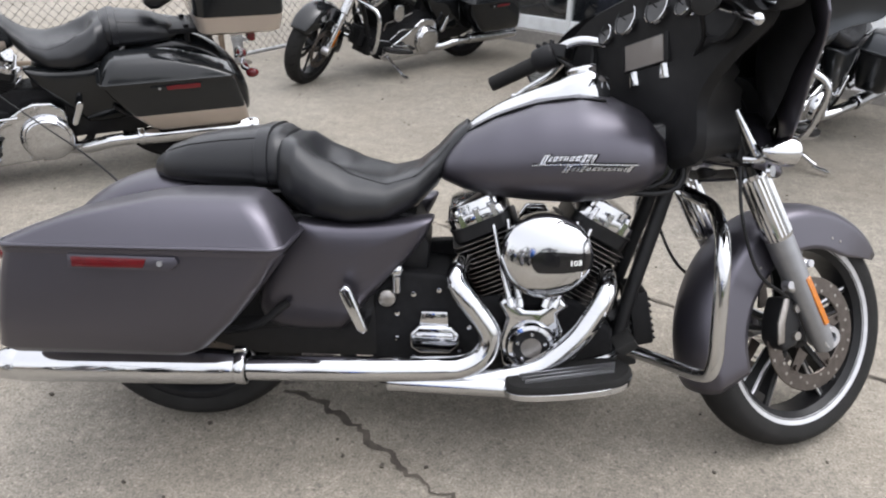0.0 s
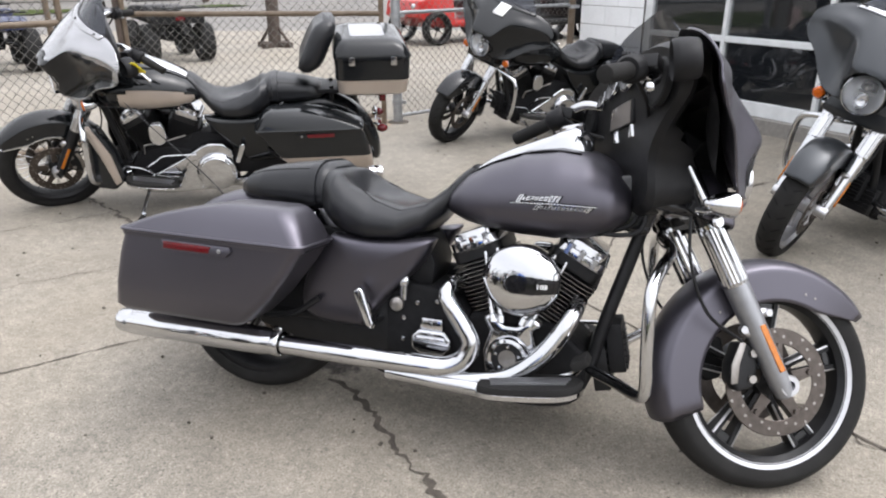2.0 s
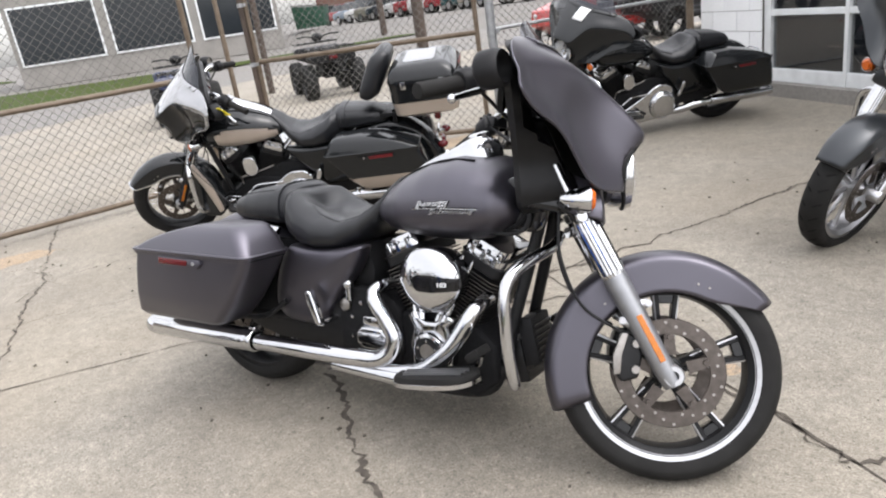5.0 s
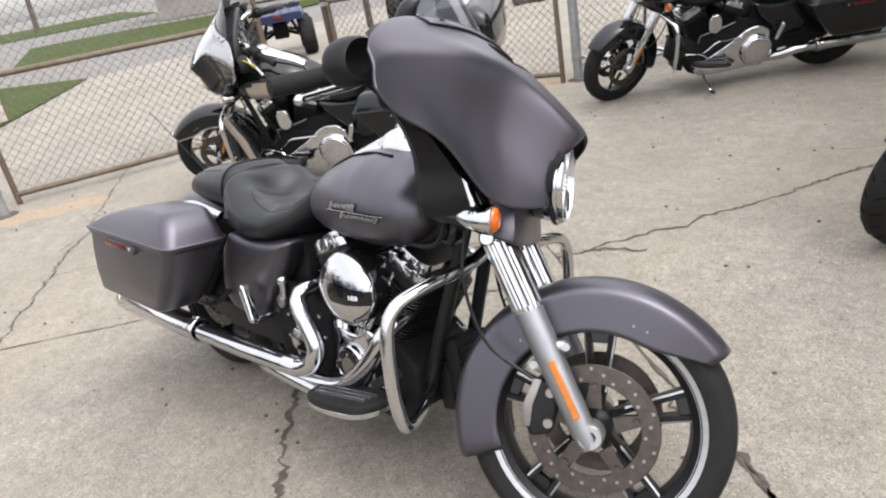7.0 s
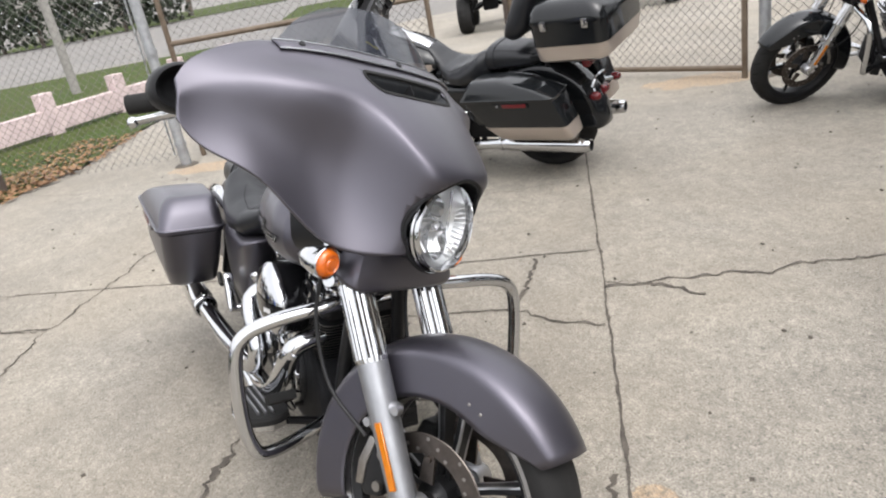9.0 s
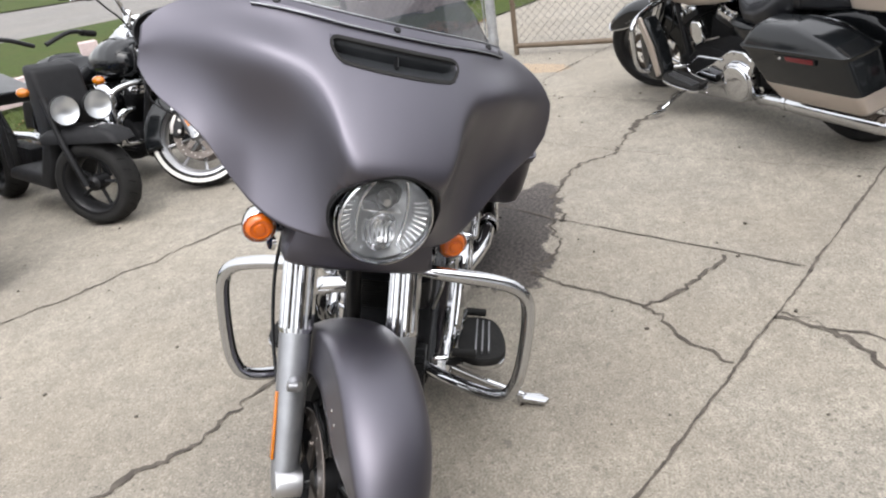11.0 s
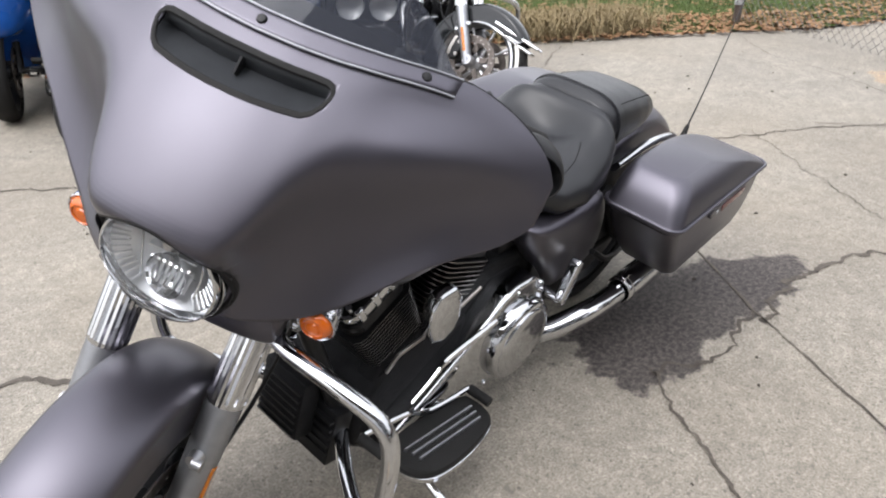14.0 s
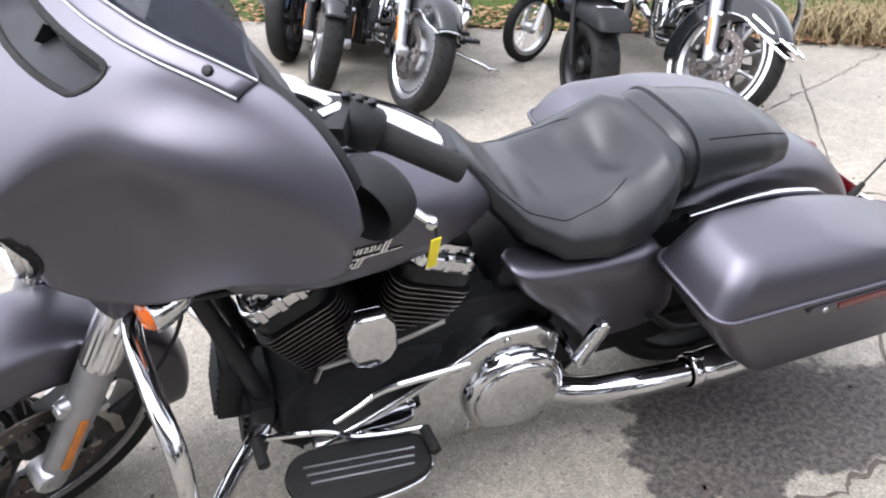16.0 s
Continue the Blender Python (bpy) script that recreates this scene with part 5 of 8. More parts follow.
def fairing(root, mat, screen=TINT, tall=0.10, vent=True, mask=None, strip=None):
    def v_of(y, z):
        lo, hi = 0.0, 0.5
        for _ in range(16):
            m = (lo + hi) / 2
            lo, hi = (m, hi) if fairing_point(y, m)[2] > z else (lo, m)
        return lo

    def in_vent(y, v):
        if not vent or v > 0.5:
            return False
        z = fairing_point(y, v)[2]
        return 1.1010 < z < 1.1380 and abs(y) < lerp(z, (1.1012, 1.106, 1.114, 1.1235, 1.130, 1.136, 1.138), (0.108, 0.119, 0.1265, 0.1315, 0.1315, 0.1265, 0.119))

    vs = [i / 84 for i in range(85)]
    finer = sorted(set(vs) | {0.06 + 0.0025 * i for i in range(53)} | {0.45 + 0.004 * i for i in range(100)}) if vent else vs
    P = np.array([[fairing_point(y, v) for v in vs] for y in FAIR_Y])
    for _ in range(16):
        P[:, 1:-1, 0:3:2] = (P[:, :-2, 0:3:2] + 2 * P[:, 1:-1, 0:3:2] + P[:, 2:, 0:3:2]) / 4
    far = np.clip((np.abs(np.array(FAIR_Y)) - 0.12) / 0.07, 0.0, 1.0)[:, None, None] * np.clip((np.array(vs[1:-1]) - 0.16) / 0.16, 0.0, 1.0)[None, :, None]
    for _ in range(70):
        P[:, 1:-1, 0:3:2] += far * ((P[:, :-2, 0:3:2] + 2 * P[:, 1:-1, 0:3:2] + P[:, 2:, 0:3:2]) / 4 - P[:, 1:-1, 0:3:2])
    P = np.stack([np.stack([np.interp(finer, vs, P[i, :, k]) for k in range(3)], axis=1) for i in range(len(FAIR_Y))])
    vs = finer
    for i in range(len(FAIR_Y)):
        for j in range(len(vs)):
            dy, dz = P[i, j, 1] / WIDE, P[i, j, 2] - 0.850
            rr = math.hypot(dy, dz)
            if not vent and 0.096 < rr < 0.114 and vs[j] > 0.45:
                P[i, j, 1], P[i, j, 2] = dy * 0.105 / rr * WIDE, 0.850 + dz * 0.105 / rr

    def in_lamp(i, j):
        c = (P[i, j] + P[i + 1, j] + P[i, j + 1] + P[i + 1, j + 1]) / 4
        return vs[j] > 0.45 and math.hypot(c[1] / WIDE, c[2] - 0.850) < 0.1049

    g = Geo()
    n = len(vs)
    cells = [(i, j) for i in range(len(FAIR_Y) - 1) for j in range(n - 1)]
    cut = {c for c in cells if in_lamp(*c)}
    corners = lambda cell: [(cell[0] + a, cell[1] + b) for a in (0, 1) for b in (0, 1)]
    inner = {q for c in cut for q in corners(c)}
    edge = sorted(inner & {q for c in cells if c not in cut for q in corners(c)})
    turn = np.array([math.atan2(P[i, j, 2] - 0.850, P[i, j, 1] / WIDE) for i, j in edge])
    waves = np.stack([np.ones(len(edge))] + [f(k * turn) for k in (1, 2, 3, 4) for f in (np.cos, np.sin)], axis=1)
    depth = waves @ np.linalg.lstsq(waves, np.array([P[i, j, 0] for i, j in edge]), rcond=None)[0]
    for (i, j), a, x in zip(edge, turn, depth):
        P[i, j] = (x, 0.105 * math.cos(a) * WIDE, 0.850 + 0.105 * math.sin(a))
    faces = [(i * n + j, (i + 1) * n + j, (i + 1) * n + j + 1, i * n + j + 1) for i, j in cells
             if (i, j) not in cut and not in_vent((FAIR_Y[i] + FAIR_Y[i + 1]) / 2, (vs[j] + vs[j + 1]) / 2)]
    g.add([tuple(float(q) for q in p) for col in P for p in col], faces)
    outer = g.make("fairing", mat, root, "batwing fork fairing", angle=48, solid=0.006)
    if mask:
        g = Geo()
        g.grid(lambda y, v: Vector(fairing_point(y, 0.40 + 0.58 * v)) + Vector((0.005, 0, 0.002)), [q for q in FAIR_Y if abs(q) < 0.40], [i / 16 for i in range(17)], lambda y, v: math.hypot(y, fairing_point(y, 0.40 + 0.58 * v)[2] - 0.85) > 0.112 and v > 0.35 * abs(y) / 0.4)
        g.make("fairing_mask", mask, outer, "gloss black lower face of the two-tone fairing", angle=60)
    if vent:
        side = [(0.03, 1.140), (0.07, 1.1395), (0.10, 1.139), (0.120, 1.1385), (0.1285, 1.136), (0.1335, 1.130), (0.1335, 1.1235), (0.1285, 1.114), (0.121, 1.106), (0.110, 1.1012), (0.08, 1.0997), (0.05, 1.0993), (0.02, 1.099)]
        outline = side + [(-y, z) for y, z in side[::-1]]
        nrm = Vector((0.66, 0, 0.75))

        def ring(d, h):
            pts = []
            for i, (y, z) in enumerate(outline):
                e = Vector(outline[(i + 1) % len(outline)]) - Vector(outline[i - 1])
                o = Vector((-e.y, e.x)).normalized() * (d - 0.003)
                p = Vector(fairing_point(y + o.x, v_of(y + o.x, z + o.y)))
                pts.append(p + nrm * h)
            return pts
        c = sum(ring(0, 0), Vector()) / len(outline)
        g = Geo()
        g.rings([ring(0.0050, -0.005), ring(0.0042, 0.0012), ring(0.002, 0.002), ring(-0.001, 0.001), ring(-0.002, -0.003)], cap=False)
        vt = g.make("fairing_vent", RUBBER, outer, "black air intake slot with one divider", angle=40)
        g = Geo()
        g.rings([ring(0.003, -0.001), ring(-0.003, -0.008), ring(-0.005, -0.014), [Vector(fairing_point(y * 0.88, v_of(y * 0.88, 1.129))) - nrm * 0.030 for y, z in outline]], cap=False)
        g.make("vent_back", VENTGREY, vt, "inside of the intake, greyed for the sky it reflects", angle=60)
        g = Geo()
        g.box(c + nrm * -0.014, (0.026, 0.003, 0.026), (0, -40, 0))
        g.make("vent_divider", PLASTIC, vt)
    # screen and its trim strip
    g = Geo()
    def band(y, f):
        a, b = Vector(fairing_point(y, 0.0)), Vector(fairing_point(y, 0.5))
        return Vector(fairing_point(y, 0.5 * f * 0.034 / (b - a).length)) + Vector((0.0030, 0, 0.0035))

    g.grid(band, [q for q in FAIR_Y if abs(q) < 0.272], [i / 4 for i in range(5)])
    strip = g.make("screen_trim", strip or mat, outer, "trim strip under the windscreen with dark screws", angle=50, solid=0.004)
    if vent:
        # pale alloy beads paint the sky highlight along both edges of the strip
        for f in (0.02, 0.98):
            g = Geo()
            g.tube([band(y, f) for y in FAIR_Y if abs(y) < 0.272], 0.0020, 8, 1)
            g.make("trim_highlight", FORKALU, strip, "pale bead painting the sky highlight on the trim strip's edge")
    for y in (-0.228, 0.0, 0.228):
        g = Geo()
        p = band(y, 0.5)
        g.lathe([(0, 0.005), (0.006, 0.004), (0.008, 0)], p, (0.6, y * 0.9, 0.7), 14)
        g.make("screw", SATIN, strip)

    def glass(y, v):
        t = fairing_point(y, 0)
        k = max(0.0, 1 - (abs(y) / 0.275) ** 2.4) ** 0.75
        return (t[0] - 0.004 - v * k * tall * 0.72, y * (1 - 0.10 * v), t[2] - 0.004 + v * (k * tall + 0.006))
    g = Geo()
    g.grid(glass, [q for q in FAIR_Y if abs(q) < 0.275], [i / 8 for i in range(9)])
    g.make("windscreen", screen, outer, "short smoked windscreen" if screen is TINT else "clear windscreen", angle=60)
    # inner fairing and dash
    g = Geo()
    g.grid(lambda y, v: fairing_point(y * 0.93, 0.06 + 0.88 * v, 0.022 + 0.05 * max(0, 1 - abs(y) / 0.43)), FAIR_Y[::2] + [FAIR_Y[-1]], [i / 24 for i in range(25)], lambda y, v: not (vent and abs(y) < 0.15 and v < 0.30))
    inner = g.make("inner_fairing", SATIN, root, "dark inner fairing", angle=50)
    g = Geo()
    prof = spline([(-0.385, 1.035), (-0.34, 1.095), (-0.25, 1.135), (-0.1, 1.150), (0.1, 1.150), (0.25, 1.135), (0.34, 1.095), (0.385, 1.035), (0.36, 0.985), (0.25, 0.93), (0.17, 0.86), (0.14, 0.74), (0, 0.72), (-0.14, 0.74), (-0.17, 0.86), (-0.25, 0.93), (-0.36, 0.985), (-0.385, 1.035)], 4)[:-1]
    rear = [(1.165 + 0.10 * (1.0 - z) if z < 1.0 else 1.165 - 0.10 * (z - 1.0), y, z) for y, z in prof]
    front = [((1.185 if abs(y) > 0.24 else 1.22) + (0.45 if abs(y) < 0.2 else 0.1) * max(0.0, 1.0 - z), y * 0.94, 1.0 + (z - 1.0) * 0.92) for y, z in prof]
    mid = [(p[0] - 0.018, p[1] * 0.93, 1.0 + (p[2] - 1.0) * 0.93) for p in rear]
    g.rings([front, rear, mid])
    dash = g.make("dashboard", SATIN, root, "black dashboard with round gauges", angle=35)

    def face(y, z, d=0.0):
        return Vector(((1.165 + 0.10 * (1.0 - z) if z < 1.0 else 1.165 - 0.10 * (z - 1.0)) - 0.018 - d, y, z))
    for y, z, r in ((-0.058, 1.092, 0.040), (0.058, 1.092, 0.040), (-0.145, 1.075, 0.027), (0.145, 1.075, 0.027)):
        g = Geo()
        g.lathe([(r, 0.0), (r, 0.009), (r * 0.93, 0.010), (r * 0.92, 0.005), (r * 0.93, 0)], face(y, z), (-1, 0, 0.25), 28)
        ga = g.make("gauge_bezel", CHROME, dash, "chrome-rimmed gauge")
        g = Geo()
        g.lathe([(r * 0.9, 0.005), (0, 0.005)], face(y, z), (-1, 0, 0.25), 28)
        g.make("gauge_face", DIAL, ga)
        g = Geo()
        g.tube([face(y, z, 0.008), face(y + r * 0.5, z + r * 0.45, 0.008)], 0.0015, 5, 1)
        g.make("gauge_needle", SEAM, ga)
    g = Geo()
    g.prism([(-0.085, 0.965), (0.085, 0.965), (0.085, 1.035), (-0.085, 1.035)], face(0, 1.0).x - 0.006, face(0, 1.0).x + 0.02, "x")
    rd = g.make("radio", PLASTIC, dash, bevel=0.006)
    g = Geo()
    g.prism([(-0.070, 0.968), (0.070, 0.968), (0.070, 1.030), (-0.070, 1.030)], face(0, 1.0).x - 0.009, face(0, 1.0).x - 0.004, "x")
    g.make("radio_screen", SCREEN, rd, "grey radio screen", bevel=0.003)
    for s in (-1, 1):
        g = Geo()
        g.lathe([(0.062, 0), (0.062, 0.014), (0.054, 0.016), (0.05, 0.008), (0.0, 0.004)], face(s * 0.255, 1.03), (-1, 0, 0.1), 28)
        g.make("speaker", PLASTIC, dash, "round black speaker grille")
        # mirror pods behind the outer wing tips
        g = Geo()
        c = Vector((1.122, s * 0.416, 1.040))
        ax = Vector((0.90, s * 0.34, 0.10))
        g.lathe([(0.0, -0.004), (0.020, 0.000), (0.030, 0.010), (0.035, 0.026), (0.039, 0.031), (0.043, 0.026), (0.046, 0.008), (0.047, -0.012), (0.045, -0.026), (0.042, -0.030), (0.041, -0.022), (0.0, -0.020)], c, ax, 32, 1.04, 1.30)
        mi = g.make("mirror", PLASTIC, outer, "black cup-shaped fairing mirror", angle=45)
        g = Geo()
        g.lathe([(0.041, -0.024), (0, -0.024)], c, ax, 28, 1.04, 1.30)
        g.make("mirror_glass", CHROME, mi)
    # headlamp in its round recess
    g = Geo()
    g.lathe([(0.1045, 0.075), (0.1045, -0.05), (0.08, -0.06), (0.0, -0.06)], (1.45, 0, 0.850), (1, 0, 0), 44)
    for p in g.v:
        p.y *= WIDE
        p.x = min(p.x, 1.474 + 0.42 * max(0.0, p.z - 0.850))
        if p.z < 0.81:
            p.x, p.y, p.z = min(p.x, 1.425), p.y * 0.88, 0.850 + (p.z - 0.850) * 0.88
    g.make("lamp_recess", PLASTIC, outer, "dark recess round the headlamp", angle=40)
    c = Vector((1.478, 0, 0.846))
    g = Geo()
    g.lathe([(0.075, -0.09), (0.092, -0.04), (0.0965, 0.0), (0.0965, 0.009), (0.095, 0.015), (0.0915, 0.017), (0.089, 0.010), (0.089, -0.02)], c, (1, 0, 0.03), 44)
    hl = g.make("headlamp", CHROME, root, "round chrome-rimmed headlamp", angle=40)
    g = Geo()
    g.lathe([(0.0915, 0.006), (0.088, -0.006), (0.076, -0.024), (0.060, -0.040), (0.040, -0.052), (0.001, -0.058)], c, (1, 0, 0.0), 48)
    g.make("reflector", REFLECT, hl, "bright bowl reflector", angle=50)
    g = Geo()
    g.lathe([(0.042, 0.010), (0.040, -0.006), (0.030, -0.018), (0.012, -0.024), (0, -0.025)], (c.x - 0.016, 0, c.z - 0.032), (1, 0, 0.12), 28, 1.0, 0.78)
    low = g.make("low_beam_bowl", CHROME, hl, "low beam bowl with upright flutes")
    g = Geo()
    g.lathe([(0.024, 0.012), (0.020, -0.004), (0.012, -0.012), (0, -0.014)], (c.x - 0.030, 0, c.z + 0.034), (1, 0, -0.05), 24, 1.0, 0.9)
    g.make("high_beam_bowl", CHROME, hl)
    g = Geo()
    g.lathe([(0.0, 0.016), (0.008, 0.014), (0.011, 0.0), (0.011, -0.03)], (c.x - 0.020, 0, c.z + 0.030), (1, 0, 0), 14)
    g.make("bulb_shield", STEEL, hl)
    g = Geo()
    g.prism([(-0.040, c.z + 0.003), (0.040, c.z + 0.003), (0.038, c.z + 0.006), (-0.038, c.z + 0.006)], c.x - 0.048, c.x - 0.020, "x")
    g.make("reflector_shelf", REFLECT, hl)
    if vent:
        for i in range(7):
            g = Geo()
            y = -0.030 + 0.010 * i
            g.tube([(c.x - 0.018, y, c.z - 0.014), (c.x - 0.030, y, c.z - 0.034), (c.x - 0.012, y * 0.9, c.z - 0.058)], 0.0026, 6, 3)
            g.make("flute", REFLECT, low)
        for s in (-1, 1):
            g = Geo()
            g.tube([(c.x - 0.010, s * 0.030, c.z + 0.076), (c.x - 0.020, s * 0.046, c.z + 0.035), (c.x - 0.022, s * 0.050, c.z - 0.010), (c.x - 0.012, s * 0.044, c.z - 0.062)], 0.0035, 6, 4, flat=0.5)
            g.make("reflector_blade", CHROME, hl)
            for i in range(11):
                a = radians(-52 + 8.0 * i)
                g = Geo()
                u, w = s * math.cos(a), math.sin(a)
                g.tube([(c.x - 0.002, 0.088 * u, c.z + 0.088 * w), (c.x - 0.016, 0.066 * u, c.z + 0.066 * w)], [0.0026, 0.0018], 5, 1)
                g.make("reflector_rib", REFLECT, hl)
        g = Geo()
        g.lathe([(0.0975, -0.012), (0.1005, -0.006), (0.1015, 0.001), (0.0995, 0.004), (0.0970, 0.0)], c, (1, 0, 0.03), 48)
        g.make("outer_bezel", CHROME, hl, "thin outer chrome ring", angle=50)
        # black tube added for the dark gap round the opening, following the skin
        loop = []
        for i in range(64):
            a = 2 * math.pi * i / 64
            y, z = 0.1045 * WIDE * math.cos(a), 0.850 + 0.1045 * math.sin(a)
            k = max(0, min(len(FAIR_Y) - 2, int(np.searchsorted([float(q) for q in P[:, -1, 1]], y)) - 1))
            on = [j for j in range(len(vs)) if vs[j] > 0.40]
            xs = [float(np.interp(-z, -P[kk, on, 2], P[kk, on, 0])) for kk in (k, k + 1)]
            loop.append(Vector((sum(xs) / 2 - 0.004, y, z)))
        for _ in range(6):
            loop = [(loop[i - 1] + loop[i] * 2 + loop[(i + 1) % 64]) / 4 for i in range(64)]
        g = Geo()
        g.tube(loop + loop[:2], 0.0055, 10, 1)
        g.make("lamp_gap_line", PLASTIC, outer, "black tube added for the dark gap round the headlamp", angle=60)
    g = Geo()
    g.lathe([(0.0915, 0.010), (0.080, 0.020), (0.055, 0.029), (0.025, 0.033), (0.0, 0.034)], c, (1, 0, 0.03), 44)
    lens = g.make("lens", CLEARLENS, hl, "clear glass lens")
    lens.visible_shadow = False
    # lower skirt round the fork
    g = Geo()
    rows = []
    for z, w, xf in ((0.850, 0.118, 1.398), (0.805, 0.138, 1.412), (0.765, 0.152, 1.418), (0.735, 0.160, 1.422), (0.706, 0.167, 1.424), (0.698, 0.165, 1.420)):
        row = []
        for i in range(41):
            u = -1 + 2 * i / 40
            q = abs(u)
            if q < 0.6:
                row.append((xf - 0.014 * (q / 0.6) ** 4, w * u / 0.6 * 0.97, z - 0.006 * (1 - u * u) * (1 if z < 0.74 else 0)))
            else:
                f = (q - 0.6) / 0.4
                row.append((xf - 0.014 - 0.085 * f, math.copysign(w * (0.97 + 0.03 * math.sin(math.pi * min(1.0, f * 1.5))), u), z + 0.02 * f * (1 if z < 0.74 else 0)))
        rows.append(row)
    g.rings(rows, cap=False, closed=False)
    g.make("fork_skirt", mat, root, "painted skirt below the headlamp", angle=50, solid=0.006)
    return outer


def front_fender(root, mat, c, trim=None):
    R = 0.342
    g = Geo()
    a0, a1 = radians(37), radians(203)
    us = [a0 + (a1 - a0) * i / 48 for i in range(49)]

    def fn(a, w):
        k = 1 - max(0.0, (a0 + 0.55 - a) / 0.55) ** 2
        k2 = 1 - max(0.0, (a - a1 + 0.10) / 0.10) ** 2 * 0.15
        half = (0.082 * (0.80 + 0.20 * k)) * k2
        drop = 0.085 * (0.16 + 0.84 * k)
        t = abs(w)
        if t < 0.62:
            y, dr = half * math.sin(t / 0.62 * math.pi / 2), 0.034 * (1 - math.cos(t / 0.62 * math.pi / 2))
        else:
            f = (t - 0.62) / 0.38
            y, dr = half * (1 + 0.03 * f), 0.034 + drop * f
        rr = R + 0.012 * max(0.0, (a0 + 0.4 - a)) - dr
        return (c[0] + rr * math.cos(a), math.copysign(y, w) if w else 0.0, c[2] + rr * math.sin(a))
    g.grid(fn, us, [-1 + 2 * j / 40 for j in range(41)])
    f = g.make("front_fender", mat, root, "rounded front fender", angle=50, solid=0.004)
    if trim:
        g = Geo()
        for s in (-1, 1):
            g.tube([fn(a, s * 1.0) for a in us[:22]], 0.006, 6, 1)
        g.tube([fn(us[0], w) for w in np.linspace(-1, 1, 9)], 0.006, 6, 2)
        g.make("fender_trim", trim, f, "chrome fender trim")
    for s in (-1, 1):
        for a in (1.18, 1.30, 2.35):
            g = Geo()
            p = fn(a, s * 0.85)
            g.lathe([(0, 0.002), (0.003, 0.0015), (0.0038, 0)], p, (0, s, 0), 8)
            g.make("fender_bolt", STEEL, f)
    return f


def motorcycle(name, label, where, paint=DENIM, tank_panel=None, lidpaint=None, lowpaint=None, fender=None, mask=None, strip=None, has_fairing=True, bags=True, trunk=False, guard=True,
               steer=27.0, style="split", white=False, trim=None, screen=TINT, tall=0.10, fairpaint=None, badge=True, number=False, forkmat=None, main=False, sticker=False, fender_dx=0.0, flyscreen=False):
    root = tagged(new(name), label, "motorcycle", "motorcycles parked on the lot")
    root.matrix_world = where
    XF[0] = Matrix.Identity(4)
    fender = fender or paint
    tank(root, paint, tank_panel, badge)
    seat(root)
    engine(root, number)
    for s in (-1, 1):
        if bags:
            saddlebag(root, s, paint, lidpaint, lowpaint)
        exhaust(root, s)
        # side cover below the seat
        g = Geo()
        edge = [(0.330, 0.606), (0.45, 0.600), (0.56, 0.606), (0.648, 0.618), (0.652, 0.600), (0.615, 0.535), (0.545, 0.455), (0.485, 0.385), (0.435, 0.318), (0.400, 0.306), (0.265, 0.312), (0.215, 0.36), (0.23, 0.45), (0.28, 0.55)]
        edge = [tuple(float(q) for q in p) for p in spline(edge + [edge[0]], 4)[:-1]]
        ex, ez = 0.43, 0.505
        rings = []
        for k, y in ((0.90, 0.10), (1.0, 0.125), (1.0, 0.160), (0.985, 0.174), (0.95, 0.186), (0.89, 0.194), (0.78, 0.200), (0.6, 0.204), (0.35, 0.206), (0.08, 0.207)):
            rings.append([(ex + (x - ex) * k, s * (y - 0.13 * (0.60 - (ez + (z - ez) * k)) * min(1.0, (y - 0.10) / 0.05)), ez + (z - ez) * k) for x, z in edge])
        g.rings(rings)
        g.make("side_cover", paint, root, "flared side cover under the seat", angle=60)
        g = Geo()
        g.prism([(-0.02, 0.34), (0.06, 0.27), (0.20, 0.235), (0.52, 0.235), (0.52, 0.60), (0.20, 0.62), (0.02, 0.60)], s * 0.098, s * 0.135)
        g.make("inner_fender_panel", SATIN, root, "black panel inside the saddlebag", bevel=0.01)
        # fender strut trim
        g = Geo()
        g.tube([(-0.13, s * 0.158, 0.600), (-0.05, s * 0.165, 0.640), (0.10, s * 0.168, 0.662), (0.27, s * 0.170, 0.650)], [0.014, 0.026, 0.026, 0.020], 12, 5, flat=0.5)
        g.make("fender_strut", CHROME, root, "chrome fender strut trim")
        # swingarm
        g = Geo()
        g.tube([(0.0, s * 0.12, 0.315), (0.25, s * 0.12, 0.325), (0.52, s * 0.11, 0.34)], 0.022, 10, 3)
        g.make("swingarm", SATIN, root)
        g = Geo()
        g.tube([(-0.02, s * 0.17, 0.30), (0.20, s * 0.20, 0.335), (0.30, s * 0.19, 0.40)], 0.010, 8, 4)
        g.make("bag_bracket", SATIN, root)
        # shock absorber
        g = Geo()
        g.tube([(0.06, s * 0.145, 0.34), (0.22, s * 0.145, 0.54)], 0.026, 12, 1)
        g.make("shock_absorber", SATIN, root)
        # passenger peg folded up
        g = Geo()
        g.prism([(0.475, 0.345), (0.492, 0.335), (0.500, 0.350), (0.462, 0.452), (0.448, 0.462), (0.432, 0.450), (0.436, 0.430)], s * 0.205, s * 0.235)
        pg = g.make("passenger_peg", CHROME, root, "chrome passenger footrest folded up", bevel=0.007, seg=3)
        g = Geo()
        g.tube([(0.49, s * 0.13, 0.35), (0.486, s * 0.215, 0.345)], 0.013, 10, 1)
        g.make("peg_mount", CHROME, pg)
        # rider footboard
        g = Geo()
        oval = [(0.845, 0.215), (0.838, 0.25), (0.848, 0.292), (0.89, 0.318), (0.98, 0.335), (1.07, 0.335), (1.115, 0.315), (1.135, 0.275), (1.128, 0.235), (1.09, 0.208), (0.98, 0.200), (0.89, 0.204)]

        def tilt(x, y, h):
            return (x, s * y, 0.216 + 0.17 * (x - 0.84) + h)
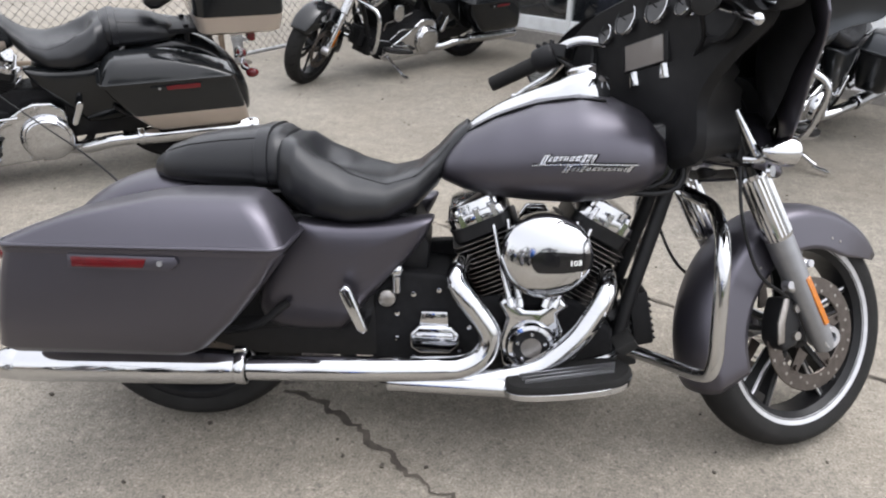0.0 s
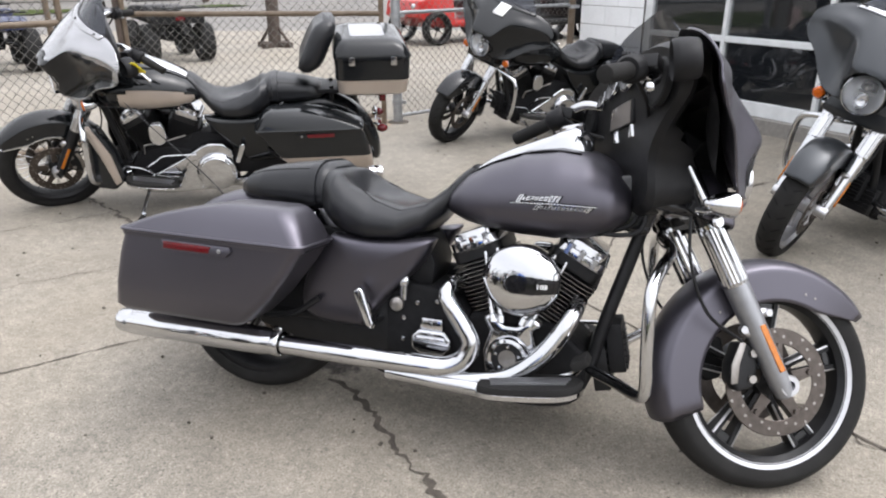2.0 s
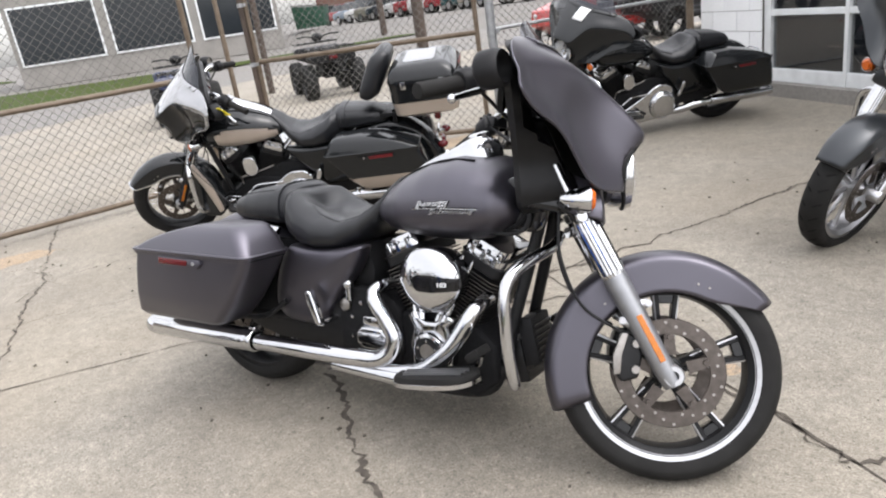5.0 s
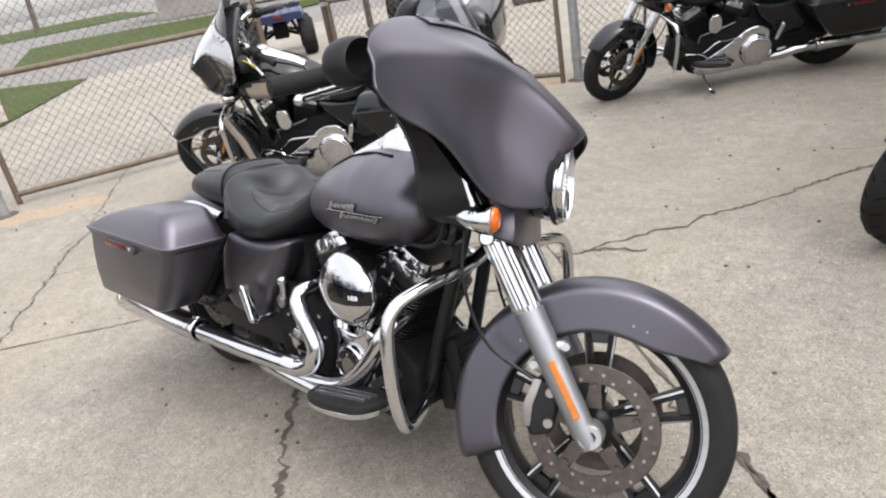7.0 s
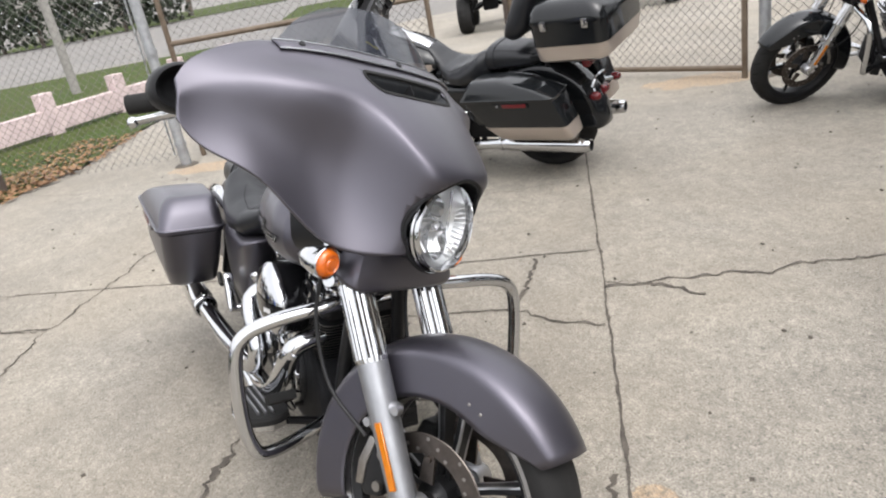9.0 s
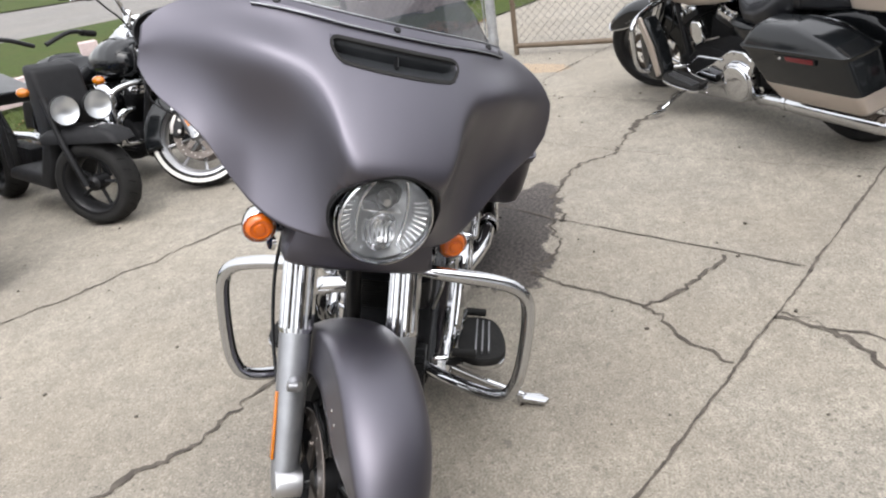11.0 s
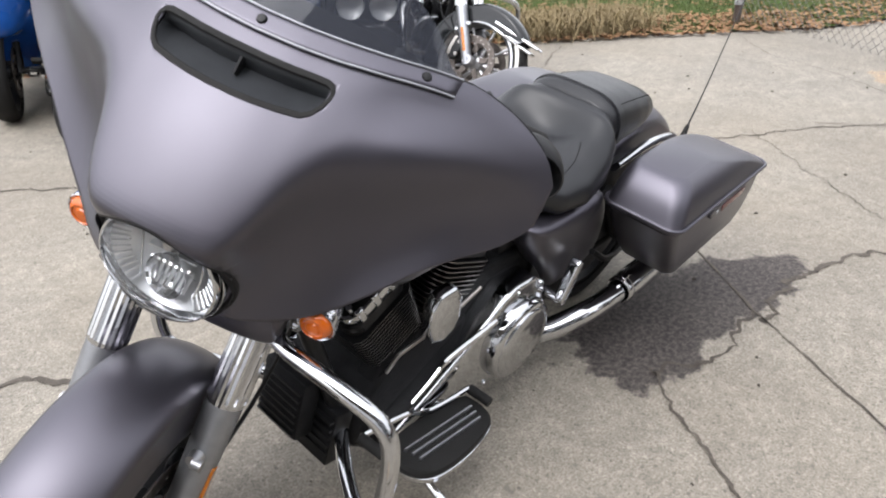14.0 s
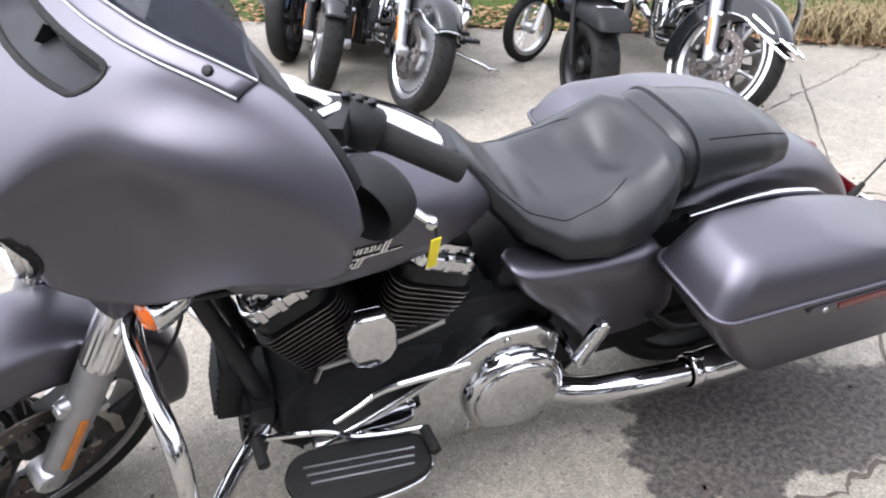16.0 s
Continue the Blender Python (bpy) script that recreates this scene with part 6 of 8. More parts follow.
        pts = [tuple(float(q) for q in p) for p in spline(oval + [oval[0]], 4)[:-1]]
        cx, cy = 0.985, 0.268
        g.rings([[tilt(cx + (x - cx) * k, cy + (y - cy) * k, h) for x, y in pts] for k, h in ((0.90, 0.0), (1.0, 0.006), (1.0, 0.016), (0.96, 0.023))])
        fb = g.make("footboard", RUBBER, root, "black rubber footboard with bright strips", angle=40)
        g = Geo()
        g.rings([[tilt(cx + (x - cx) * k, cy + (y - cy) * k, h) for x, y in pts] for k, h in ((0.95, -0.012), (1.015, -0.010), (1.02, 0.004), (0.98, 0.006))])
        g.make("footboard_edge", CHROME, fb, "chrome footboard edge", angle=40)
        for j in range(3):
            g = Geo()
            g.rings([[tilt(x, 0.252 + 0.018 * j + d, h) for d, h in ((-0.0022, 0.021), (0.0022, 0.021), (0.0022, 0.0305), (-0.0022, 0.0305))] for x in np.linspace(0.872 + 0.006 * j, 1.10 - 0.004 * j, 12)])
            g.make("footboard_strip", ALU, fb)
        g = Geo()
        g.tube([(0.92, s * 0.12, 0.19), (0.93, s * 0.22, 0.215)], 0.012, 8, 1)
        g.make("footboard_bracket", SATIN, fb)
        g = Geo()
        g.tube([(1.06, s * 0.12, 0.20), (1.06, s * 0.22, 0.232)], 0.012, 8, 1)
        g.make("footboard_bracket", SATIN, fb)
        if guard:
            g = Geo()
            g.tube([(1.30, s * 0.03, 0.665), (1.325, s * 0.14, 0.652), (1.305, s * 0.27, 0.630), (1.288, s * 0.340, 0.600), (1.284, s * 0.366, 0.545), (1.290, s * 0.366, 0.42), (1.296, s * 0.352, 0.335), (1.285, s * 0.315, 0.292), (1.22, s * 0.20, 0.275), (1.13, s * 0.08, 0.265)], 0.0165, 18, 7)
            g.make("engine_guard", CHROME, root, "chrome engine guard bar", angle=60)
        # frame down tubes
        g = Geo()
        g.tube([(1.265, s * 0.045, 0.80), (1.235, s * 0.055, 0.66), (1.165, s * 0.075, 0.40), (1.125, s * 0.085, 0.24), (1.05, s * 0.10, 0.155), (0.75, s * 0.11, 0.15), (0.48, s * 0.11, 0.18), (0.40, s * 0.11, 0.30)], 0.019, 12, 5)
        g.make("frame_tube", SATIN, root, "black frame tube")
        # throttle and brake wiring at the neck
        for j in range(3):
            g = Geo()
            g.tube([(1.24, s * (0.07 + 0.02 * j), 0.86), (1.20 + 0.02 * j, s * (0.10 + 0.02 * j), 0.74 - 0.02 * j), (1.15 - 0.03 * j, s * (0.10 + 0.015 * j), 0.68), (1.05, s * 0.07, 0.66)], 0.007, 7, 5)
            g.make("cable", SATIN, root)
        g = Geo()
        g.prism([(1.13, 0.70), (1.26, 0.68), (1.29, 0.78), (1.24, 0.86), (1.16, 0.84)], s * 0.05, s * 0.12)
        g.make("neck_cover", BLACK, root, bevel=0.02, seg=3)
    # controls on both sides
    g = Geo()
    g.tube([(1.17, 0.19, 0.335), (1.06, 0.20, 0.318), (1.02, 0.203, 0.300), (0.985, 0.205, 0.276), (0.92, 0.21, 0.264), (0.84, 0.215, 0.258)], 0.0068, 8, 4)
    sh = g.make("shift_lever", CHROME, root, "chrome heel-and-toe shift lever")
    for p in ((0.838, 0.215, 0.255), (1.175, 0.19, 0.335)):
        g = Geo()
        g.tube([p, (p[0] - 0.006, p[1] + 0.062, p[2] - 0.004)], 0.0125, 12, 1)
        g.make("shift_peg", RUBBER, sh, bevel=0.003)
    g = Geo()
    g.tube([(1.02, 0.19, 0.320), (0.965, 0.192, 0.355), (0.916, 0.192, 0.385), (0.80, 0.188, 0.386), (0.73, 0.185, 0.386)], [0.005, 0.006, 0.0075, 0.0085, 0.007], 8, 3)
    g.make("shift_rod", CHROME, sh)
    g = Geo()
    g.tube([(1.02, -0.18, 0.25), (1.10, -0.20, 0.285), (1.125, -0.22, 0.325)], 0.009, 8, 4)
    bp = g.make("brake_pedal_arm", CHROME, root)
    g = Geo()
    g.box((1.122, -0.235, 0.335), (0.050, 0.075, 0.026), (0, -35, 0))
    g.make("brake_pedal", RUBBER, bp, "black rubber brake pedal", bevel=0.006)
    g = Geo()
    g.tube([(1.02, 0.13, 0.20), (1.04, 0.27, 0.155), (1.045, 0.40, 0.112)], [0.012, 0.010, 0.012], 10, 3)
    ks = g.make("side_stand", CHROME, root, "chrome side stand resting on the ground")
    g = Geo()
    g.prism([(1.03, 0.385), (1.055, 0.385), (1.065, 0.465), (1.045, 0.48), (1.025, 0.455)], 0.096, 0.110, "z")
    g.make("stand_foot", CHROME, ks, bevel=0.004)
    # oil cooler between the down tubes
    g = Geo()
    g.box((1.205, 0, 0.33), (0.05, 0.13, 0.15), (0, -12, 0))
    oc = g.make("oil_cooler", PLASTIC, root, bevel=0.008)
    for i in range(7):
        g = Geo()
        g.box((1.233 - 0.004 * i + 0.012, 0, 0.275 + 0.018 * i), (0.006, 0.115, 0.006))
        g.make("cooler_fin", SATIN, oc)
    # rear wheel and fender
    XF[0] = Matrix.Identity(4)
    wheel(root, "rear_wheel", (0, 0, 0.318), 0.318, 0.165, style, side=(-1,), white=white, rimmat=SATIN if style == "wire" else None)
    g = Geo()

    def rf(a, w):
        half, t = 0.105, abs(w)
        y = half * math.sin(min(1, t / 0.6) * math.pi / 2)
        dr = 0.05 * (1 - math.cos(min(1, t / 0.6) * math.pi / 2)) + (0.13 * (t - 0.6) / 0.4 if t > 0.6 else 0)
        r = 0.400 + 0.012 * math.sin(a) - dr
        return (-0.01 + r * math.cos(a) * 0.97, math.copysign(y, w), 0.290 + r * math.sin(a))
    g.grid(rf, [radians(40 + 142 * i / 36) for i in range(37)], [-1 + 2 * j / 28 for j in range(29)])
    rfo = g.make("rear_fender", fender, root, "rear fender between the saddlebags", angle=50, solid=0.004)
    g = Geo()
    g.prism([(-0.385, 0.475), (-0.405, 0.46), (-0.41, 0.48), (-0.40, 0.505), (-0.38, 0.515)], -0.04, 0.04)
    g.make("tail_lamp", RED, rfo, "red tail lamp", bevel=0.01)
    if not main:
        g = Geo()
        g.tube([(-0.36, -0.09, 0.53), (-0.37, -0.06, 0.57), (-0.37, 0.06, 0.57), (-0.36, 0.09, 0.53)], 0.007, 8, 4)
        g.make("fender_tip_rail", CHROME, rfo)
    for s in (-1, 1):
        g = Geo()
        g.ball((-0.40, s * 0.15, 0.50), (0.035, 0.026, 0.026), 14, 8)
        g.make("rear_indicator", RED, rfo)
        g = Geo()
        g.tube([(-0.36, s * 0.08, 0.51), (-0.39, s * 0.13, 0.50)], 0.010, 8, 1)
        g.make("indicator_stem", CHROME, rfo)
    if main:
        g = Geo()
        g.tube([(-0.232, 0.150, 0.60), (-0.33, 0.132, 0.70), (-0.45, 0.105, 0.80), (-0.64, 0.06, 0.96)], [0.0032, 0.0024, 0.002, 0.0014], 6, 4)
        an = g.make("antenna", SATIN, root, "thin black whip antenna")
        g = Geo()
        g.tube([(-0.218, 0.153, 0.585), (-0.248, 0.147, 0.615)], [0.010, 0.006], 10, 1)
        g.make("antenna_base", RUBBER, an)
    if trunk:
        tx = -0.345
        g = Geo()
        g.rings([rounded(tx, 0, hx, hy, 0.05, z) for z, hx, hy in ((0.742, 0.180, 0.240), (0.757, 0.203, 0.263), (0.84, 0.215, 0.275))])
        tk = g.make("top_box", lowpaint or paint, root, "top box on the rear rack")
        g = Geo()
        g.rings([rounded(tx, 0, hx, hy, 0.06, z) for z, hx, hy in ((0.84, 0.218, 0.278), (0.955, 0.22, 0.28))])
        g.make("top_box_wall", BLACKPEARL, tk, angle=40)
        g = Geo()
        g.rings([rounded(tx + dx, 0, hx, hy, 0.06, z) for z, hx, hy, dx in ((0.958, 0.225, 0.285, 0), (0.978, 0.225, 0.285, 0), (1.025, 0.205, 0.265, 0.008), (1.052, 0.18, 0.24, 0.015), (1.064, 0.14, 0.20, 0.015))])
        g.make("top_box_lid", BLACKPEARL, tk, "gloss black domed lid", angle=40)
        g = Geo()
        g.rings([rounded(tx + 0.02, 0, hx, hy, 0.03, z) for z, hx, hy in ((1.060, 0.10, 0.15), (1.0665, 0.10, 0.15))])
        g.make("lid_plate", ALU, tk, "bright plate on the lid")
        for s in (-1, 1):
            for x in (tx - 0.12, tx + 0.12):
                g = Geo()
                g.box((x, s * 0.284, 0.955), (0.035, 0.014, 0.05))
                g.make("latch", CHROME, tk, bevel=0.004)
        g = Geo()
        rows = []
        for i in range(11):
            f = i / 10
            k = math.sqrt(max(0.0, 1 - (2 * f - 1) ** 4))
            z = 0.862 + 0.285 * f
            hx, hy = 0.026 + 0.046 * k, (0.215 - 0.055 * f) * (0.78 + 0.22 * k)
            row = rounded(0.0, 0, hx, hy, min(hx, hy) * 0.8, z)
            rows.append([(x + 0.005 - 0.42 * (z - 0.87) + 0.9 * (abs(y) / 0.2) ** 2 * 0.05, y, z) for x, y, z in row])
        g.rings(rows)
        g.make("passenger_backrest", LEATHER, root, "padded black wrap-around passenger backrest", angle=60)
        g = Geo()
        g.box((-0.22, 0, 0.728), (0.42, 0.22, 0.026))
        g.tube([(-0.1, 0.08, 0.66), (-0.1, 0.08, 0.755)], 0.014, 8, 1)
        g.tube([(-0.1, -0.08, 0.66), (-0.1, -0.08, 0.755)], 0.014, 8, 1)
        g.make("luggage_rack", SATIN, root, bevel=0.006)
        for y in (-0.17, 0.17):
            g = Geo()
            g.box((-0.40, y, 0.74), (0.04, 0.09, 0.10))
            g.make("brake_lamp", RED, root, "red brake lamp", bevel=0.012)
            g = Geo()
            g.tube([(-0.3, y, 0.72), (-0.39, y, 0.73)], 0.015, 8, 1)
            g.make("lamp_stem", CHROME, root)
    # ---- everything that steers ----
    u = Vector((-math.sin(RAKE), 0, math.cos(RAKE)))
    XF[0] = Matrix.Translation(NECK) @ Matrix.Rotation(radians(steer), 4, u) @ Matrix.Translation(-NECK)
    fc = (1.608, 0, 0.290)
    wheel(root, "front_wheel", fc, 0.312, 0.125, style, white=white, rimmat=SATIN if style == "wire" else None, tread=0 if style == "split" else 26)
    front_fender(root, fender, fc, trim)
    fork = forkmat or CHROME
    for s in (-1, 1):
        y = s * 0.118
        top, low = Vector((1.195, y, 1.0)), Vector((1.605, y, 0.272))
        d = (low - top).normalized()
        at = lambda z: top + d * ((z - top.z) / d.z)
        g = Geo()
        g.tube([at(0.90), at(0.70)], [0.034, 0.034], 20, 1)
        leg = g.make("fork_cover", BLACK if has_fairing else fork, root, "upper fork cover")
        g = Geo()
        g.tube([at(0.71), at(0.700), at(0.699), at(0.56), at(0.55)], [0.0375, 0.0375, 0.036, 0.036, 0.033], 44, 1)
        for i, p in enumerate(g.v):
            if i // 44 in (2, 3) and i % 2:
                mid = top + d * (p - top).dot(d)
                p += (mid - p) * 0.05
        g.make("fork_tube", CHROME, leg, "fluted chrome fork cover", angle=8)
        g = Geo()
        g.tube([at(0.555), at(0.552), at(0.50), at(0.40), at(0.30), at(0.262)], [0.028, 0.0335, 0.033, 0.0305, 0.029, 0.024], 22, 1)
        sl = g.make("fork_slider", FORKALU if not forkmat else forkmat, leg, "bare aluminium fork slider", angle=40)
        g = Geo()
        ax = Vector((1.608, y, 0.290))
        g.lathe([(0.030, -0.03), (0.030, 0.018), (0.026, 0.024), (0.014, 0.024), (0.012, 0.010), (0.0, 0.010)], ax, (0, s, 0), 24)
        g.make("axle_cap", ALU, sl)
        g = Geo()
        g.lathe([(0.012, 0.011), (0.011, 0.018), (0, 0.018)], ax, (0, s, 0), 6)
        g.make("axle_nut", SATIN, sl)
        g = Geo()
        p, q = at(0.445), at(0.325)
        o = Vector((0.004, s * 0.0275, 0.004))
        t = Vector((d.z, 0, -d.x)) * -0.0082
        g.rings([[p + o + t, p + o - t, q + o - t, q + o + t], [p + o + t + Vector((0, s * 0.006, 0)), p + o - t + Vector((0, s * 0.006, 0)), q + o - t + Vector((0, s * 0.006, 0)), q + o + t + Vector((0, s * 0.006, 0))]])
        g.make("fork_reflector", AMBER, sl, "amber reflector on the fork leg", bevel=0.0015, seg=1)
        # caliper
        g = Geo()
        g.prism([(1.455, 0.335), (1.475, 0.395), (1.515, 0.395), (1.530, 0.34), (1.520, 0.275), (1.475, 0.262), (1.455, 0.29)], s * 0.055, s * 0.115)
        ca = g.make("brake_caliper", SATIN, root, "black brake caliper", bevel=0.010, seg=3)
        g = Geo()
        g.prism([(1.453, 0.282), (1.451, 0.335), (1.472, 0.398), (1.490, 0.396), (1.474, 0.335), (1.472, 0.286)], s * 0.112, s * 0.118)
        g.make("caliper_badge", STEEL, ca, "grey curved edge plate", bevel=0.003)
        for pz in (0.30, 0.37):
            g = Geo()
            g.lathe([(0, 0.010), (0.011, 0.010), (0.012, 0)], (1.512, s * 0.112, pz), (0, s, 0), 12)
            g.make("caliper_bolt", STEEL, ca)
        g = Geo()
        for za in (0.42, 0.47):
            b0 = at(za)
            g.tube([b0 + Vector((-0.01, 0, 0)), b0 + Vector((0.045 if za > 0.45 else -0.05, 0, 0.012))], [0.018, 0.013], 12, 1)
            g.lathe([(0, 0.006), (0.010, 0.006), (0.010, -0.012)], b0 + Vector((0.045 if za > 0.45 else -0.05, s * 0.012, 0.012)), (0, s, 0), 10)
        g.make("fender_lug", ALU, sl)
        g = Geo()
        g.tube([at(0.72) + Vector((-0.06, s * 0.03, 0)), (1.30, s * 0.15, 0.60), (1.36, s * 0.14, 0.47), (1.47, s * 0.13, 0.40)], 0.0045, 6, 6)
        g.make("brake_hose", SATIN, root, "black brake hose")
        # indicators
        g = Geo()
        c = Vector((1.352, s * 0.214, 0.750))
        g.lathe([(0, -0.062), (0.010, -0.058), (0.024, -0.035), (0.032, -0.005), (0.0345, 0.012), (0.0345, 0.021), (0.0325, 0.023), (0.030, 0.021), (0.0295, 0.016), (0.0, 0.016)], c, (1, 0, 0.0), 24)
        ind = g.make("indicator", CHROME, root, "chrome bullet indicator", angle=40)
        g = Geo()
        g.lathe([(0.0292, 0.0165), (0.0288, 0.024), (0.023, 0.032), (0.019, 0.0335), (0.0175, 0.031), (0.012, 0.031), (0.010, 0.034), (0, 0.035)], c, (1, 0, 0), 24)
        g.make("indicator_lens", DEEPAMBER, ind, "amber lens")
        g = Geo()
        g.tube([c + Vector((-0.02, -s * 0.02, 0)), (1.33, s * 0.17, 0.735), (1.31, s * 0.13, 0.74)], [0.013, 0.012, 0.012], 10, 3)
        g.tube([(1.335, s * 0.165, 0.735), (1.28, s * 0.15, 0.85)], [0.013, 0.010], 10, 1)
        g.lathe([(0, 0.008), (0.014, 0.008), (0.017, 0)], (1.352, s * 0.178, 0.708), (0.3, s, 0), 14)
        g.make("indicator_stem", CHROME, ind)
        # handlebar
        g = Geo()
        g.tube([(1.165, s * 0.02, 1.000), (1.165, s * 0.09, 1.010), (1.150, s * 0.17, 1.060), (1.100, s * 0.235, 1.075), (1.045, s * 0.299, 1.041), (0.984, s * 0.366, 1.009)], 0.0135, 14, 6)
        hb = g.make("handlebar", CHROME, root, "chrome handlebar", angle=60)
        g = Geo()
        g.tube([(1.030, s * 0.315, 1.032), (0.938, s * 0.417, 0.986)], [0.0215, 0.0205], 18, 1)
        g.make("grip", RUBBER, hb, "black rubber grip", bevel=0.004)
        g = Geo()
        g.lathe([(0.0, -0.030), (0.028, -0.030), (0.034, -0.024), (0.035, 0.0), (0.034, 0.022), (0.028, 0.030), (0.0, 0.030)], (1.046, s * 0.300, 1.042), (-0.092, s * 0.102, -0.046), 24)
        sw = g.make("switch_housing", PLASTIC, hb, "black switch housing", angle=50)
        g = Geo()
        for j in range(3):
            g.box((1.026 + 0.014 * j, s * (0.300 - 0.012 * j), 1.074 + 0.004 * j), (0.012, 0.012, 0.010), (0, 22, s * -48))
        g.make("switch_button", SATIN, sw, bevel=0.002)
        g = Geo()
        g.box((1.085, s * 0.285, 1.058), (0.055, 0.075, 0.036), (0, 12, s * -50))
        rs = g.make("brake_reservoir", SATIN, hb, "master cylinder reservoir", bevel=0.008)
        g = Geo()
        g.prism([(1.068, s * 0.276), (1.104, s * 0.276), (1.104, s * 0.290), (1.068, s * 0.290)], 1.0765, 1.0785, "z")
        g.make("reservoir_plate", ALU, rs)
        g = Geo()
        g.tube([(1.100, s * 0.290, 1.036), (1.090, s * 0.345, 1.008), (1.055, s * 0.40, 0.982), (1.030, s * 0.448, 0.960)], [0.014, 0.013, 0.011, 0.010], 12, 4, flat=0.7)
        g.ball((1.029, s * 0.450, 0.959), 0.0115, 12, 8)
        g.make("lever", CHROME, hb, "bright hand lever")
        g = Geo()
        g.tube([(1.06, s * 0.27, 1.04), (1.12, s * 0.22, 0.99), (1.17, s * 0.13, 0.95), (1.22, s * 0.08, 0.87)], 0.0055, 7, 5)
        g.make("control_cable", SATIN, hb)
        g = Geo()
        g.tube([(1.165, s * 0.055, 0.93), (1.165, s * 0.055, 1.015)], 0.020, 14, 1)
        g.box((1.165, s * 0.055, 1.015), (0.044, 0.03, 0.03))
        g.make("riser", CHROME, hb, bevel=0.004)
    g = Geo()
    g.box((1.255, 0, 0.895), (0.09, 0.28, 0.035), (0, 28, 0))
    g.box((1.335, 0, 0.735), (0.09, 0.29, 0.04), (0, 28, 0))
    g.tube([(1.24, 0, 0.92), (1.345, 0, 0.71)], 0.032, 12, 1)
    g.make("triple_clamp", SATIN, root, bevel=0.008)
    if has_fairing:
        g = Geo()
        g.prism([(1.19, 0.735), (1.325, 0.715), (1.30, 0.86), (1.26, 0.99), (1.17, 0.99), (1.165, 0.86)], -0.135, 0.135)
        g.make("fork_shroud", BLACK, root, "gloss black shroud between fork and fairing", bevel=0.02, seg=3)
    if has_fairing:
        fairing(root, fairpaint or paint, screen, tall, vent=main, mask=mask, strip=strip)
    else:
        c = Vector((1.40, 0, 0.90))
        g = Geo()
        g.lathe([(0, -0.13), (0.05, -0.115), (0.085, -0.06), (0.096, 0.0), (0.099, 0.012), (0.092, 0.018), (0.088, 0.008)], c, (1, 0, 0), 32)
        hl = g.make("headlamp", CHROME, root, "chrome headlamp shell", angle=50)
        g = Geo()
        g.lathe([(0.089, 0.008), (0.06, -0.03), (0.0, -0.045)], c, (1, 0, 0), 28)
        g.make("reflector", REFLECT, hl)
        g = Geo()
        g.lathe([(0.09, 0.012), (0.05, 0.028), (0, 0.033)], c, (1, 0, 0), 28)
        g.make("lens", CLEARLENS, hl)
        g = Geo()
        g.box((1.33, 0, 0.88), (0.1, 0.20, 0.06))
        g.make("lamp_bracket", CHROME, root, bevel=0.01)
        if flyscreen:
            g = Geo()
            g.grid(lambda y, z: (1.40 - 0.45 * (z - 0.98) - 2.2 * y * y, y, z), [-0.14 + 0.28 * i / 14 for i in range(15)], [1.0 + 0.19 * j / 8 for j in range(9)], lambda y, z: abs(y) < 0.145 - 0.45 * max(0.0, z - 1.04))
            fs = g.make("flyscreen", PLASTIC, root, "small black flyscreen over the headlamp", angle=60, solid=0.004)
            g = Geo()
            g.grid(lambda y, z: (1.406 - 0.45 * (z - 0.98) - 2.2 * y * y, y, z), [-0.04 + 0.08 * i / 4 for i in range(5)], [1.08 + 0.06 * j / 3 for j in range(4)])
            g.make("price_sticker", PAPER, fs, "white price sticker", solid=0.002)
    if sticker:
        g = Geo()
        g.prism([(1.72, -0.045), (1.80, -0.045), (1.80, 0.045), (1.72, 0.045)], 0, 0.002, "z")
        for p in g.v:
            p.z = 0.290 + math.sqrt(max(0.0, 0.347 ** 2 - (p.x - 1.608) ** 2)) + p.z - 0.02 * abs(p.y) / 0.045
        g.make("fender_sticker", PAPER, root, "white price sticker on the fender")
        if has_fairing and style == "black":
            g = Geo()
            g.grid(lambda y, v: Vector(fairing_point(y, v)) + Vector((0.005, 0, 0.006)), [-0.02 + 0.02 * i for i in range(6)], [0.03, 0.09, 0.15, 0.21])
            g.make("fairing_sticker", PAPER, root, "white price sticker on the fairing", solid=0.002)
    if white:
        for drop in (0.0, 0.035):
            g = Geo()
            g.tube([(1.66 + 0.02, s * 0.094, 0.535 - drop) if abs(s) == 1 else (1.935 - drop, s * 0.06, 0.475 - drop) for s in (-1, -0.6, 0, 0.6, 1)], 0.009, 8, 5)
            g.make("fender_bumper", CHROME, root, "chrome bumper rail round the fender tip")
    if main:
        g = Geo()
        g.tube([(1.029, 0.460, 0.962), (1.027, 0.464, 0.940)], 0.0012, 5, 1)
        g.make("key_string", SEAM, root)
        g = Geo()
        g.box((1.027, 0.466, 0.903), (0.003, 0.017, 0.075), (4, 3, 75))
        g.make("key_tag", YELLOW, root, "yellow paper key tag", bevel=0.001, seg=1)
    XF[0] = Matrix.Identity(4)
    return root


def parked(x, y, yaw, lean):
    return Matrix.Translation((x, y, 0)) @ Matrix.Rotation(radians(yaw), 4, "Z") @ Matrix.Rotation(radians(-lean), 4, "X")


motorcycle("touring_motorcycle", "matte charcoal touring motorcycle with batwing fairing, on its side stand", parked(0, -0.01, 4.2, 11), number=True, main=True)

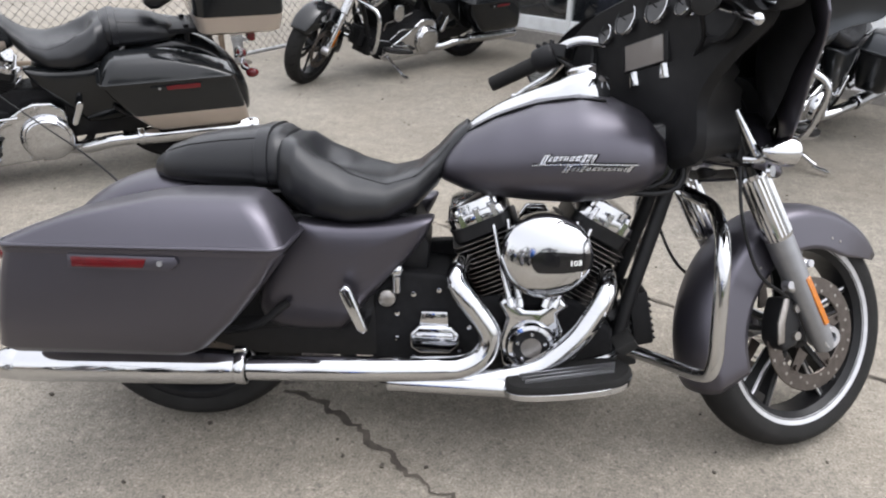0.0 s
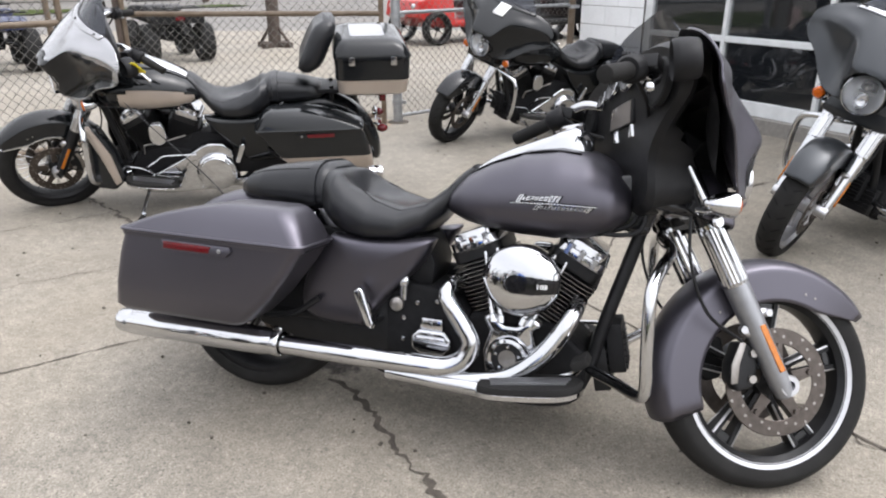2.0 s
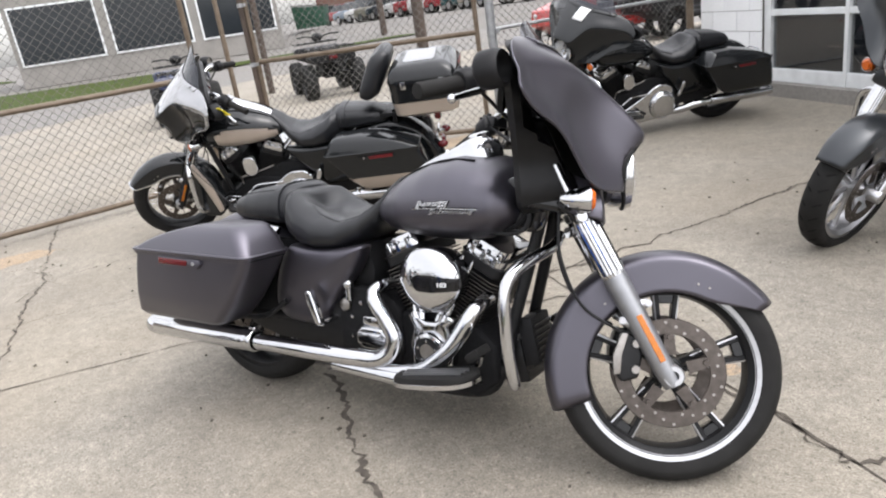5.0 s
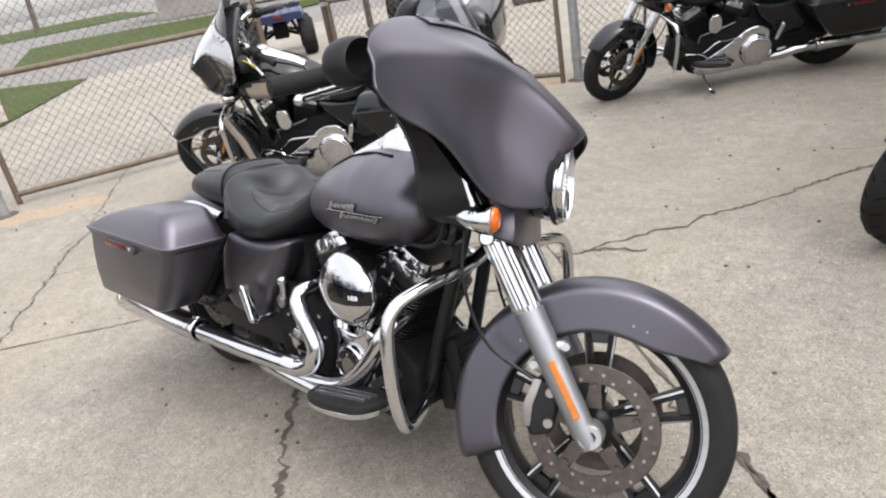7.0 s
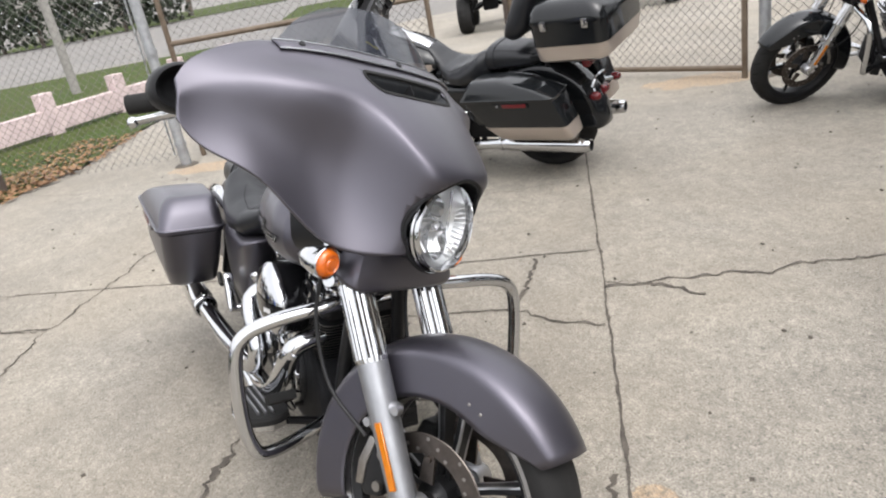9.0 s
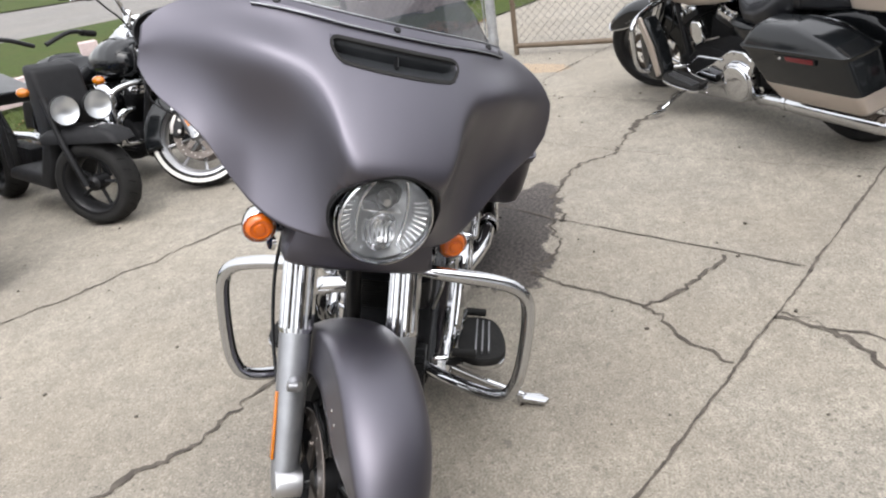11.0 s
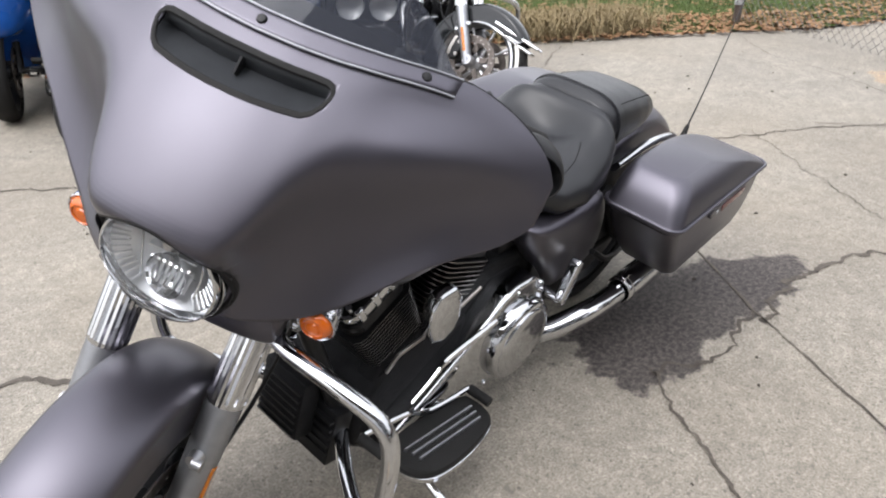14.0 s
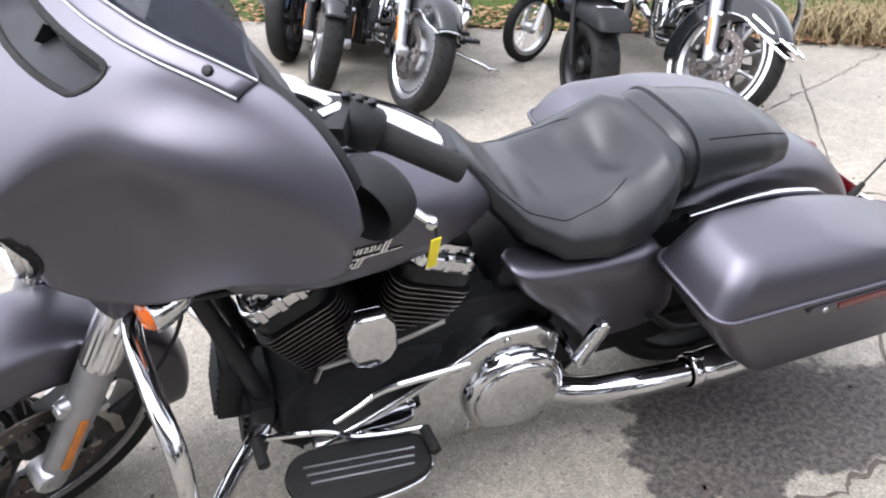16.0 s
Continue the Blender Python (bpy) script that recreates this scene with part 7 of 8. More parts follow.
# ---- other motorcycles ----
def nosed(x, y, yaw, lean, steer):
    """A parked bike whose steered front wheel stands at x, y."""
    turn = Matrix.Translation(NECK) @ Matrix.Rotation(radians(steer), 4, Vector((-math.sin(RAKE), 0, math.cos(RAKE)))) @ Matrix.Translation(-NECK)
    m = parked(0, 0, yaw, lean)
    q = m @ (turn @ Vector((1.608, 0, 0.29)))
    return Matrix.Translation((x - q.x, y - q.y, 0)) @ m


def held(x, y, yaw, lean, base):
    m = parked(0, 0, yaw, lean)
    q = m @ Vector((base, 0, 0.25))
    return Matrix.Translation((x - q.x, y - q.y, 0)) @ m


motorcycle("touring_motorcycle", "black and pewter touring motorcycle with top box and backrest", parked(-1.02, 2.09, 211, 9), paint=BLACKPEARL, tank_panel=SILVER, lowpaint=SILVER, fender=BLACKPEARL, trunk=True,
           style="wire", trim=CHROME, screen=TINT, tall=0.16, fairpaint=PEWTERCHROME, mask=BLACKPEARL, forkmat=SATIN, badge=False, steer=24)
motorcycle("touring_motorcycle", "gloss black touring motorcycle with batwing fairing by the fence", parked(0.32, 5.05, 229, 9), paint=BLACKPEARL, style="black", badge=False, steer=26, sticker=True, screen=TINT, tall=0.12, forkmat=CHROME)
motorcycle("touring_motorcycle", "dark grey touring motorcycle with batwing fairing and chrome fork", parked(2.81, 3.29, 231, 9), paint=DARKPEARL, style="cast", badge=False, steer=17, strip=CHROME, sticker=True, screen=TINT, tall=0.14, forkmat=CHROME)
motorcycle("cruiser_motorcycle", "black cruiser with solid cast wheels in the row by the lawn", nosed(0.13, -2.34, 73, 8, 28), paint=BLACKPEARL, style="solid", has_fairing=False, bags=False, guard=False, badge=False, steer=28, trim=CHROME, forkmat=FORKALU)
motorcycle("cruiser_motorcycle", "black cruiser with cast spoke wheels in the row by the lawn", nosed(0.56, -2.90, 68, 8, 21), paint=BLACKPEARL, style="cast", has_fairing=False, bags=False, guard=False, badge=False, steer=21, forkmat=SATIN, flyscreen=True)
motorcycle("cruiser_motorcycle", "black cruiser with bright chrome front fender beyond the blue scooter", nosed(2.03, -3.62, 88, 8, 10), paint=BLACKPEARL, fender=CHROME, style="cast", has_fairing=False, bags=False, guard=False, badge=False, steer=10, forkmat=FORKALU)
motorcycle("touring_motorcycle", "black touring motorcycle with whitewall tyres and chrome fender tip", nosed(-1.25, -1.60, 66, 8, 40), paint=BLACKPEARL, style="cast", has_fairing=False, bags=False, white=True, trim=CHROME, badge=False, steer=40, forkmat=FORKALU)

for run, deep in ((0.9, -1.5), (2.2, -3.0)):
    spot = wall_at(run, deep, 0)
    motorcycle("cruiser_motorcycle", "dark motorcycle standing inside behind the glass door", parked(spot.x, spot.y, -38, 8), paint=BLACKPEARL, style="cast", has_fairing=False, bags=False, guard=False, badge=False, steer=20)


def leg_shields():
    """Lower fairings of the black and pewter motorcycle."""
    root = [o for o in scene.objects if o.name == "touring_motorcycle.001"][0]
    for s in (-1, 1):
        g = Geo()
        g.prism([(1.30, 0.60), (1.24, 0.62), (1.16, 0.45), (1.13, 0.28), (1.20, 0.22), (1.30, 0.24), (1.33, 0.40)], s * 0.20, s * 0.30)
        g.make("leg_shield", BLACKPEARL, root, "black lower fairing", bevel=0.03, seg=4)
        g = Geo()
        g.prism([(1.305, 0.62), (1.265, 0.63), (1.18, 0.45), (1.15, 0.28), (1.185, 0.26), (1.24, 0.45)], s * 0.295, s * 0.312)
        g.make("leg_shield_panel", SILVER, root, "pewter edge of the lower fairing", bevel=0.008)
    g = Geo()
    g.box((0.93, 0.35, 0.965), (0.004, 0.055, 0.085), (10, 40, 60))
    g.make("key_tag", YELLOW, root, "yellow paper key tag")


leg_shields()


def scooter(where):
    root = tagged(new("scooter"), "black utility scooter with twin round headlamps and fat tyres", "scooter", "motorcycles parked on the lot")
    root.matrix_world = where
    XF[0] = Matrix.Identity(4)
    wheel(root, "rear_wheel", (0, 0, 0.235), 0.235, 0.15, "black", disc=False, tread=22)
    XF[0] = Matrix.Translation((1.25, 0, 0)) @ Matrix.Rotation(radians(26), 4, "Z") @ Matrix.Translation((-1.25, 0, 0))
    wheel(root, "front_wheel", (1.25, 0, 0.235), 0.235, 0.15, "black", disc=False, tread=22)
    for s in (-1, 1):
        g = Geo()
        g.tube([(1.25, s * 0.095, 0.235), (1.17, s * 0.09, 0.46), (1.10, s * 0.06, 0.70)], 0.018, 10, 2)
        g.make("fork_leg", SATIN, root)
    g = Geo()
    g.rings([rounded(1.25 + dx, 0, hx, hy, 0.04, z) for z, hx, hy, dx in ((0.46, 0.24, 0.088, 0.0), (0.50, 0.23, 0.09, -0.01), (0.53, 0.17, 0.075, -0.02), (0.545, 0.10, 0.05, -0.03))])
    g.make("front_fender", PLASTIC, root, "matte black front fender", angle=50)
    g = Geo()
    g.prism([(1.30, -0.05), (1.34, -0.05), (1.34, 0.05), (1.30, 0.05)], 0.538, 0.542, "z")
    g.make("price_sticker", PAPER, root)
    XF[0] = Matrix.Identity(4)
    for s in (-1, 1):
        g = Geo()
        g.lathe([(0, -0.09), (0.05, -0.07), (0.080, 0), (0.074, 0.010)], (1.27, s * 0.088, 0.635), (1, 0, 0), 24)
        h = g.make("headlamp", PLASTIC, root, "round headlamp")
        g = Geo()
        g.lathe([(0.074, 0.005), (0.045, -0.02), (0, -0.03)], (1.27, s * 0.088, 0.635), (1, 0, 0), 24)
        g.make("reflector", REFLECT, h)
        g = Geo()
        g.lathe([(0.075, 0.006), (0.04, 0.022), (0, 0.026)], (1.27, s * 0.088, 0.635), (1, 0, 0), 24)
        g.make("lens", CLEARSCREEN, h)
        g = Geo()
        g.tube([(1.0, s * 0.03, 0.95), (0.98, s * 0.18, 1.0), (0.90, s * 0.34, 0.98)], 0.012, 8, 4)
        g.make("handlebar", SATIN, root)
        g = Geo()
        g.tube([(0.94, s * 0.26, 0.99), (0.885, s * 0.36, 0.975)], 0.018, 10, 1)
        g.make("grip", RUBBER, root)
        g = Geo()
        g.ball((1.12, s * 0.20, 0.74), (0.045, 0.03, 0.025), 12, 8)
        g.make("indicator", AMBER, root)
    g = Geo()
    g.prism([(1.16, 0.60), (1.10, 0.84), (1.00, 0.87), (0.98, 0.45), (0.86, 0.27), (0.45, 0.27), (0.40, 0.20), (0.95, 0.18), (1.08, 0.35)], -0.13, 0.13)
    g.make("leg_shield", PLASTIC, root, "matte black front shield and floor", bevel=0.03, seg=3)
    g = Geo()
    g.prism([(0.55, 0.70), (0.10, 0.78), (-0.25, 0.78), (-0.28, 0.70), (0.45, 0.62)], -0.13, 0.13)
    g.make("seat", LEATHER, root, "long black seat", bevel=0.03, seg=3)
    for s in (-1, 1):
        g = Geo()
        g.tube([(0.45, s * 0.11, 0.27), (0.42, s * 0.12, 0.62), (-0.2, s * 0.12, 0.68), (0.02, s * 0.12, 0.28)], 0.018, 10, 4)
        g.make("frame_tube", SATIN, root)
    g = Geo()
    g.prism([(0.0, 0.20), (0.35, 0.20), (0.40, 0.34), (0.02, 0.36)], 0.03, 0.14)
    g.make("engine", CRINKLE, root, bevel=0.03)
    return root


scooter(held(-0.70, -1.98, 62, 6, 1.30) @ Matrix.Scale(1.04, 4))


def dirt_bike(where):
    root = tagged(new("dirt_bike"), "small blue and white dirt bike with gold fork tubes", "motorcycle", "motorcycles parked on the lot")
    root.matrix_world = where
    for nm, c in (("front_wheel", (1.15, 0, 0.30)), ("rear_wheel", (0, 0, 0.28))):
        wheel(root, nm, c, c[2], 0.09, "wire", disc=False, tread=24)
    for s in (-1, 1):
        g = Geo()
        g.tube([(1.15, s * 0.08, 0.30), (1.08, s * 0.08, 0.52)], 0.024, 12, 1)
        leg = g.make("fork_slider", WHITEPLASTIC, root, "white fork slider")
        g = Geo()
        g.tube([(1.08, s * 0.08, 0.50), (0.96, s * 0.08, 0.84)], 0.017, 12, 1)
        g.make("fork_tube", GOLD, leg, "gold fork tube")
        g = Geo()
        g.tube([(0.93, s * 0.04, 0.88), (0.92, s * 0.16, 0.95), (0.84, s * 0.36, 0.97)], 0.012, 8, 4)
        g.make("handlebar", ALU, root)
        g = Geo()
        g.tube([(0.87, s * 0.28, 0.965), (0.83, s * 0.38, 0.97)], 0.018, 10, 1)
        g.make("grip", RUBBER, root)
        g = Geo()
        g.prism([(1.00, 0.70), (0.90, 0.80), (0.60, 0.76), (0.62, 0.55), (0.85, 0.50)], s * 0.08, s * 0.13)
        g.make("tank_shroud", BLUE, root, "blue plastic tank shroud", bevel=0.02, seg=3)
    g = Geo()
    g.prism([(1.40, 0.66), (1.25, 0.72), (1.0, 0.70), (0.86, 0.66), (1.0, 0.655), (1.25, 0.69)], -0.06, 0.06)
    g.make("front_fender", BLUE, root, "blue front fender", bevel=0.01)
    g = Geo()
    g.prism([(1.05, 0.70), (1.08, 0.86), (1.02, 0.95), (0.99, 0.70)], -0.09, 0.09)
    g.make("number_plate", WHITEPLASTIC, root, "blank white front plate", bevel=0.015)
    g = Geo()
    g.prism([(0.72, 0.78), (0.40, 0.80), (-0.15, 0.84), (-0.15, 0.80), (0.40, 0.74), (0.70, 0.72)], -0.07, 0.07)
    g.make("seat", LEATHER, root, "black seat", bevel=0.015)
    g = Geo()
    g.prism([(0.45, 0.30), (0.75, 0.30), (0.80, 0.45), (0.70, 0.62), (0.50, 0.60), (0.42, 0.42)], -0.09, 0.09)
    g.make("engine", CRINKLE, root, bevel=0.03)
    g = Geo()
    g.tube([(0.95, 0, 0.78), (0.80, 0, 0.45), (0.60, 0, 0.27), (0.40, 0, 0.32)], 0.022, 10, 4)
    g.make("frame_tube", SATIN, root)
    g = Geo()
    g.tube([(0.40, 0, 0.32), (0.0, 0.07, 0.28)], 0.02, 8, 1)
    g.make("swingarm", ALU, root)
    return root


dirt_bike(held(-0.80, -3.00, 22, 7, 0.83) @ Matrix.Scale(0.74, 4))


def blue_scooter(where):
    root = tagged(new("maxi_scooter"), "large bright blue scooter with dark side panels", "scooter", "motorcycles parked on the lot")
    root.matrix_world = where
    for nm, c in (("front_wheel", (1.40, 0, 0.29)), ("rear_wheel", (0, 0, 0.29))):
        wheel(root, nm, c, 0.29, 0.13, "black")
    g = Geo()
    rows = [(1.62, 0.62, 0.70, 0.03), (1.55, 0.52, 0.86, 0.15), (1.42, 0.50, 1.02, 0.24), (1.25, 0.36, 1.08, 0.27), (1.10, 0.22, 1.00, 0.25), (0.95, 0.18, 0.72, 0.22), (0.70, 0.18, 0.60, 0.20), (0.45, 0.22, 0.72, 0.21), (0.15, 0.34, 0.78, 0.20), (-0.20, 0.50, 0.80, 0.16), (-0.40, 0.62, 0.80, 0.08)]
    rows = [tuple(float(q) for q in p) for p in spline(rows, 4)]
    g.rings([[(x, w * math.copysign(abs(math.cos(a)) ** 0.7, math.cos(a)), (b + t) / 2 + (t - b) / 2 * math.copysign(abs(math.sin(a)) ** 0.7, math.sin(a))) for a in [2 * math.pi * i / 32 for i in range(32)]] for x, b, t, w in rows])
    g.make("bodywork", BLUE, root, "glossy blue bodywork", angle=60)
    for s in (-1, 1):
        g = Geo()
        g.prism([(1.30, 0.40), (1.36, 0.85), (1.10, 0.80), (1.0, 0.30), (0.6, 0.22), (0.9, 0.20)], s * 0.20, s * 0.285)
        g.make("side_panel", NAVY, root, "dark lower panel", bevel=0.03, seg=3)
        g = Geo()
        g.ball((1.47, s * 0.13, 0.84), (0.06, 0.055, 0.05), 14, 8)
        g.make("headlamp", REFLECT, root)
        g = Geo()
        g.tube([(1.10, s * 0.05, 1.10), (1.05, s * 0.25, 1.16), (0.98, s * 0.38, 1.14)], 0.014, 8, 4)
        g.make("handlebar", SATIN, root)
        g = Geo()
        g.tube([(1.40, s * 0.10, 0.29), (1.30, s * 0.09, 0.60)], 0.022, 10, 1)
        g.make("fork_leg", SATIN, root)
    g = Geo()
    g.prism([(0.55, 0.74), (0.30, 0.80), (0.10, 0.90), (-0.30, 0.90), (-0.35, 0.80), (0.5, 0.68)], -0.16, 0.16)
    g.make("seat", LEATHER, root, "stepped black seat", bevel=0.03, seg=3)
    g = Geo()
    g.grid(lambda u, v: (1.36 - 0.22 * v - 0.2 * abs(u) ** 2, 0.22 * u * (1 - 0.2 * v), 1.02 + 0.32 * v), [-1 + i / 8 for i in range(17)], [i / 6 for i in range(7)])
    g.make("windscreen", CLEARSCREEN, root, "clear windscreen")
    return root


blue_scooter(held(0.74, -3.64, 68, 5, 1.40))

# ---- all-terrain vehicles behind the fence ----
def atv(where, paint, label):
    root = tagged(new("quad_bike"), label, "quad bike", "quad bikes behind the fence")
    root.matrix_world = where
    for x in (0.0, 1.25):
        for s in (-1, 1):
            wheel(root, "wheel", (x, s * 0.44, 0.31), 0.31, 0.24, "black", disc=False, tread=20)
    g = Geo()
    rows = [(-0.32, 0.62, 0.74, 0.40), (-0.1, 0.66, 0.80, 0.44), (0.2, 0.60, 0.76, 0.30), (0.55, 0.50, 0.72, 0.16), (0.9, 0.55, 0.84, 0.22), (1.2, 0.66, 0.86, 0.44), (1.5, 0.62, 0.76, 0.36)]
    g.rings([rounded((0), 0, 0.5 * (t - b), w, 0.05, 0, 4) and [(x + 0, y, (b + t) / 2 + q) for q, y, _ in rounded(0, 0, (t - b) / 2, w, 0.05, 0, 4)] for x, b, t, w in [tuple(float(q) for q in p) for p in spline(rows, 4)]])
    g.make("bodywork", paint, root, "plastic fenders and body", angle=50)
    g = Geo()
    g.prism([(0.70, 0.86), (0.45, 0.84), (0.05, 0.90), (0.0, 0.80), (0.70, 0.74)], -0.14, 0.14)
    g.make("seat", LEATHER, root, bevel=0.03, seg=3)
    for x0, x1, z in ((-0.40, 0.12, 0.86), (1.0, 1.50, 0.93)):
        for i in range(6):
            g = Geo()
            y = -0.36 + 0.144 * i
            g.tube([(x0, y, z), (x1, y, z)], 0.011, 6, 1)
            o = g.make("rack_bar", SATIN, root)
        for x in (x0, x1):
            g = Geo()
            g.tube([(x, -0.40, z), (x, 0.40, z)], 0.013, 6, 1)
            g.make("rack_rail", SATIN, root)
    for s in (-1, 1):
        g = Geo()
        g.tube([(0.86, 0.0, 0.98), (0.84, s * 0.18, 1.06), (0.76, s * 0.40, 1.06)], 0.014, 8, 4)
        g.make("handlebar", SATIN, root)
        g = Geo()
        g.tube([(0.0, s * 0.40, 0.33), (0.25, s * 0.12, 0.42), (0.5, s * 0.12, 0.45)], 0.03, 8, 2)
        g.tube([(1.25, s * 0.40, 0.33), (1.0, s * 0.12, 0.42), (0.5, s * 0.12, 0.45)], 0.03, 8, 2)
        g.make("suspension_arm", SATIN, root)
        g = Geo()
        g.tube([(0.0, s * 0.30, 0.36), (0.08, s * 0.20, 0.66)], 0.028, 8, 1)
        g.make("shock_absorber", SATIN, root)
    g = Geo()
    g.ball((0.90, 0, 1.03), (0.12, 0.11, 0.08), 16, 10)
    g.make("instrument_pod", PLASTIC, root)
    g = Geo()
    g.box((-0.36, 0, 0.70), (0.03, 0.14, 0.06))
    g.make("tail_lamp", RED, root, bevel=0.006)
    g = Geo()
    g.box((0.55, 0, 0.45), (0.9, 0.26, 0.26))
    g.make("engine", CRINKLE, root, bevel=0.04)
    return root


def utv(where, paint, label):
    root = tagged(new("side_by_side"), label, "utility vehicle", "side-by-side vehicles behind the fence")
    root.matrix_world = where
    for x in (0.0, 1.9):
        for s in (-1, 1):
            wheel(root, "wheel", (x, s * 0.62, 0.32), 0.32, 0.25, "black", disc=False, tread=20)
    g = Geo()
    g.prism([(2.35, 0.55), (2.30, 0.85), (1.75, 1.00), (1.45, 0.95), (1.40, 0.45), (0.55, 0.45), (0.50, 0.95), (-0.45, 1.0), (-0.45, 0.60), (0.3, 0.32), (1.9, 0.32)], -0.58, 0.58)
    g.make("bodywork", paint, root, "plastic body panels", bevel=0.05, seg=3)
    g = Geo()
    g.box((0.75, 0, 0.75), (0.45, 1.1, 0.16))
    g.box((0.50, 0, 1.05), (0.12, 1.1, 0.5), (0, -8, 0))
    g.make("bench_seat", LEATHER, root, bevel=0.04)
    for s in (-1, 1):
        g = Geo()
        g.tube([(1.75, s * 0.58, 0.95), (1.35, s * 0.55, 1.75), (0.40, s * 0.55, 1.80), (0.30, s * 0.58, 0.95)], 0.026, 10, 4)
        g.make("roll_cage", SATIN, root)
    for x, z in ((1.35, 1.75), (0.40, 1.80)):
        g = Geo()
        g.tube([(x, -0.55, z), (x, 0.55, z)], 0.026, 10, 1)
        g.make("cage_bar", SATIN, root)
    for y in (-0.4, 0.4):
        g = Geo()
        g.ball((2.30, y, 0.74), (0.04, 0.09, 0.06), 12, 8)
        g.make("headlamp", REFLECT, root)
    return root


def facing(x, y, yaw):
    return Matrix.Translation((x, y, 0)) @ Matrix.Rotation(radians(yaw), 4, "Z")


atv(facing(-8.55, 5.62, 149), NAVY, "dark blue quad bike with luggage racks seen from behind")
atv(facing(-7.05, 7.66, 146), SATIN, "black quad bike with luggage racks seen from behind")
utv(facing(-3.6, 13.6, 238), REDPLASTIC, "red side-by-side utility vehicle with roll cage")
utv(facing(-2.0, 14.6, 235), SATIN, "black side-by-side utility vehicle with roll cage")
utv(facing(-0.2, 15.8, 235), NAVY, "dark side-by-side utility vehicle with roll cage")

def evergreen(x, y, h, w):
    root = tagged(new("evergreen_tree"), "dark dense evergreen tree across the street", "tree", "evergreens across the street")
    root.location = (x, y, 0)
    g = Geo()
    g.tube([(0, 0, -0.1), (0.05, 0, h * 0.5), (0, 0.05, h * 0.9)], [0.16, 0.10, 0.03], 8, 3)
    g.make("trunk", BARK, root)
    rnd = random.Random(int(x * 7 + y * 13))
    v, fc = [], []
    for i in range(900):
        z = h * (0.04 + 0.94 * rnd.random() ** 0.8)
        r = w * (1.0 - 0.75 * (z / h) ** 2) * math.sqrt(rnd.random()) * rnd.uniform(0.75, 1.15)
        a = rnd.uniform(0, 2 * math.pi)
        c = Vector((r * math.cos(a), r * math.sin(a), z))
        e1 = Vector((rnd.gauss(0, 1), rnd.gauss(0, 1), rnd.gauss(0, 1))).normalized() * rnd.uniform(0.15, 0.34)
        e2 = e1.cross(Vector((rnd.gauss(0, 1), rnd.gauss(0, 1), 1))).normalized() * rnd.uniform(0.10, 0.22)
        k = len(v)
        v += [c - e1, c + e2, c + e1, c - e2]
        fc.append((k, k + 1, k + 2, k + 3))
    g = Geo()
    g.add(v, fc)
    g.make("crown", EVERGREEN, root, flat=True)


for i in range(11):
    evergreen(-60 + (i % 3) * 2.5, -26 + i * 2.9, 4.5 + (i * 37 % 5) * 0.6, 1.7 + (i * 23 % 4) * 0.2)

# ---- poles, timber rail ----
def pole(x, y, h, r, mat, label, base=False):
    root = tagged(new("pole"), label, "pole", "poles beyond the fence")
    root.location = (x, y, 0)
    g = Geo()
    g.tube([(0, 0, -0.05), (0, 0, h)], [r, r * 0.85], 14, 1)
    g.make("shaft", mat, root)
    if base:
        g = Geo()
        g.box((0, 0, 0.05), (0.75, 0.12, 0.10))
        g.box((0, 0, 0.05), (0.12, 0.75, 0.10))
        g.make("foot", mat, root, bevel=0.01)
        for s in (-1, 1):
            g = Geo()
            g.tube([(s * 0.32, 0, 0.10), (s * 0.03, 0, 0.45)], 0.03, 8, 1)
            g.make("brace", mat, root)
    return root


pole(-6.98, 10.3, 4.0, 0.125, POLE, "brown timber post on a cross-shaped foot", base=True)
pole(-22.3, 27.0, 8.0, 0.17, POLE, "brown wooden utility pole beyond the street")
pole(-9.8, 8.5, 3.2, 0.07, POLE, "dark square post behind the gate")
pole(-9.3, 7.2, 3.2, 0.05, TANPIPE, "brown steel post behind the gate")
pole(-13.5, -1.4, 4.0, 0.09, CONCRETEFAR, "thin bare tree stem on the lawn")
rail = tagged(new("timber_rail"), "faded pink timber rail on short posts along the lawn", "rail fence")
RAIL = [(-10.2, 1.35), (-9.45, 0.42), (-8.7, -0.5), (-7.95, -1.4), (-7.2, -2.3), (-6.2, -3.5), (-4.9, -4.8), (-3.4, -6.1), (-1.6, -7.5), (0.6, -9.0)]
for a, b in zip(RAIL, RAIL[1:]):
    A, B = Vector((*a, 0.20)), Vector((*b, 0.20))
    d = (B - A).normalized()
    n = Vector((-d.y, d.x, 0)) * 0.075
    g = Geo()
    g.rings([[p + n + Vector((0, 0, 0.145)), p - n + Vector((0, 0, 0.145)), p - n - Vector((0, 0, 0.145)), p + n - Vector((0, 0, 0.145))] for p in (A, B)])
    g.make("beam", TIMBER, rail, bevel=0.008, seg=1)
    g = Geo()
    g.box((*a, 0.28), (0.17, 0.20, 0.56), (0, 0, 40))
    g.make("rail_post", TIMBER, rail, bevel=0.01, seg=1)

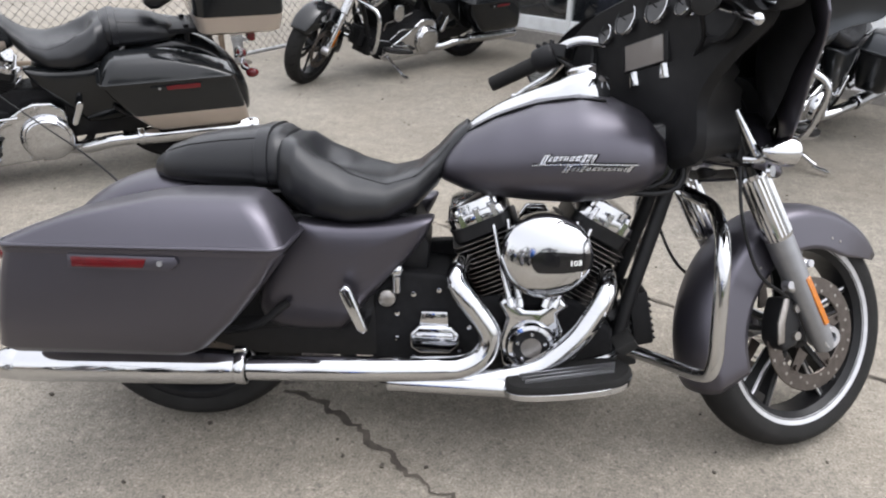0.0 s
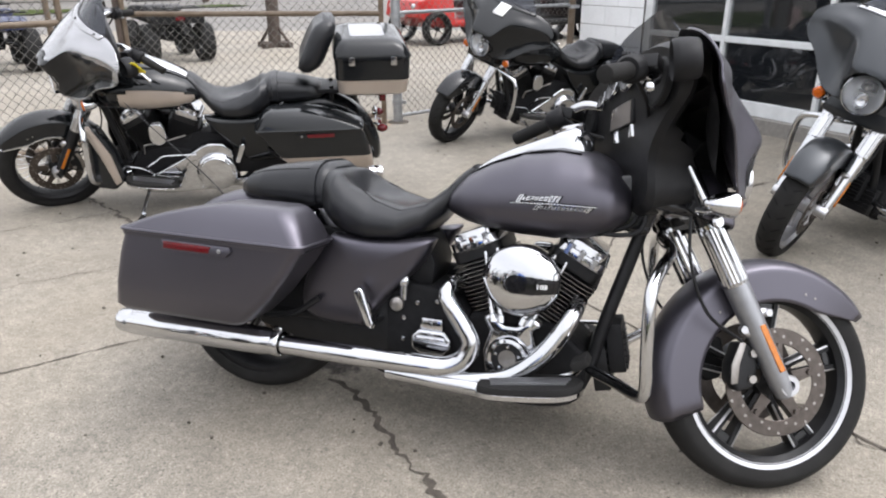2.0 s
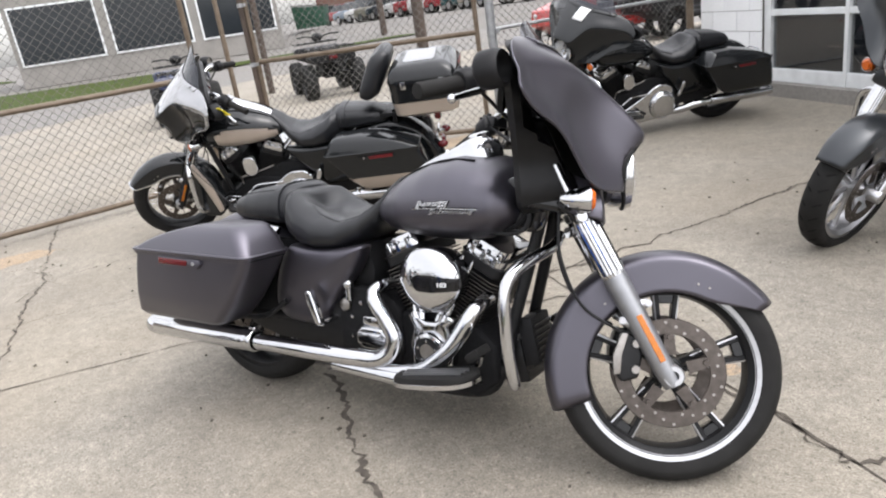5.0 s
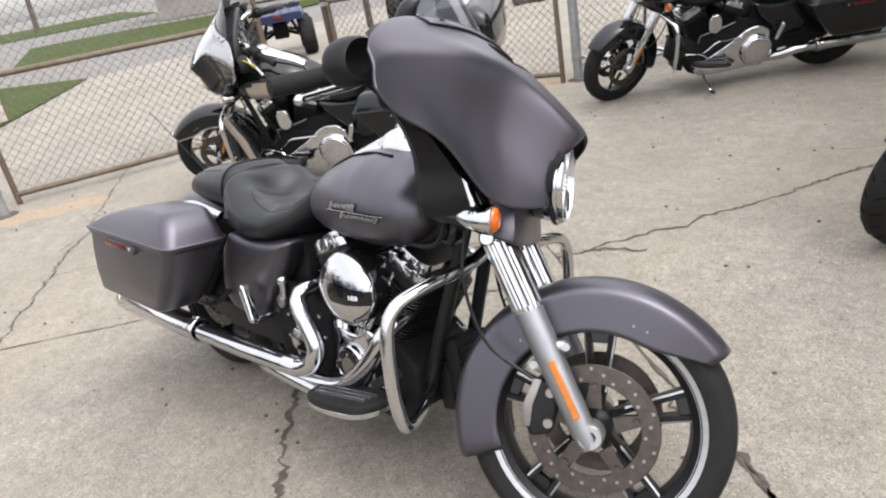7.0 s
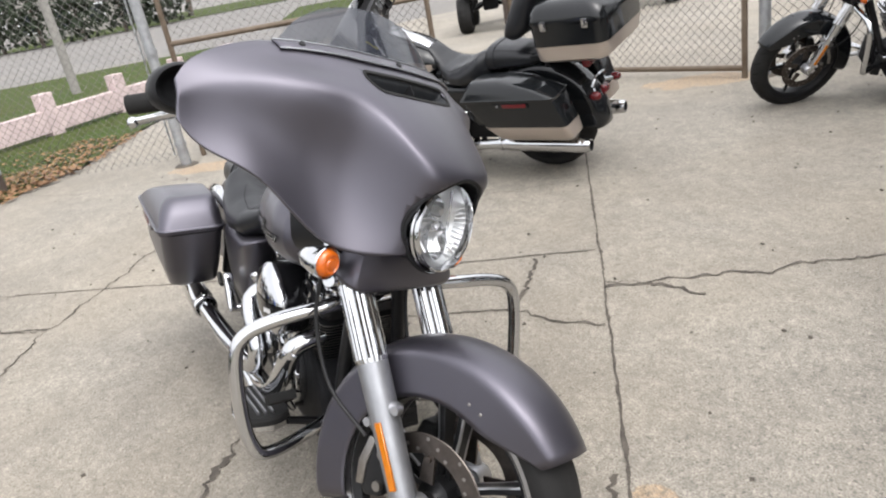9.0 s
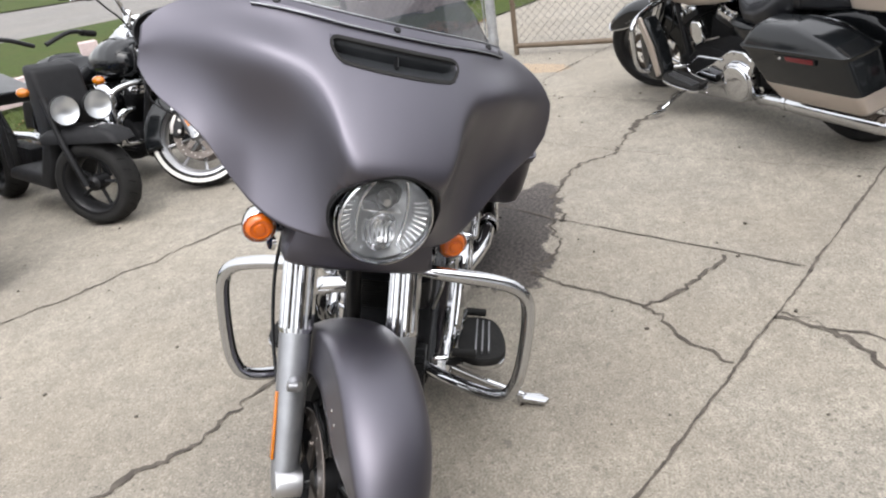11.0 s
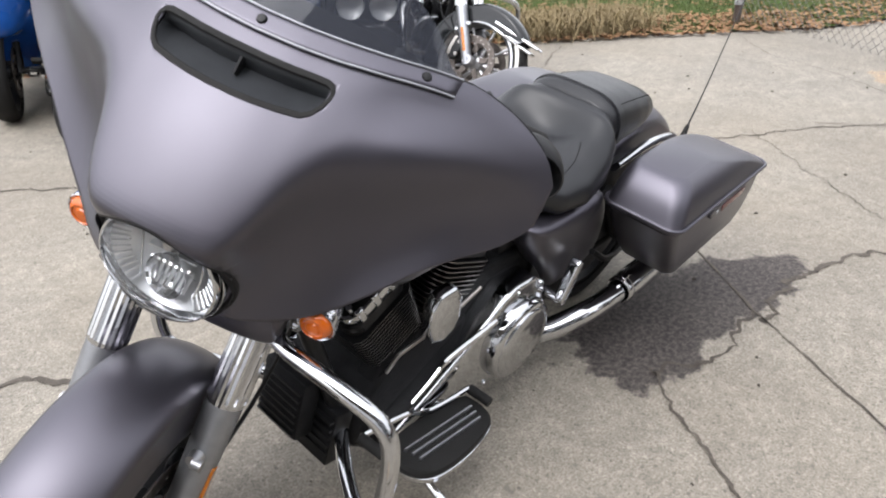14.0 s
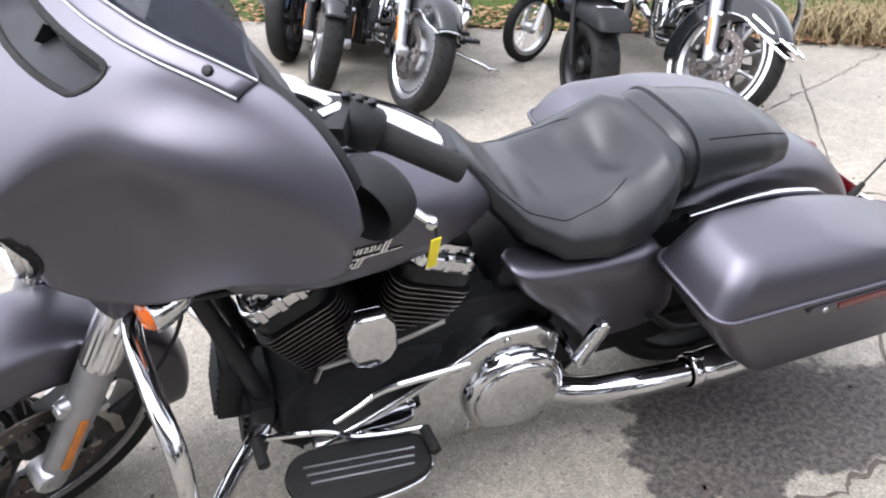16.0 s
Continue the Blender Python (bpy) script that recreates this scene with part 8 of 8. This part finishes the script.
# ---- distance ----
def house(name, x, y, yaw, size, mat, label, rows, cols, wmat=DARKGLASS, win=(1.6, 1.8), sill=1.0, gap=3.4, roof=None):
    root = tagged(new(name), label, "building", "buildings beyond the street")
    root.matrix_world = facing(x, y, yaw)
    w, d, h = size
    g = Geo()
    g.box((0, d / 2, h / 2), (w, d, h))
    g.make("wall", mat, root)
    g = Geo()
    if roof:
        g.prism([(-w / 2 - 0.4, h), (w / 2 + 0.4, h), (0, h + roof)], -0.4, d + 0.4)
    else:
        g.box((0, d / 2, h + 0.15), (w + 0.3, d + 0.3, 0.3))
    g.make("roof", SATIN if roof else CONCRETEFAR, root)
    for r in range(rows):
        for c in range(cols):
            u = (c - (cols - 1) / 2) * (w / cols)
            z = sill + r * gap
            g = Geo()
            g.box((u, -0.02, z + win[1] / 2), (win[0] + 0.2, 0.10, win[1] + 0.2))
            f = g.make("window", CONCRETEFAR if mat is not CONCRETEFAR else DOORFRAME, root)
            g = Geo()
            g.box((u, -0.05, z + win[1] / 2), (win[0], 0.08, win[1]))
            g.make("pane", wmat, f)
    return root


house("office_building", -34.6, 21.9, 57, (14, 12, 8), CONCRETEFAR, "pale precast office building with wide dark windows", 2, 3, win=(4.0, 2.8), sill=1.2, gap=3.6)
house("brick_building", -40, 98, 22, (90, 15, 11), BRICKFAR, "long brown brick building behind the car park", 3, 18)
house("brick_building", 18, 95, -14, (50, 15, 9), BRICKFAR, "low brown brick building beyond the yard", 2, 10)
house("white_house", 8.0, -36.0, 195, (9, 7, 3.2), WHITEWASH, "white-sided house beyond the lawn", 1, 3, roof=2.2, win=(1.0, 1.2))
house("timber_house", -88, -4, 98, (14, 10, 5), CONCRETEFAR, "pale house across the street", 2, 4, roof=3.5)
house("timber_house", -84, -32, 110, (12, 10, 5), BRICKFAR, "brown house across the street", 2, 3, roof=3.5)
siding = [o for o in scene.objects if o.name.startswith("white_house")][0]
for i in range(26):
    g = Geo()
    g.box((0, -0.02, 0.10 + 0.12 * i), (9.0, 0.03, 0.105), (8, 0, 0))
    g.make("siding_board", WHITEWASH, siding)

CARPAINT = [material("car_paint", c, 0.2, 0.3, 0.1, 2.0, coat=0.7) for c in ((0.7, 0.7, 0.7), (0.30, 0.02, 0.03), (0.35, 0.32, 0.27), (0.03, 0.09, 0.10), (0.20, 0.26, 0.34), (0.03, 0.035, 0.05))]
CARNAME = ["white", "dark red", "beige", "dark green", "light blue", "dark blue"]


def car(where, k, tall):
    root = tagged(new("car"), f"{CARNAME[k]} parked car in the far car park", "car", "cars in the far car park")
    root.matrix_world = where
    h = 1.75 if tall else 1.45
    g = Geo()
    g.prism([(-2.2, 0.35), (2.2, 0.35), (2.25, 0.65), (2.05, 0.85), (1.1, 0.98), (-1.9 if tall else -1.5, 0.98), (-2.2, 0.9)], -0.88, 0.88)
    body = g.make("body", CARPAINT[k], root, bevel=0.08, seg=3)
    g = Geo()
    top = [(1.05, 0.95), (0.45, h), (-1.5 if tall else -0.9, h), (-2.05 if tall else -1.75, 0.95)]
    g.rings([[(x, s * (0.84 if z < 1 else 0.66), z) for x, z in top] for s in (-1, 1)])
    g.make("cabin", DARKGLASS, root, bevel=0.05)
    g = Geo()
    g.rings([[(x * 0.98, s * 0.67, z + 0.015) for x, z in ((0.40, h), (0.42, h - 0.05), (-1.5 if tall else -0.95, h - 0.05), (-1.45 if tall else -0.85, h))] for s in (-1, 1)])
    g.make("roof", CARPAINT[k], root, bevel=0.02)
    for x in (-1.4, 1.4):
        for s in (-1, 1):
            g = Geo()
            g.lathe([(0, -0.11), (0.2, -0.11), (0.31, -0.08), (0.33, 0), (0.31, 0.08), (0.2, 0.11), (0, 0.11)], (x, s * 0.80, 0.33), (0, 1, 0), 20)
            w = g.make("wheel", RUBBER, root)
            g = Geo()
            g.lathe([(0, 0.115), (0.19, 0.112)], (x, s * 0.80, 0.33), (0, s, 0), 16)
            g.make("rim", ALU, w)
    for s in (-1, 1):
        g = Geo()
        g.box((2.18, s * 0.62, 0.72), (0.08, 0.35, 0.12))
        g.make("headlamp", REFLECT, root)
        g = Geo()
        g.box((-2.18, s * 0.66, 0.78), (0.06, 0.28, 0.14))
        g.make("tail_lamp", RED, root)
    return root


LOTROW = [Vector((-14.2, 31.5, 0)), Vector((-37.0, 38.6, 0))]
along = (LOTROW[1] - LOTROW[0]).normalized()
back = Vector((-along.y, along.x, 0)) * -1
LOTZ = 0.62
g = Geo()
g.rings([[LOTROW[0] - along * 40 + back * d + Vector((0, 0, z)), LOTROW[1] + along * 60 + back * d + Vector((0, 0, z))] for d, z in ((-7.5, -0.04), (-2.6, LOTZ), (90.0, LOTZ))], cap=False, closed=False)
tagged(g.make("parking_lot", LOT, None, flat=True), "raised asphalt car park across the street", "parking lot", kind="structure")
r2 = random.Random(3)
for i in range(14):
    a = LOTROW[0] + along * (1.86 * i) + back * (0.10 * i) + Vector((0, 0, LOTZ))
    car(Matrix.Translation((0, 0, a.z)) @ facing(a.x, a.y, 166 + r2.choice((0, 180)) + r2.uniform(-4, 4)), (0, 3, 4, 2, 3, 1, 0, 1, 0, 5, 2, 0, 4, 1)[i], i in (0, 2, 6, 8, 11))

skip = tagged(new("dumpster"), "green steel dumpster beyond the street", "dumpster")
skip.matrix_world = Matrix.Translation((0, 0, LOTZ)) @ facing(-36.6, 36.0, 35)
g = Geo()
g.prism([(-1.0, 0.15), (1.0, 0.15), (1.15, 1.5), (-1.15, 1.7)], -1.1, 1.1)
g.make("bin", material("green_steel", (0.012, 0.062, 0.036), 0.5, 0.0, 0.3, 3.0), skip, bevel=0.03)
g = Geo()
g.box((0, 0, 1.66), (2.4, 2.3, 0.06), (0, 5, 0))
g.make("lid", PLASTIC, skip)


def bare_tree(x, y, h, seed):
    r = random.Random(seed)
    root = tagged(new("tree"), "bare leafless tree with thin branches", "tree", "trees in the distance")
    root.location = (x, y, 0)
    tr, br = Geo(), Geo()
    tr.tube([(0, 0, 0), (r.uniform(-.2, .2), r.uniform(-.2, .2), h * 0.3), (r.uniform(-.4, .4), r.uniform(-.4, .4), h * 0.55)], [h * 0.022, h * 0.017, h * 0.011], 8, 2)

    def grow(p, d, ln, rad, depth):
        e = p + d * ln
        m = p.lerp(e, 0.5) + Vector((r.uniform(-1, 1), r.uniform(-1, 1), r.uniform(0, 1))) * ln * 0.08
        br.tube([p, m, e], [rad, rad * 0.8, rad * 0.55], 5, 1)
        if depth:
            for _ in range(3 if depth > 1 else 4):
                q = p.lerp(e, r.uniform(0.45, 1.0))
                nd = (d + Vector((r.uniform(-1, 1), r.uniform(-1, 1), r.uniform(-0.3, 0.8))) * 0.75).normalized()
                grow(q, nd, ln * r.uniform(0.5, 0.72), rad * 0.5, depth - 1)
    for i in range(6):
        a = 1.05 * i + r.uniform(-.4, .4)
        grow(Vector((0, 0, h * (0.26 + 0.05 * i))), Vector((math.cos(a), math.sin(a), r.uniform(0.7, 1.3))).normalized(), h * 0.28, h * 0.009, 3)
    tr.make("trunk", BARK, root)
    br.make("crown", BARK, root, "bare twigs")
    return root


for i, (x, y, h) in enumerate(((-24, 38, 9), (-50, 62, 12), (-8, 62, 11), (-70, 6, 12), (-66, -14, 11), (-78, 20, 13), (10, 60, 12))):
    bare_tree(x, y, h, i + 20)
g = Geo()
r3 = random.Random(9)
for _ in range(900):
    t = r3.random()
    b = Vector((-2.6, -5.6, 0)).lerp(Vector((0.4, -7.6, 0)), t) + Vector((r3.gauss(0, 0.3), r3.gauss(0, 0.3), 0))
    d = Vector((r3.uniform(-0.5, 0.5), r3.uniform(-0.5, 0.5), 1)).normalized()
    ln = r3.uniform(0.5, 1.5)
    g.tube([b, b + d * ln * 0.5 + Vector((r3.uniform(-.1, .1), r3.uniform(-.1, .1), 0)), b + d * ln], [0.006, 0.004, 0.002], 4, 1)
tagged(g.make("twig_hedge", BARK, None), "brown leafless twiggy hedge along the lawn", "hedge", kind="stuff")
